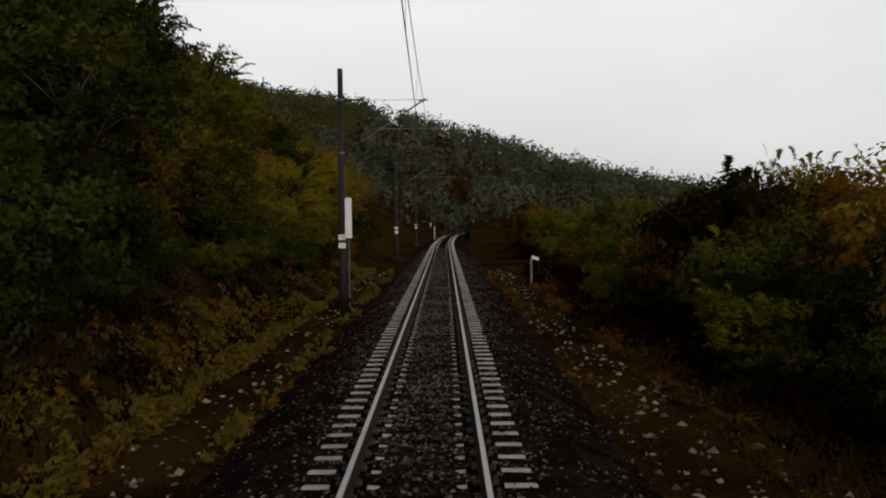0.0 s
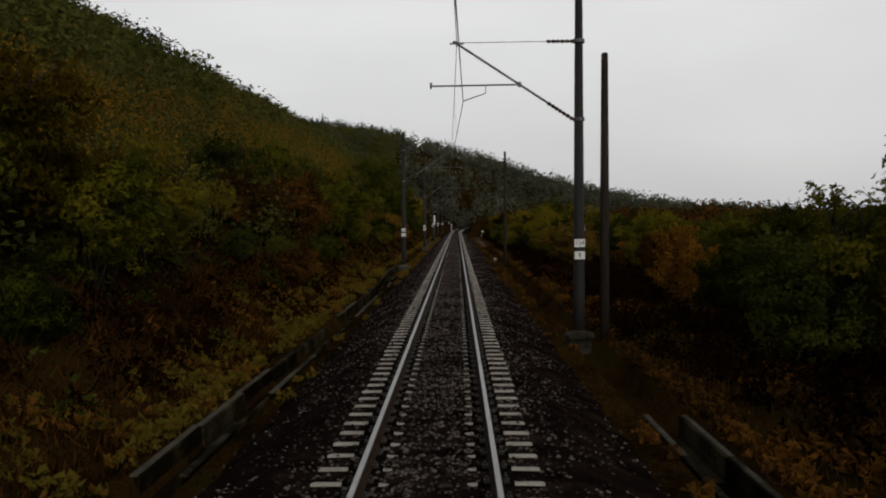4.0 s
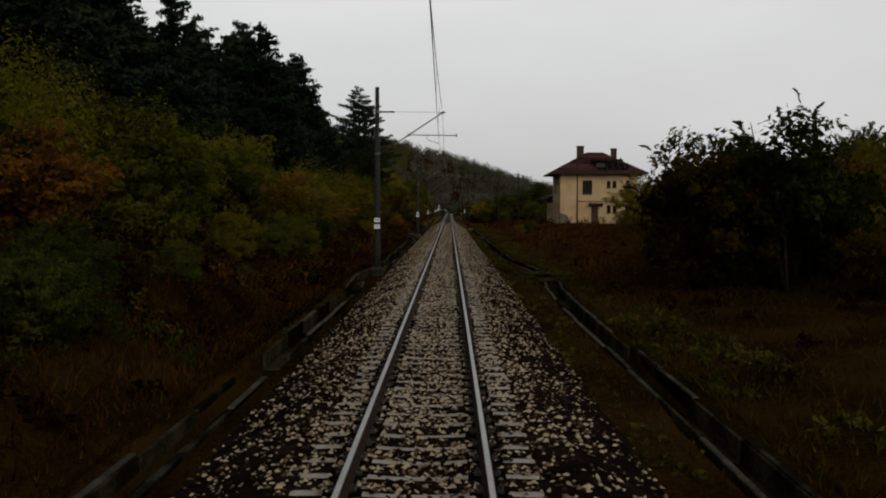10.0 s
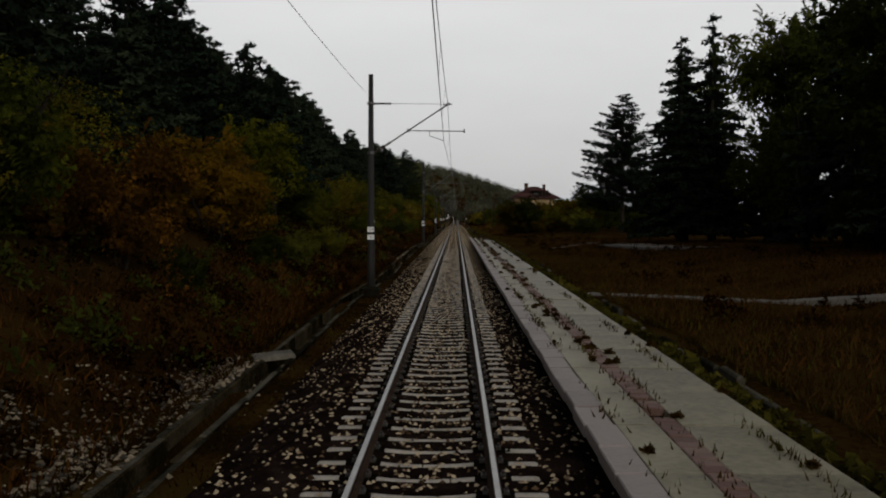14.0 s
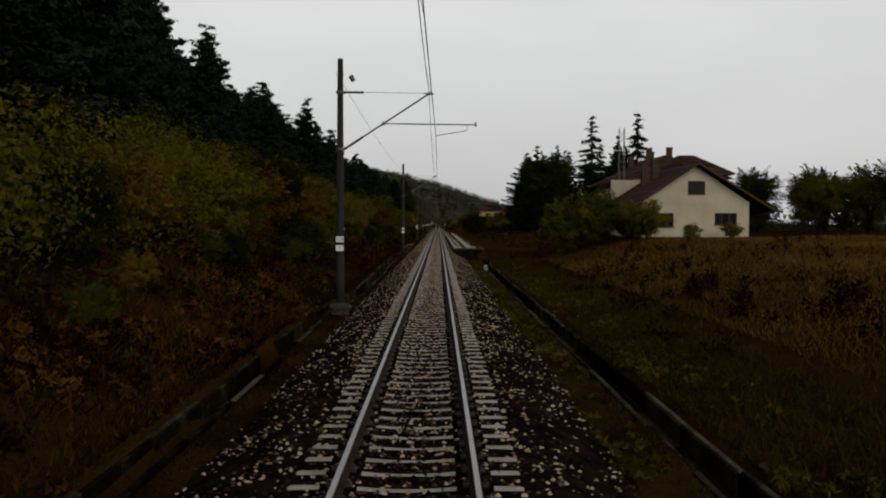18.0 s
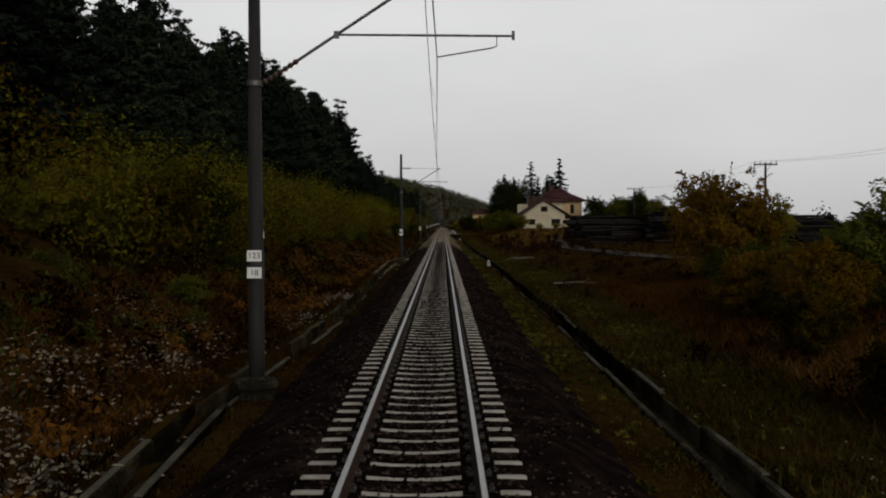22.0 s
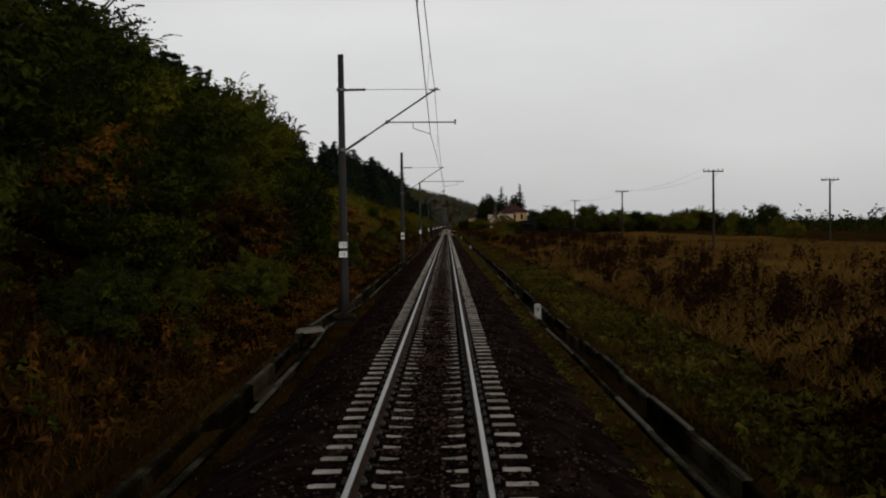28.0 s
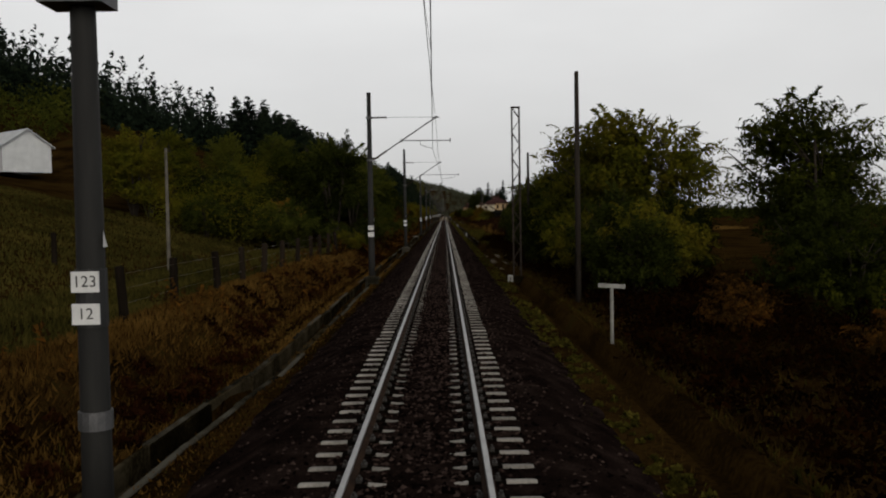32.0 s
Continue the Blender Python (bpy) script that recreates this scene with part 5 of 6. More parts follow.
def edge_spots(r, n):
    """Along the upper edge of the paddock, clear of the shed."""
    y = r.uniform(-915, -735, n)
    return -np.where((y > -815) & (y < -755), r.uniform(58, 76, n), r.uniform(50, 76, n)), y


far_woods("paddock_edge_woods", 700, edge_spots, "dark broadleaf trees along the edge of the paddock", M_L_DARK, 44, (4, 7), 0.26, 110)
far_woods("ridge_woods", 5200, lambda r, n: (r.uniform(-260, 190, n), r.uniform(230, 640, n)), "woods on the hill behind the bend, paled as by haze", M_L_RIDGE, 34, (4, 9), 0.7, 40)
far_woods("valley_bushes", 900, lambda r, n: (r.uniform(24, 60, n), r.uniform(60, 220, n)), "autumn bushes below the line", M_L_RUST, 39, (3, 6), 0.4, 60)
far_woods("valley_woods", 2600, lambda r, n: (r.uniform(62, 420, n), r.uniform(-900, 300, n)), "scattered dark trees down the valley", M_L_DARK, 35, (3, 6), 0.45, 50)


def grass(name, n, gen, label, mat, seed, hgt, width, lean=0.35, level=None):
    r = np.random.default_rng(seed)
    x, y = gen(r, n)
    z = land(x, y) if level is None else np.full(n, level + 0.045)
    h = r.uniform(*hgt, n) * np.clip((np.abs(x - centre(y)) - 2.4) / 3.2, 0.3, 1)
    a = r.uniform(0, 6.28, n)
    w = width * r.uniform(0.6, 1.4, n)
    dx, dy = np.cos(a) * w, np.sin(a) * w
    lx, ly = r.normal(0, lean, n) * h, r.normal(0, lean, n) * h
    v = np.stack([np.stack([x - dx, y - dy, z - 0.05], -1), np.stack([x + dx, y + dy, z - 0.05], -1), np.stack([x + lx, y + ly, z + h], -1)], 1)
    f = np.arange(n * 3).reshape(-1, 3)
    return tagged(new(name, fast_mesh(name, v.reshape(-1, 3), f, mat)), label, "grass", kind="stuff")


def verge(side, near, far):
    def gen(r, n):
        y = r.uniform(-868, 120, n)
        u = near + (far - near) * r.beta(1.0, 1.6, n)
        keep_x = u * side
        dx = np.where(side < 0, l_ditch(y), r_ditch(y))
        hit = np.abs(keep_x - dx) < 0.5
        keep_x = np.where(hit, dx + side * 0.7, keep_x)
        keep_x = np.where((side < 0) & (y < -797) & (keep_x < -8), keep_x * 0.25 - 3.6, keep_x)
        onp = (side > 0) & (y > PY0 - 1) & (y < PY1 + 1) & (keep_x < 4.4)
        keep_x = np.where(onp, 4.4 + r.uniform(0, 6, n), keep_x)
        return keep_x + centre(y), y
    return gen


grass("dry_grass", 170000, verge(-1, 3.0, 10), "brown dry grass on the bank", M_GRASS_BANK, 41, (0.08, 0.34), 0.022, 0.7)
grass("dry_grass_valley", 220000, verge(1, 3.0, 22), "brown dry grass beside the track", M_GRASS, 42, (0.08, 0.34), 0.024, 0.75)
grass("green_grass", 60000, verge(-1, 2.8, 6), "low green grass along the drain", M_GRASSG, 43, (0.05, 0.2), 0.02)
grass("green_grass_valley", 80000, verge(1, 2.8, 9), "low green grass along the drain", M_GRASSG, 44, (0.05, 0.2), 0.02)


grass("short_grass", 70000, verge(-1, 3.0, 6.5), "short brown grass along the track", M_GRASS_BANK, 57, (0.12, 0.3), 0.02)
grass("short_grass_valley", 70000, verge(1, 3.0, 7.5), "short brown grass along the track", M_GRASS, 58, (0.12, 0.3), 0.02)


def meadow(r, n):
    y = r.uniform(-748, -570, n)
    return 8 + 34 * r.uniform(0, 1, n) ** 1.3, y


def yard(r, n):
    y = r.uniform(-480, -405, n)
    return 9 + 26 * r.uniform(0, 1, n) ** 1.3, y


grass("golden_grass", 135000, meadow, "golden dry grass in the open field", M_GOLD, 45, (0.15, 0.42), 0.035, 0.7)
grass("golden_grass_yard", 45000, yard, "golden dry grass before the cream house", M_GOLD, 46, (0.1, 0.34), 0.03, 0.7)


def bank_end(r, n):
    y = r.uniform(-868, -812, n)
    return -6.8 - 1.6 * r.uniform(0, 1, n), y


def paddock(r, n):
    y = r.uniform(-868, -790, n)
    return -8.4 - 62 * r.uniform(0, 1, n) ** 1.5, y


grass("orange_grass_bank", 22000, bank_end, "orange dry grass on the fenced bank", M_GOLD, 48, (0.06, 0.2), 0.025)
grass("paddock_grass", 130000, paddock, "short green grass in the paddock", M_PADDOCK, 49, (0.08, 0.26), 0.06)


def undergrowth(name, n, gen, label, mat, seed, hgt, per=46, level=None):
    """Low tangled domes of dead leaves and stems."""
    r = np.random.default_rng(seed)
    x, y = gen(r, n)
    h = r.uniform(*hgt, n)
    p = r.normal(0, 1, (n, per, 3))
    p /= np.linalg.norm(p, axis=2, keepdims=True)
    p[..., 2] = np.abs(p[..., 2])
    p *= r.uniform(0.3, 1.0, (n, per, 1)) * np.stack([h * 0.9, h * 0.9, h], -1)[:, None, :]
    p += np.stack([x, y, np.zeros(n)], -1)[:, None, :]
    p[..., 2] += land(p[..., 0], p[..., 1]) if level is None else level
    v, f = leaf_cards(p.reshape(-1, 3), r.uniform(0.04, 0.10, n * per), r, long=1.3)
    return tagged(new(name, fast_mesh(name, v, f, mat)), label, "undergrowth", kind="stuff")


def bank(side, near, far, y0=-868, y1=125):
    def gen(r, n):
        y = r.uniform(y0, y1, n)
        patch = 0.5 + 0.5 * np.sin(y * 0.21 + 2 * np.sin(y * 0.057))
        u = near + patch * 0.9 + (far - near) * r.beta(1.1, 1.5, n)
        return side * u + centre(y), y
    return gen


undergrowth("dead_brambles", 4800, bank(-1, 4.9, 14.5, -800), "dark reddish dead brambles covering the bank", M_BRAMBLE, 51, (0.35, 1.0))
undergrowth("dead_brambles_end", 240, bank(-1, 4.3, 6.4, -868, -795), "dark red dead brambles below the fence", M_DEADRED, 56, (0.15, 0.4))
undergrowth("green_brambles", 1600, bank(-1, 5.4, 14.5, -800), "low olive brambles on the bank", M_L_DARK, 52, (0.4, 1.1))
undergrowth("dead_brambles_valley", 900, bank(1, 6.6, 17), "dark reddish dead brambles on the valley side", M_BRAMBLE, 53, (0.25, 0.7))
undergrowth("dead_brambles_thicket", 1500, bank(1, 4.8, 12, -868, -745), "dead brambles under the trees, shade in their colour", M_BRAMBLE, 54, (0.4, 1.0))
undergrowth("dead_brambles_start", 1500, bank(1, 4.8, 12, -50, 125), "dead brambles under the bushes, shade in their colour", M_BRAMBLE, 55, (0.4, 1.0))


def tufts(near, far, y0, y1, side=1):
    def gen(r, n):
        cy, cu = r.uniform(y0, y1, max(8, n // 9)), r.uniform(near, far, max(8, n // 9))
        k = r.integers(0, len(cy), n)
        u = cu[k] + r.normal(0, 0.35, n)
        y = cy[k] + r.normal(0, 0.9, n)
        dx = r_ditch(y) if side > 0 else -l_ditch(y)
        u = np.where(np.abs(u - dx) < 0.55, dx + 0.75, u)
        return side * np.maximum(u, 2.75), y
    return gen


undergrowth("green_weeds", 2200, tufts(4.9, 7.2, -770, -690), "fresh green weeds beside the drain", M_WEED, 61, (0.10, 0.34), 30)
undergrowth("green_weeds_yard", 1800, tufts(4.9, 6.6, -690, -400), "low green weeds beside the drain", M_WEED, 62, (0.06, 0.24), 24)
undergrowth("green_weeds_house", 1500, tufts(4.9, 7.5, -245, -62), "low green weeds beside the drain", M_WEED, 63, (0.06, 0.26), 24)
undergrowth("moss_tufts", 6000, tufts(2.5, 3.7, -868, -395), "low mossy tufts on the ballast shoulder", M_WEED, 64, (0.03, 0.09), 16)
undergrowth("moss_tufts_house", 1200, tufts(2.6, 3.7, -245, -62), "low mossy tufts on the ballast shoulder", M_WEED, 65, (0.03, 0.09), 16)
undergrowth("platform_fringe", 900, lambda r, n: (4.02 + 0.4 * r.beta(1.4, 1.0, n) + 0.12 * np.sin(np.arange(n)), r.uniform(-388, -251.5, n)), "olive grass creeping over the platform edge", M_GRASSG, 69, (0.10, 0.26), 24)
undergrowth("orange_tufts", 2600, tufts(4.8, 8.5, -795, -430, -1), "orange dead bracken on the bank", M_L_RUST, 66, (0.12, 0.4), 26)
undergrowth("orange_tufts_start", 3000, tufts(3.3, 6.8, -60, 125, -1), "orange dead bracken on the bank", M_L_RUST, 67, (0.1, 0.35), 26)
undergrowth("orange_tufts_valley", 3000, tufts(3.4, 7.2, -60, 125, 1), "orange dead bracken below the bushes", M_L_RUST, 68, (0.1, 0.35), 26)


# ---- buildings ----
def weld(shape):
    """Corners that meet become one."""
    seen, back, v = {}, [], []
    for q in shape[0]:
        key = (round(q[0], 4), round(q[1], 4), round(q[2], 4))
        if key not in seen:
            seen[key] = len(v)
            v.append(q)
        back.append(seen[key])
    return v, [tuple(back[i] for i in f) for f in shape[1]]


def holed_wall(length, height, holes, thick=0.35):
    """A wall along x from 0 to length, front face at y = 0, with real openings (x0, x1, z0, z1)."""
    gx_ = sorted({0.0, length, *[h[0] for h in holes], *[h[1] for h in holes]})
    gz_ = sorted({0.0, height, *[h[2] for h in holes], *[h[3] for h in holes]})
    shapes = []
    for x0, x1 in zip(gx_, gx_[1:]):
        for z0, z1 in zip(gz_, gz_[1:]):
            mx_, mz_ = (x0 + x1) / 2, (z0 + z1) / 2
            if any(h[0] < mx_ < h[1] and h[2] < mz_ < h[3] for h in holes):
                continue
            shapes.append(([(x0, 0, z0), (x1, 0, z0), (x1, 0, z1), (x0, 0, z1)], [(0, 1, 2, 3)]))
            shapes.append(([(x0, thick, z0), (x1, thick, z0), (x1, thick, z1), (x0, thick, z1)], [(3, 2, 1, 0)]))
    for x0, x1, z0, z1 in holes:
        shapes.append(([(x0, 0, z0), (x1, 0, z0), (x1, 0, z1), (x0, 0, z1), (x0, thick, z0), (x1, thick, z0), (x1, thick, z1), (x0, thick, z1)],
                       [(0, 4, 5, 1), (1, 5, 6, 2), (2, 6, 7, 3), (3, 7, 4, 0)]))
    return weld(join(*shapes))


def window(parent, x0, x1, z0, z1, sill=True, bars=1, frame_mat=None):
    """A window set back in its opening, in the wall's own coordinates."""
    w = part("window", join(box(x0, x0 + 0.06, 0.1, 0.16, z0, z1), box(x1 - 0.06, x1, 0.1, 0.16, z0, z1), box(x0, x1, 0.1, 0.16, z1 - 0.06, z1), box(x0, x1, 0.1, 0.16, z0, z0 + 0.06)), frame_mat or M_FRAME, parent, "dark weathered window frame")
    step = (x1 - x0) / (bars + 1)
    for k in range(bars + 1):
        part("pane", box(x0 + k * step + 0.03, x0 + (k + 1) * step - 0.03, 0.125, 0.135, z0 + 0.05, z1 - 0.05), M_DARKPANE, w, "near-black pane painted as the dark inside")
    for k in range(1, bars + 1):
        part("mullion", box(x0 + k * step - 0.03, x0 + k * step + 0.03, 0.1, 0.16, z0 + 0.05, z1 - 0.05), frame_mat or M_FRAME, w)
    if sill:
        part("sill", box(x0 - 0.08, x1 + 0.08, -0.08, 0.1, z0 - 0.09, z0 - 0.003), M_CONC, w, "stone sill")
    return w


def wall(parent, m, length, height, holes, mat, bars=None, doors=()):
    w = part("wall", holed_wall(length, height, holes), mat, parent)
    w.matrix_basis = m
    for i, h in enumerate(holes):
        if i in doors:
            d = part("door", join(box(h[0], h[1], 0.14, 0.2, h[2], h[3])), M_FRAME, w, "brown wooden door")
            part("door_panel", box(h[0] + 0.15, h[1] - 0.15, 0.11, 0.14, h[2] + 0.2, h[2] + 1.0), M_TIMBER, d)
            part("door_panel", box(h[0] + 0.15, h[1] - 0.15, 0.11, 0.14, h[2] + 1.15, h[3] - 0.2), M_TIMBER, d)
        else:
            window(w, *h, bars=(bars or {}).get(i, 1 if h[1] - h[0] < 1.2 else 2))
    return w


def hip_roof(parent, x0, x1, y0, y1, z0, rx0, rx1, ry0, ry1, z1, courses):
    """Courses of tiles, each lapping over the one below, from the eaves to the ridge."""
    mix = lambda a, b, t: a + (b - a) * t
    for c in range(courses):
        t0, t1 = c / courses, (c + 1.0) / courses
        v, f = [], []
        for t, lift in ((t0, 0.075), (t1, 0.03)):
            X0, X1, Y0, Y1, Z = mix(x0, rx0, t), mix(x1, rx1, t), mix(y0, ry0, t), mix(y1, ry1, t), mix(z0, z1, t)
            v += [(X0, Y0, Z + lift), (X1, Y0, Z + lift), (X1, Y1, Z + lift), (X0, Y1, Z + lift)]
        X0, X1, Y0, Y1, Z = mix(x0, rx0, t0), mix(x1, rx1, t0), mix(y0, ry0, t0), mix(y1, ry1, t0), mix(z0, z1, t0)
        v += [(X0, Y0, Z - 0.01), (X1, Y0, Z - 0.01), (X1, Y1, Z - 0.01), (X0, Y1, Z - 0.01)]
        for i in range(4):
            j = (i + 1) % 4
            f += [(i, j, 4 + j, 4 + i), (8 + i, 8 + j, j, i)]
        part("tile_course", (v, f), M_ROOF, parent)
    part("soffit", box(x0, x1, y0, y1, z0 - 0.16, z0 - 0.012), M_TIMBER, parent, "dark timber eaves")


def chimney(parent, x, y, z0, z1, w=0.75, d=0.75):
    c = part("chimney", box(x - w / 2, x + w / 2, y - d / 2, y + d / 2, z0, z1), M_BRICKCH, parent, "sooty brick chimney stack")
    part("chimney_cap", box(x - w / 2 - 0.07, x + w / 2 + 0.07, y - d / 2 - 0.07, y + d / 2 + 0.07, z1 - 0.02, z1 + 0.12), M_BRICKCH, c)


# derelict two-storey line house
hz = 0.05
h1 = thing("line_house", (16.6, -104.3, hz), "derelict ochre two-storey house with a dark red hipped roof", "house")
W1, D1, H1 = 11.4, 9.6, 7.65
front = [(3.25, 4.7, 4.7, 6.75), (6.8, 7.4, 5.65, 6.7), (7.65, 8.25, 5.65, 6.7), (9.6, 10.2, 5.5, 6.75), (6.85, 7.45, 1.95, 3.1), (7.7, 8.3, 1.95, 3.1), (9.55, 10.15, 1.95, 3.1), (4.55, 5.6, 0.3, 3.1)]
fw_ = wall(h1, pose(0, 0, 0), W1, H1, front, M_STUCCO, {0: 2, 1: 0, 2: 0, 3: 0, 4: 0, 5: 0, 6: 0}, doors=(7,))
side = [(0.35, 0.9, 4.85, 6.8), (2.5, 3.6, 4.85, 6.8), (5.3, 6.4, 4.85, 6.8), (2.5, 3.6, 1.2, 3.35), (5.3, 6.4, 1.2, 3.35)]
side_m = pose(0, D1, 0, 0, 0, -90)
wall(h1, side_m, D1, H1, [(D1 - b, D1 - a, c, d) for a, b, c, d in side], M_STUCCO, {0: 0, 1: 1, 2: 1, 3: 1, 4: 1})
wall(h1, pose(W1, 0, 0, 0, 0, 90), D1, H1, [(2, 3, 4.5, 6.5), (6, 7, 4.5, 6.5)], M_STUCCO)
wall(h1, pose(W1, D1, 0, 0, 0, 180), W1, H1, [(2, 3, 4.5, 6.5)], M_STUCCO)
part("string_course", box(2.4, 9.0, -0.07, 0.0, 3.6, 3.72), M_BRICKCH, h1, "stained brown string course")
part("pilaster", box(2.4, 2.5, -0.05, 0.0, 0.3, 3.6), M_STUCCO, h1)
bare = [(-0.02, 0.36), (1.25, 0.36), (1.4, 0.9), (1.15, 1.5), (0.8, 1.75), (0.3, 1.9), (-0.02, 1.95)]
nb_ = len(bare)
part("bare_render", ([(x, -0.012, z) for x, z in bare] + [(x, 0.0, z) for x, z in bare], [tuple(range(nb_))] + [(q, nb_ + q, nb_ + (q + 1) % nb_, (q + 1) % nb_) for q in range(nb_)]), M_CONC, h1, "grey patch of fallen plaster")
part("canopy", join(box(4.2, 6.2, -1.0, 0, 3.3, 3.42), box(4.3, 4.4, -0.9, -0.02, 2.9, 3.3), box(6.0, 6.1, -0.9, -0.02, 2.9, 3.3)), M_TIMBER, h1, "dark porch canopy")
part("plinth", box(-0.06, W1 + 0.06, -0.06, D1 + 0.06, -0.5, 0.35), M_CONC, h1, "grey plinth")
part("downpipe", tube([(-0.08, -0.08, 0.2), (-0.08, -0.08, 7.2), (-0.6, -0.5, 7.55)], 0.06, 8), M_LATTICE, h1)
part("downpipe", tube([(W1 + 0.1, -0.08, 0.2), (W1 + 0.1, -0.08, 7.0), (W1 + 0.9, -0.6, 7.5)], 0.06, 8), M_LATTICE, h1)
hip_roof(h1, -1.3, W1 + 1.3, -1.3, D1 + 1.3, H1 + 0.15, 4.6, 6.9, D1 / 2 - 0.15, D1 / 2 + 0.15, 11.1, 16)
part("gutter", tube([(-1.32, -1.34, 7.72), (W1 + 1.32, -1.34, 7.72)], 0.07, 8), M_LATTICE, h1)
part("gutter", tube([(-1.36, -1.3, 7.72), (-1.36, D1 + 1.3, 7.72)], 0.07, 8), M_LATTICE, h1)
chimney(h1, 3.6, 5.0, 9.2, 12.0, 1.0, 0.7)
chimney(h1, 8.6, 4.6, 9.0, 11.6, 0.8, 0.7)
slope = lambda x, z, up=0.1: (x, -1.3 + (z - 7.8) * 1.803 - up * 0.5, z + up)
ragged = [slope(x, z) for x, z in ((5.6, 8.25), (6.6, 8.15), (7.9, 8.3), (9.6, 8.2), (10.2, 8.6), (9.7, 9.25), (8.8, 9.35), (8.3, 9.8), (7.3, 9.6), (6.4, 9.75), (5.5, 9.45), (5.2, 8.8))]
low = [(x, y, z - 0.12) for x, y, z in ragged]
nn = len(ragged)
hole = part("burnt_patch", (ragged + low, [tuple(range(nn))] + [(q, nn + q, nn + (q + 1) % nn, (q + 1) % nn) for q in range(nn)]), M_CHAR, h1, "charred hole in the roof")
for x in (6.0, 6.8, 7.7, 8.6, 9.4):
    part("bare_rafter", tube([slope(x, 8.2, 0.16), slope(x + 0.1, 9.35, 0.16)], 0.06, 5), M_TIMBER, hole)
dm = part("dormer", join(box(5.0, 6.9, 0.2, 2.4, 8.3, 9.5), ([(4.7, -0.1, 9.42), (7.2, -0.1, 9.35), (7.1, 3.2, 9.95), (4.8, 3.2, 9.95), (4.7, -0.1, 9.54), (7.2, -0.1, 9.47), (7.1, 3.2, 10.07), (4.8, 3.2, 10.07)], [(3, 2, 1, 0), (4, 5, 6, 7), (0, 1, 5, 4), (1, 2, 6, 5), (2, 3, 7, 6), (3, 0, 4, 7)])), M_CHAR, h1, "broken dark dormer")
# Black board on the dormer face paints the darkness of its opening.
part("dormer_opening", box(5.3, 6.6, 0.16, 0.2, 8.5, 9.3), M_BLACK, dm)
part("chimney_stub", join(box(9.2, 9.75, 3.0, 3.5, 8.8, 10.0), box(9.3, 9.5, 3.1, 3.4, 10.0, 10.25)), M_BRICKCH, h1, "broken chimney stub")
# low annex
wall(h1, pose(0.2, D1 + 10.2, 0, 0, 0, -90), 10.2, 4.1, [(1.8, 2.7, 0.9, 3.0), (4.6, 5.5, 0.1, 2.6), (7.2, 8.1, 0.9, 3.0)], M_STUCCO, {0: 1, 2: 1}, doors=(1,))
wall(h1, pose(8, D1 + 10.2, 0, 0, 0, 180), 7.8, 4.1, [(3, 4, 0.9, 3.0)], M_STUCCO)
wall(h1, pose(8, D1, 0, 0, 0, 90), 10.2, 4.1, [(3, 4, 0.9, 3.0)], M_STUCCO)
ax = part("annex_roof", box(0, 0.1, D1 + 0.05, D1 + 0.1, 4.2, 4.3), M_TIMBER, h1)
hip_roof(ax, -0.9, 8.9, D1 + 0.05, D1 + 11.2, 4.25, 3.6, 4.4, D1 + 0.1, D1 + 6.5, 6.2, 10)

# cream gabled house
gz0 = 1.25
h2 = thing("gabled_house", (17.5, -400.0, gz0), "pale cream house with a wide dark red gabled roof", "house")
W2, D2, H2 = 9.0, 14.0, 3.3
wall(h2, pose(0, 0, 0), W2, H2, [(1.25, 2.65, 1.2, 2.35), (6.1, 8.0, 1.4, 2.4)], M_STUCCO2)
g = part("gable", ([(0, 0, H2), (W2, 0, H2), (W2 / 2, 0, 6.35), (0, 0.35, H2), (W2, 0.35, H2), (W2 / 2, 0.35, 6.35)], [(0, 1, 2), (5, 4, 3), (0, 3, 4, 1), (1, 4, 5, 2), (2, 5, 3, 0)]), M_STUCCO2, h2)
part("attic_window", box(3.9, 5.2, -0.012, 0.05, 4.0, 5.0), M_DARKPANE, g, "dark attic window")
part("attic_frame", join(box(3.82, 5.28, -0.04, 0.0, 3.9, 4.0), box(3.82, 5.28, -0.04, 0.0, 5.0, 5.08), box(3.82, 3.9, -0.04, 0.0, 4.0, 5.0), box(5.2, 5.28, -0.04, 0.0, 4.0, 5.0)), M_FRAME, g)
wall(h2, pose(0, D2, 0, 0, 0, -90), D2, H2, [(2, 3.2, 1.2, 2.4), (6, 7.2, 1.2, 2.4), (10, 11.2, 1.2, 2.4)], M_STUCCO2)
wall(h2, pose(W2, 0, 0, 0, 0, 90), D2, H2, [(3, 4.2, 1.2, 2.4), (8, 9.2, 0.1, 2.3)], M_STUCCO2, doors=(1,))
wall(h2, pose(W2, D2, 0, 0, 0, 180), W2, 5.8, [(3, 4.2, 1.2, 2.4)], M_STUCCO2)
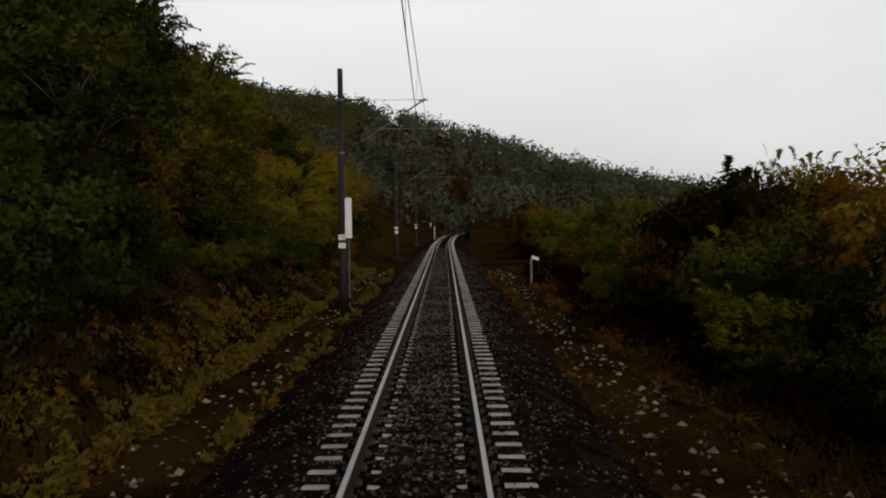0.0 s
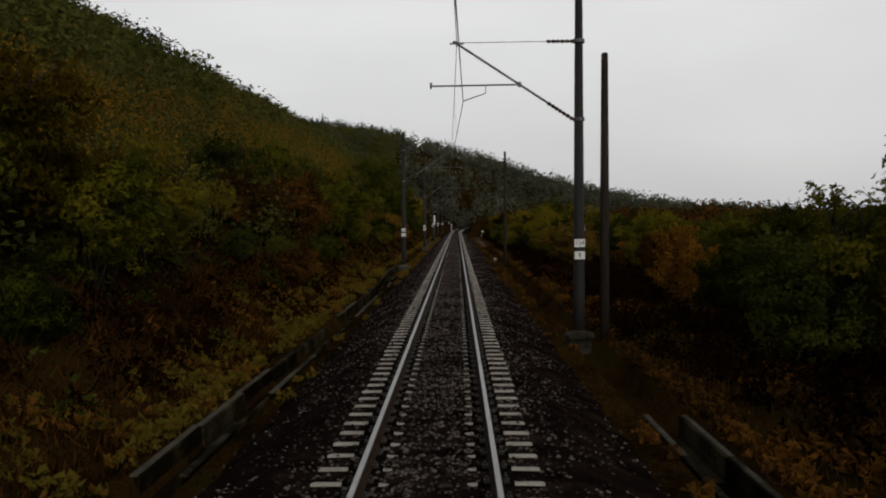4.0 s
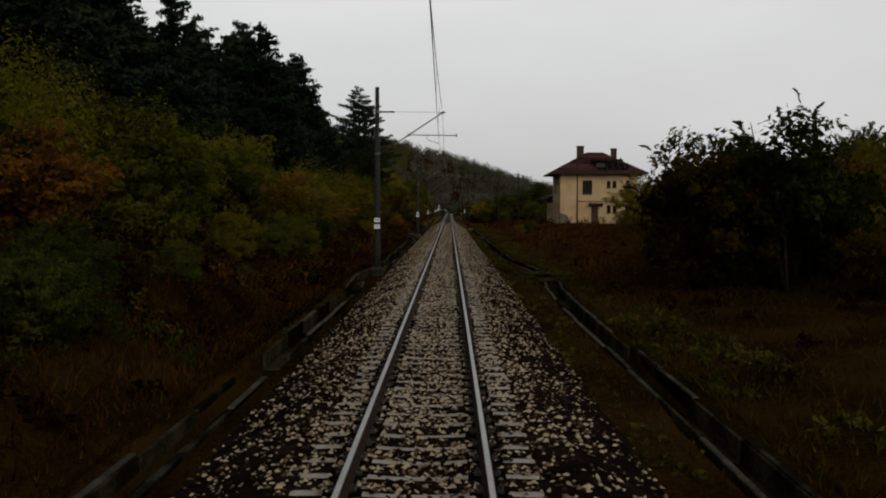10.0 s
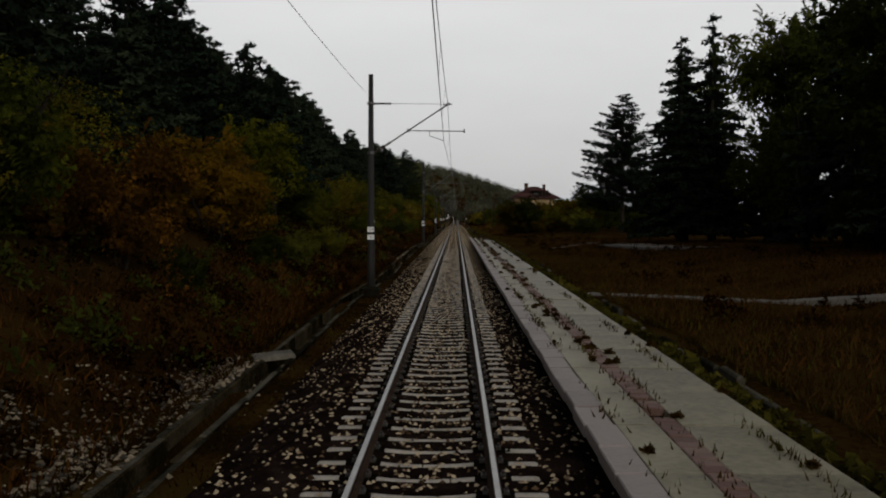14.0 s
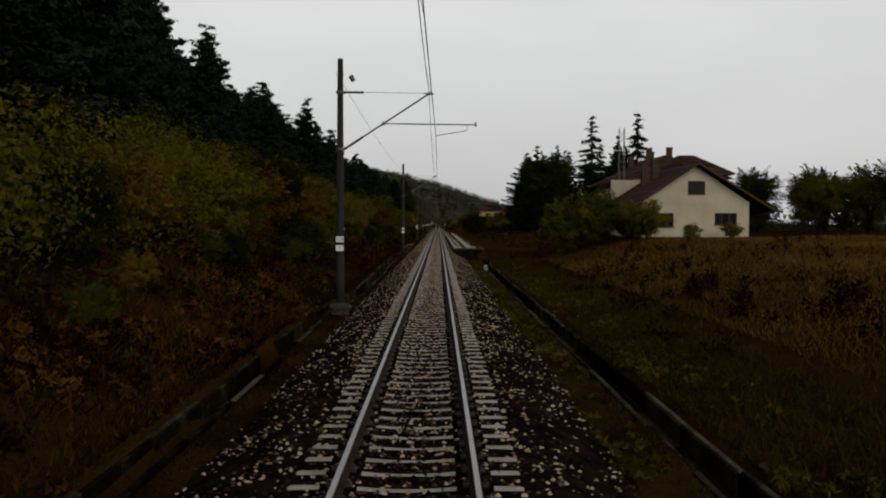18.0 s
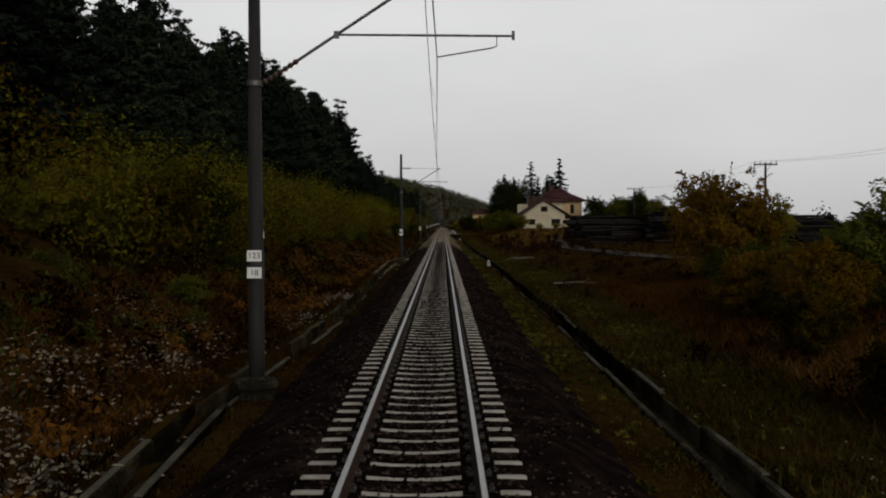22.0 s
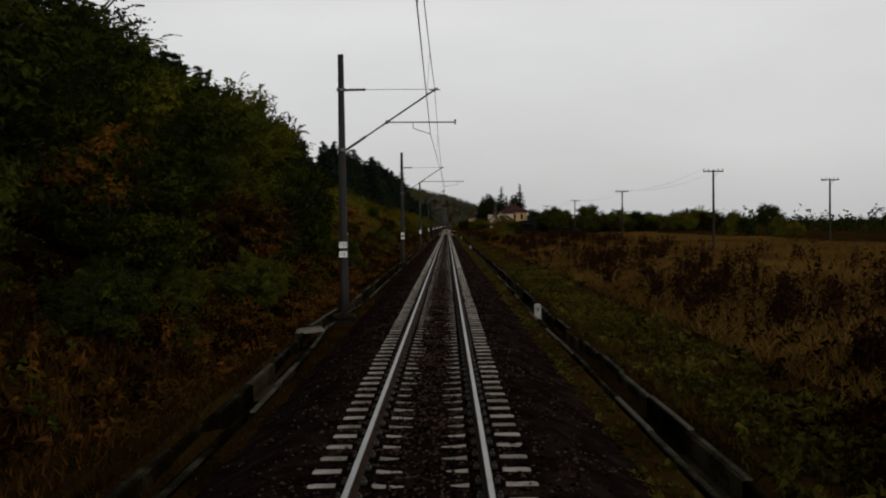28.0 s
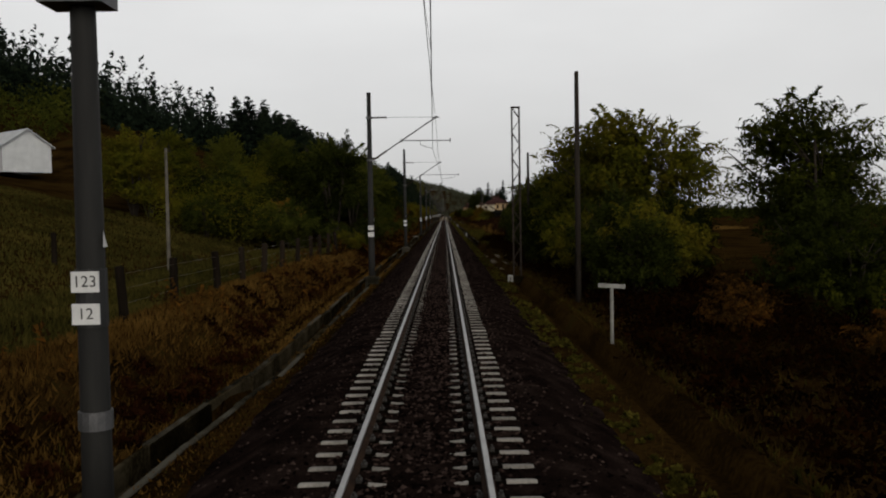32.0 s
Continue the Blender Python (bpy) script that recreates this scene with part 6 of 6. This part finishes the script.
for sx, xe, ze in ((-1, -1.3, 2.75), (1, W2 + 2.1, 2.55)):
    n_c = 14
    for c in range(n_c):
        t0, t1 = c / n_c, (c + 1) / n_c
        xa, xb = xe + (W2 / 2 - xe) * t0, xe + (W2 / 2 - xe) * t1
        za, zb = ze + (6.55 - ze) * t0, ze + (6.55 - ze) * t1
        part("tile_course", ([(xa, -0.8, za + 0.09), (xb, -0.8, zb + 0.05), (xb, D2 + 0.6, zb + 0.05), (xa, D2 + 0.6, za + 0.09), (xa, -0.8, za - 0.06), (xb, -0.8, zb - 0.06), (xb, D2 + 0.6, zb - 0.06), (xa, D2 + 0.6, za - 0.06)],
                             [(0, 1, 2, 3), (7, 6, 5, 4), (0, 4, 5, 1), (1, 5, 6, 2), (2, 6, 7, 3), (3, 7, 4, 0)]), M_ROOF, h2)
    part("bargeboard", ([(xe, -0.83, ze - 0.14), (W2 / 2, -0.83, 6.44), (W2 / 2, -0.83, 6.62), (xe, -0.83, ze + 0.08), (xe, -0.79, ze - 0.14), (W2 / 2, -0.79, 6.44), (W2 / 2, -0.79, 6.62), (xe, -0.79, ze + 0.08)], [(0, 1, 2, 3), (7, 6, 5, 4), (0, 3, 7, 4), (0, 4, 5, 1), (3, 2, 6, 7)]), M_TIMBER, h2, "dark red bargeboard")
for x, z in ((2.2, 7.3), (3.2, 7.5), (6.0, 7.1)):
    chimney(h2, x, 9.0, 4.5, z, 0.6, 0.6)
part("roof_block", box(5.6, 9.8, 9.8, 14.5, 3.3, 6.2), M_STUCCO2, h2, "taller cream rear block")
hip_roof(h2, 4.6, 10.7, 9.0, 15.5, 6.25, 6.2, 7.6, 11.8, 12.6, 8.1, 9)
part("plinth", box(-0.05, W2 + 0.05, -0.05, D2 + 0.05, -0.7, 0.15), M_CONC, h2)

# old station building
st = thing("station_building", (25.0, -362.0, 1.0), "ochre two-storey station building with arched arcade and dark roof", "building")
SW, SD, SH = 11.0, 27.0, 7.4
hol = []
for k in range(9):
    x = 1.4 + k * 2.8
    hol += [(x, x + 1.0, 4.2, 6.5), (x - 0.2, x + 1.2, 0.3, 3.1)]
wall(st, pose(0, SD, 0, 0, 0, -90), SD, SH, hol, M_STUCCO, {i: 1 for i in range(18)})
wall(st, pose(0, 0, 0), SW, SH, [(2, 3, 4.2, 6.5), (5, 6, 4.2, 6.5), (8, 9, 4.2, 6.5), (2, 3, 0.9, 3.0), (8, 9, 0.9, 3)], M_STUCCO)
wall(st, pose(SW, 0, 0, 0, 0, 90), SD, SH, [(5, 6, 4.2, 6.4)], M_STUCCO)
wall(st, pose(SW, SD, 0, 0, 0, 180), SW, SH, [(5, 6, 4.2, 6.4)], M_STUCCO)
part("string_course", box(-0.08, 0, 0, SD, 3.55, 3.8), M_STUCCO2, st, "pale string course")
for k in range(10):
    part("pilaster", box(-0.14, 0, k * 2.8, k * 2.8 + 0.35, 0.1, 3.5), M_STUCCO2, st, "pale pilaster")
hip_roof(st, -1.1, SW + 1.1, -1.1, SD + 1.1, SH + 0.1, SW / 2 - 0.2, SW / 2 + 0.2, 6, SD - 6, 10.8, 14)
for x, y, z in ((4.0, 9, 11.8), (5.0, 12, 11.6), (6.5, 8, 11.9), (3.5, 18, 11.3)):
    chimney(st, x, y, 9.0, z, 0.7, 0.7)

fl = thing("floodlight_tower", (21.4, -372.0, 1.0), "slim steel lattice floodlight tower", "light tower")
for sx in (-1, 1):
    for s2 in (-1, 1):
        part("leg", tube([(sx * 0.35, s2 * 0.35, -0.4), (sx * 0.28, s2 * 0.28, 12.7)], 0.035, 5), M_STEEL, fl)
for k in range(16):
    z = k * 0.78
    for a, b in (((-0.33, -0.33), (0.33, -0.33)), ((0.33, -0.33), (0.33, 0.33)), ((0.33, 0.33), (-0.33, 0.33)), ((-0.33, 0.33), (-0.33, -0.33))):
        p, q = ((*a, z), (*b, z + 0.75)) if k % 2 else ((*b, z), (*a, z + 0.75))
        part("brace", tube([p, q], 0.018, 4), M_STEEL, fl)
part("floodlight", tube([(-0.4, -0.1, 11.7), (-0.55, -0.3, 11.6)], [0.12, 0.22], 10), M_LATTICE, fl, "round dark floodlight")
part("lamp_arm", tube([(-0.3, 0, 9.2), (-1.1, -0.1, 9.6), (-1.5, -0.1, 9.75)], [0.03, 0.03, 0.12], 6), M_LATTICE, fl)

# white gabled shed up the field
shed = thing("white_shed", (-45.2, -778.0, land_z(-44, -776) + 0.9), "white sheet-clad gabled shed above the meadow", "shed", turn=50)
shed.scale = (0.8, 1.0, 0.9)
wall(shed, pose(0, 0, 0), 6.5, 3.2, [], M_SHED)
wall(shed, pose(6.5, 0, 0, 0, 0, 90), 9.0, 3.2, [(3, 4, 1.2, 2.2)], M_SHED)
wall(shed, pose(0, 9.0, 0, 0, 0, -90), 9.0, 3.2, [], M_SHED)
part("gable", ([(0, 0, 3.2), (6.5, 0, 3.2), (3.25, 0, 5.0), (0, 0.3, 3.2), (6.5, 0.3, 3.2), (3.25, 0.3, 5.0)], [(0, 1, 2), (5, 4, 3), (0, 3, 4, 1), (1, 4, 5, 2), (2, 5, 3, 0)]), M_SHED, shed)
for xa, xb in ((-0.4, 3.25), (6.9, 3.25)):
    part("roof_sheet", ([(xa, -0.4, 2.95), (xb, -0.4, 5.1), (xb, 9.4, 5.1), (xa, 9.4, 2.95), (xa, -0.4, 2.88), (xb, -0.4, 5.03), (xb, 9.4, 5.03), (xa, 9.4, 2.88)], [(0, 1, 2, 3), (7, 6, 5, 4), (0, 4, 5, 1), (1, 5, 6, 2), (2, 6, 7, 3), (3, 7, 4, 0)]), M_SHED, shed)

# ---- meadow fence ----
POST_ME = mesh("post", *tube([(0, 0, -0.4), (0.02, 0, 0.7), (0, 0, 1.42), (0, 0, 1.46)], [0.14, 0.135, 0.13, 0.10], 8), M_POST)
fence = thing("meadow_fence", (0, 0, 0), "row of weathered round wooden fence posts with wire", "fence")
tops = []
for k in range(11):
    y = -847 + k * 4.5 + rd.uniform(-0.4, 0.4)
    x = -8.1 + rd.uniform(-0.12, 0.12)
    z = land_z(x, y)
    shared("post", POST_ME, fence, pose(x, y, z, rd.uniform(-4, 4), rd.uniform(-4, 4), rd.uniform(0, 90)))
    tops.append((x, y, z))
for dz in (0.45, 0.85, 1.25):
    part("fence_wire", tube([(x, y, z + dz) for x, y, z in tops], 0.003, 4), M_WIRE, fence)
for x, y, h in ((-19, -838, 1.5), (-22, -842, 1.5), (-25, -836, 1.4), (-17.5, -830, 1.4), (-28, -845, 1.5)):
    k = thing("fence_post", (x, y, land_z(x, y)), "weathered lone fence post in the meadow", "post", "meadow posts")
    shared("post", POST_ME, k)
for x, y, h in ((-13.5, -826.0, 6.2), (-37.0, -800.0, 7.0)):
    k = thing("wooden_pole", (x, y, land_z(x, y)), "slim pale wooden pole in the meadow", "pole")
    part("pole", tube([(0, 0, -0.4), (0, 0, h)], [0.1, 0.07], 8), M_CONC, k)


# ---- power line on the valley side ----
def power_pole(x, y, top):
    z = land_z(x, y)
    k = thing("power_pole", (x, y, z), "wooden power pole with a crossarm and insulators", "utility pole", "power line")
    h = top - z
    part("pole", tube([(0, 0, -0.5), (0, 0, h)], [0.14, 0.09], 8), M_WOODPOLE, k)
    part("crossarm", box(-1.0, 1.0, -0.05, 0.05, h - 0.22, h - 0.1, 0.01), M_WOODPOLE, k)
    for dx in (-0.9, -0.45, 0.45, 0.9):
        part("insulator", tube([(dx, 0, h - 0.1), (dx, 0, h + 0.02), (dx, 0, h + 0.1)], [0.03, 0.05, 0.03], 8), M_INSUL, k)
    part("strut", tube([(0, 0.06, h - 0.8), (0.5, 0.06, h - 0.2)], 0.02, 4), M_LATTICE, k)
    return k


line = [(26.2, -673), (27.5, -621), (27.6, -569), (27.4, -517), (27.9, -463)]
for x, y in line:
    power_pole(x, y, 7.8)
for x, y in ((45, -400), (43, -660), (36, -130)):
    power_pole(x, y, 7.4)
cab = thing("power_cables", (0, 0, 0), "thin dark cables of the power line", "cable")
for dx in (-0.9, 0.9):
    pts = []
    for a, b in zip(line, line[1:]):
        pts += span((a[0] + dx, a[1], 7.9), (b[0] + dx, b[1], 7.9), 0.8)[:-1]
    part("cable", tube(pts, 0.008, 4), M_WIRE, cab)


# ---- timber yard ----
def log_stack(x, y, length, depth, height, seed):
    r = random.Random(seed)
    z0 = land_z(x + length / 2, y)
    k = thing("log_stack", (x, y, z0), "dark stack of felled logs beside the track", "log pile", "log piles")
    rad = 0.15
    rows = int(height / (rad * 1.72))
    for i in range(rows):
        for j in range(int(depth / (rad * 2))):
            u = (j + 0.5) * rad * 2 / depth
            if i * rad * 1.72 > height * (1 - (2 * u - 1) ** 4) * r.uniform(0.82, 1.0):
                continue
            rr = rad * r.uniform(0.7, 1.2)
            yy = j * rad * 2 + (i % 2) * rad + r.uniform(-0.05, 0.05)
            zz = rad + i * rad * 1.72 + r.uniform(-0.04, 0.04)
            x0, x1 = r.uniform(-0.8, 0.6), length + r.uniform(-0.9, 0.7)
            cut = length * r.uniform(0.42, 0.58)
            for xa, xb in ((x0, cut - 0.06), (cut + 0.06, x1)):
                part("log", tube([(xa, yy, zz), ((xa + xb) / 2, yy + r.uniform(-0.05, 0.05), zz + r.uniform(-0.03, 0.05)), (xb, yy + r.uniform(-0.22, 0.22), zz + r.uniform(-0.12, 0.14))], [rr, rr * 0.93, rr * 0.8], 7), M_LOG, k)


log_stack(16.0, -483, 5.0, 3.0, 2.9, 1)
log_stack(14.6, -500, 7.0, 3.0, 3.0, 2)
log_stack(21.4, -503, 8.0, 3.0, 3.3, 3)
log_stack(30.0, -507, 8.0, 3.0, 2.6, 4)
log_stack(22.8, -588, 2.8, 1.4, 1.7, 5)
for x, y, a in ((17.5, -487, 20), (18.5, -488, -15), (17.0, -489, 30), (37, -591, 5), (33, -589, -8), (18.6, -635, 12), (17, -588, 0), (27, -596, 10), (39, -594, -4)):
    k = thing("loose_log", (x, y, land_z(x, y) + 0.08), "thin pale felled log lying in the grass", "log", "loose logs", turn=a)
    part("stem", tube([(-1.5, 0, 0), (0, 0.05, 0.03), (1.6, 0, 0.0)], [0.08, 0.07, 0.05], 8), M_POST, k)

for x, y, a, t, s in ((6.4, -509.6, 35, -18, 0.55), (7.3, -509.9, -40, 0, 0.5), (7.6, -509.3, -12, 6, 0.6), (8.2, -509.6, 8, 0, 0.5), (7.0, -509.2, 70, 0, 0.35), (7.6, -543.6, 8, 0, 1.05)):
    k = thing("stripped_branch", (x, y, land_z(x, y) + 0.1), "pale stripped branch lying in the grass", "branch", "broken branches")
    k.matrix_basis = pose(x, y, land_z(x, y) + 0.12, 0, t, a)
    part("stem", tube([(-1.2 * s, 0, 0), (0, 0.06, 0.05), (1.3 * s, 0, 0)], [0.045, 0.04, 0.02], 7), M_BRANCH, k)
    part("twig", tube([(0.2 * s, 0.05, 0.04), (0.8 * s, 0.3 * s, 0.2 * s)], [0.025, 0.01], 5), M_BRANCH, k)

# ---- paths and lane ----
def strip(name, pts, width, label, category, mat=M_ROAD):
    v, f = [], []
    for i, (x, y) in enumerate(pts):
        a, b = pts[max(i - 1, 0)], pts[min(i + 1, len(pts) - 1)]
        d = Vector((b[0] - a[0], b[1] - a[1], 0)).normalized()
        nrm = Vector((-d.y, d.x, 0)) * width / 2
        for s in (-1, 1):
            px, py = x + nrm.x * s, y + nrm.y * s
            z = max(land_z(px, py), land_z(x, y)) + 0.05
            v += [(px, py, z), (px, py, z - 0.3)]
    for i in range(len(pts) - 1):
        o = i * 4
        f += [(o, o + 2, o + 6, o + 4), (o, o + 4, o + 5, o + 1), (o + 2, o + 3, o + 7, o + 6)]
    return tagged(new(name, mesh(name, v, f, mat)), label, category, kind="structure")


strip("path", [(4.7, -325.3), (7, -326.2), (10, -327.9), (13, -329.8), (20, -334), (27, -338)], 0.8, "pale concrete path from the platform", "path")
strip("forecourt", [(14.0, -275), (14.6, -282), (15.4, -289), (16.8, -296)], 2.6, "pale wet concrete forecourt", "pavement")
strip("side_path", [(7.6, -285), (9.4, -279), (11.8, -272), (14.2, -266)], 0.9, "pale concrete path across the grass", "path")
strip("lane", [(27, -425), (22, -440), (18, -460), (15.2, -476), (13.6, -490), (13.4, -506), (15, -528), (19, -545)], 1.9, "wet brown dirt lane", "lane", M_DIRT)

# ---- culvert covers ----
for x, y in ((4.9, -193.5), (5.6, -192.0), (4.6, -189.0)):
    k = thing("culvert_cover", (x, y, land_z(6.6, y) + 0.1), "broken mossy concrete cover over the drain", "slab", "culvert covers", turn=rd.uniform(-8, 8))
    part("slab", box(-0.95, 0.95, -0.22, 0.22, -0.1, 0.04, 0.02), M_DITCH, k)

# ---- rubble, weeds and leaf litter ----
r = np.random.default_rng(77)


def rub(name, n, y0, y1, x0, x1, label, s0=0.03, s1=0.12):
    y = r.uniform(y0, y1, n)
    x = x0 + (x1 - x0) * r.uniform(0, 1, n) ** 1.2
    stones(name, x, y, land(x, y) + 0.02, r.uniform(s0, s1, n) * r.uniform(0.6, 1.2, n), M_RUBBLE, label, int(abs(y0)) + 3)


def heap(name, n, y0, y1, x0, x1, label, groups, s0=0.02, s1=0.08, seed=5):
    """Stones lying in loose heaps."""
    q = np.random.default_rng(seed)
    cx, cy = q.uniform(min(x0, x1), max(x0, x1), groups), q.uniform(y0, y1, groups)
    k = q.integers(0, groups, n)
    x, y = cx[k] + q.normal(0, 0.45, n), cy[k] + q.normal(0, 0.8, n)
    stones(name, x, y, land(x, y) + 0.05, q.uniform(s0, s1, n), M_RUBBLE, label, seed + 1)


heap("rubble_bank", 4200, -590, -566, -4.7, -8.3, "pale broken rubble on the bank", 42, 0.025, 0.085, 201)
heap("rubble_bank_far", 1000, -562, -545, -4.6, -5.4, "pale broken rubble beside the drain", 12, 0.02, 0.06, 203)
heap("rubble_bank_field", 3600, -642, -592, -4.5, -7.6, "pale broken rubble on the bank", 40, 0.02, 0.065, 202)
heap("rubble_drain", 3600, -528, -508, -4.4, -7.4, "pale broken rubble dumped beside the drain", 30, 0.02, 0.085, 205)
heap("rubble_crossing", 1600, -506, -502, -6.5, -2.7, "pale broken stone at an old crossing", 12, 0.02, 0.07, 207)
heap("rubble_crossing_end", 700, -503, -497, 2.5, 3.3, "pale broken stone at an old crossing", 6, 0.02, 0.06, 209)
heap("rubble_station", 900, -345, -330, -4.4, -5.4, "pale broken rubble below the bank", 8, 0.02, 0.07, 211)
rub("rubble_verge", 500, -600, -500, 4.9, 7, "pale stones in the verge", 0.02, 0.06)
rub("rubble_verge_start", 900, 60, 125, 3.2, 5.5, "pale stones in the verge", 0.03, 0.1)
rub("rubble_bank_start", 700, 60, 125, -3.2, -6.0, "pale stones in the verge", 0.03, 0.1)


def stalks(name, n, gen, label, seed, hgt, level=None, mat=M_L_RUST):
    """Tall dead weeds: a bent stem with short side tufts."""
    rr = np.random.default_rng(seed)
    x, y = gen(rr, n)
    z = land(x, y) if level is None else np.full(n, level)
    h = rr.uniform(*hgt, n)
    per = 12
    base = np.stack([x, y, z], -1)
    tip = base + np.stack([rr.normal(0, 0.12, n) * h, rr.normal(0, 0.12, n) * h, h], -1)
    t = rr.uniform(0.3, 1.0, (n, per, 1))
    p = base[:, None] * (1 - t) + tip[:, None] * t + rr.normal(0, 0.07, (n, per, 3)) * np.minimum(h, 1)[:, None, None]
    v, f = leaf_cards(p.reshape(-1, 3), rr.uniform(0.04, 0.10, n * per) * np.repeat(np.minimum(h + 0.2, 1), per), rr, long=1.6)
    w = np.array([0.012, 0, 0])
    sv_ = np.stack([base - w, base + w, tip], 1).reshape(-1, 3)
    sf_ = np.arange(n * 3).reshape(-1, 3) + len(v)
    return tagged(new(name, fast_mesh(name, np.concatenate([v, sv_]), np.concatenate([f, sf_]), mat)), label, "weeds", kind="stuff")


def clusters(y0, y1, x0, x1, groups):
    def gen(rr, n):
        cx, cy = rr.uniform(x0, x1, groups), rr.uniform(y0, y1, groups)
        k = rr.integers(0, groups, n)
        return cx[k] + rr.normal(0, 0.5, n), cy[k] + rr.normal(0, 0.7, n)
    return gen


stalks("dead_weeds_field", 1100, clusters(-735, -600, 7.5, 24, 120), "tall dark dead docks in the field", 91, (0.7, 1.5), None, M_DOCK)
stalks("dead_weeds_yard", 450, clusters(-600, -410, 7, 24, 110), "tall dark dead docks in the yard", 92, (0.5, 1.3), None, M_DOCK)
stalks("dead_weeds_house", 900, clusters(-200, -60, 7, 24, 110), "tall dead rust-brown weeds before the house", 93, (0.5, 1.2))
stalks("dead_weeds_bank", 1400, clusters(-860, 120, -9.5, -5.5, 260), "dead brown weeds on the bank", 94, (0.4, 1.1))

def tight(y0, y1, x0, x1, groups):
    def gen(rr, n):
        cx, cy = rr.uniform(x0, x1, groups), rr.uniform(y0, y1, groups)
        k = rr.integers(0, groups, n)
        return cx[k] + rr.normal(0, 0.17, n), cy[k] + rr.normal(0, 0.17, n)
    return gen


stalks("dock_clumps_field", 900, tight(-665, -585, 8.5, 22, 44), "dark upright clumps of dead dock in the field", 106, (0.7, 1.35), None, M_DOCK)
stalks("dock_clumps_yard", 520, tight(-515, -440, 8.0, 15.5, 30), "dark upright clumps of dead dock beside the lane", 107, (0.5, 1.1), None, M_DOCK)
stalks("dock_clumps_end", 700, tight(-748, -690, 8.5, 16, 36), "dark upright clumps of dead dock in the field", 108, (0.6, 1.3), None, M_DOCK)


def joint_weeds(rr, n):
    cx, cy = rr.choice([PX + 0.37, PX + 0.87, PX + 1.13, PX + 1.9], 120), rr.uniform(PY0 + 1, PY1 - 1, 120)
    k = rr.integers(0, 120, n)
    return np.minimum(cx[k] + rr.normal(0, 0.07, n), PX + 1.93), cy[k] + rr.normal(0, 0.6, n)


grass("platform_weeds", 3000, joint_weeds, "brown weeds and grass in the platform joints", M_GRASS, 95, (0.06, 0.2), 0.014, 0.6, PZ - 0.01)
grass("platform_moss", 2600, joint_weeds, "green weeds in the platform joints", M_GRASSG, 96, (0.05, 0.17), 0.014, 0.7, PZ - 0.01)


def litter_spots(r, n):
    """Leaf litter blown along the joints, and turf creeping over the end of the platform."""
    y = r.uniform(PY0 + 1, PY1 - 0.5, n)
    x = r.choice([PX + 0.4, PX + 0.85, PX + 1.1, PX + 2.1], n, p=[0.25, 0.25, 0.25, 0.25]) + r.normal(0, 0.09, n)
    end = r.uniform(0, 1, n) < 0.3
    y = np.where(end, PY1 - 0.3 - 13 * r.uniform(0, 1, n) ** 1.5, y)
    x = np.where(end, 4.1 - 1.15 * r.uniform(0, 1, n) ** 2.0, x)
    return np.minimum(x, 4.05), y


undergrowth("leaf_litter", 190, litter_spots, "brown wet leaf litter and turf on the platform", M_GRASS, 97, (0.02, 0.075), 30, PZ - 0.01)
heap("rubble_halt", 4200, -282, -222, -4.8, -8.6, "pale broken rubble on the bank", 34, 0.025, 0.09, 213)
heap("rubble_below_platform", 1500, -352, -334, -4.6, -7.5, "pale broken rubble below the bank", 16, 0.02, 0.07, 215)
heap("rubble_thicket", 900, -808, -796, 3.7, 5.0, "pale stones in the verge", 8, 0.02, 0.06, 217)


def bank_strip(y0, y1, x0, x1):
    def gen(r, n):
        y = r.uniform(y0, y1, n)
        return x0 + (x1 - x0) * r.uniform(0, 1, n), y
    return gen


grass("yellow_grass_bank", 26000, bank_strip(-132, -58, -4.4, -7.2), "yellowing grass along the drain", M_PALEGRASS, 98, (0.06, 0.2), 0.03, 0.8)
grass("yellow_grass_start", 5000, bank_strip(6, 15, -4.9, -7.6), "pale yellow grass tufts on the bank", M_PALEGRASS, 99, (0.1, 0.4), 0.02, 0.5)
grass("yellow_grass_verge", 24000, bank_strip(-135, -60, 4.7, 6.6), "yellowing grass along the drain", M_PALEGRASS, 100, (0.05, 0.16), 0.03, 0.8)
grass("brown_grass_end", 34000, bank_strip(-869, -800, -3.2, -7.0), "brown and orange dry grass on the bank", M_GOLD, 103, (0.05, 0.22), 0.03, 0.8)
grass("olive_grass_yard", 60000, bank_strip(-600, -395, 4.9, 8.2), "olive grass beside the drain", M_OLIVE, 104, (0.06, 0.2), 0.035, 0.8)
grass("olive_grass_verge", 26000, bank_strip(-600, -395, 3.2, 4.1), "olive grass on the ballast shoulder", M_OLIVE, 105, (0.05, 0.14), 0.03, 0.8)
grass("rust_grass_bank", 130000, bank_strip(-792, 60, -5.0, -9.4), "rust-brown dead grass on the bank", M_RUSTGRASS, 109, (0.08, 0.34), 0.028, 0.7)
grass("rust_grass_house", 60000, bank_strip(-205, -58, 6.6, 22), "rust-brown dead grass before the house", M_RUSTGRASS, 110, (0.1, 0.4), 0.03, 0.7)
grass("rust_grass_yard", 45000, bank_strip(-612, -545, 7.6, 22), "rust-brown dead grass in the field", M_RUSTGRASS, 111, (0.1, 0.42), 0.03, 0.7)
grass("rust_grass_halt", 50000, bank_strip(-420, -255, 5.2, 22), "rust-brown dead grass behind the platform", M_RUSTGRASS, 112, (0.06, 0.24), 0.03, 0.7)
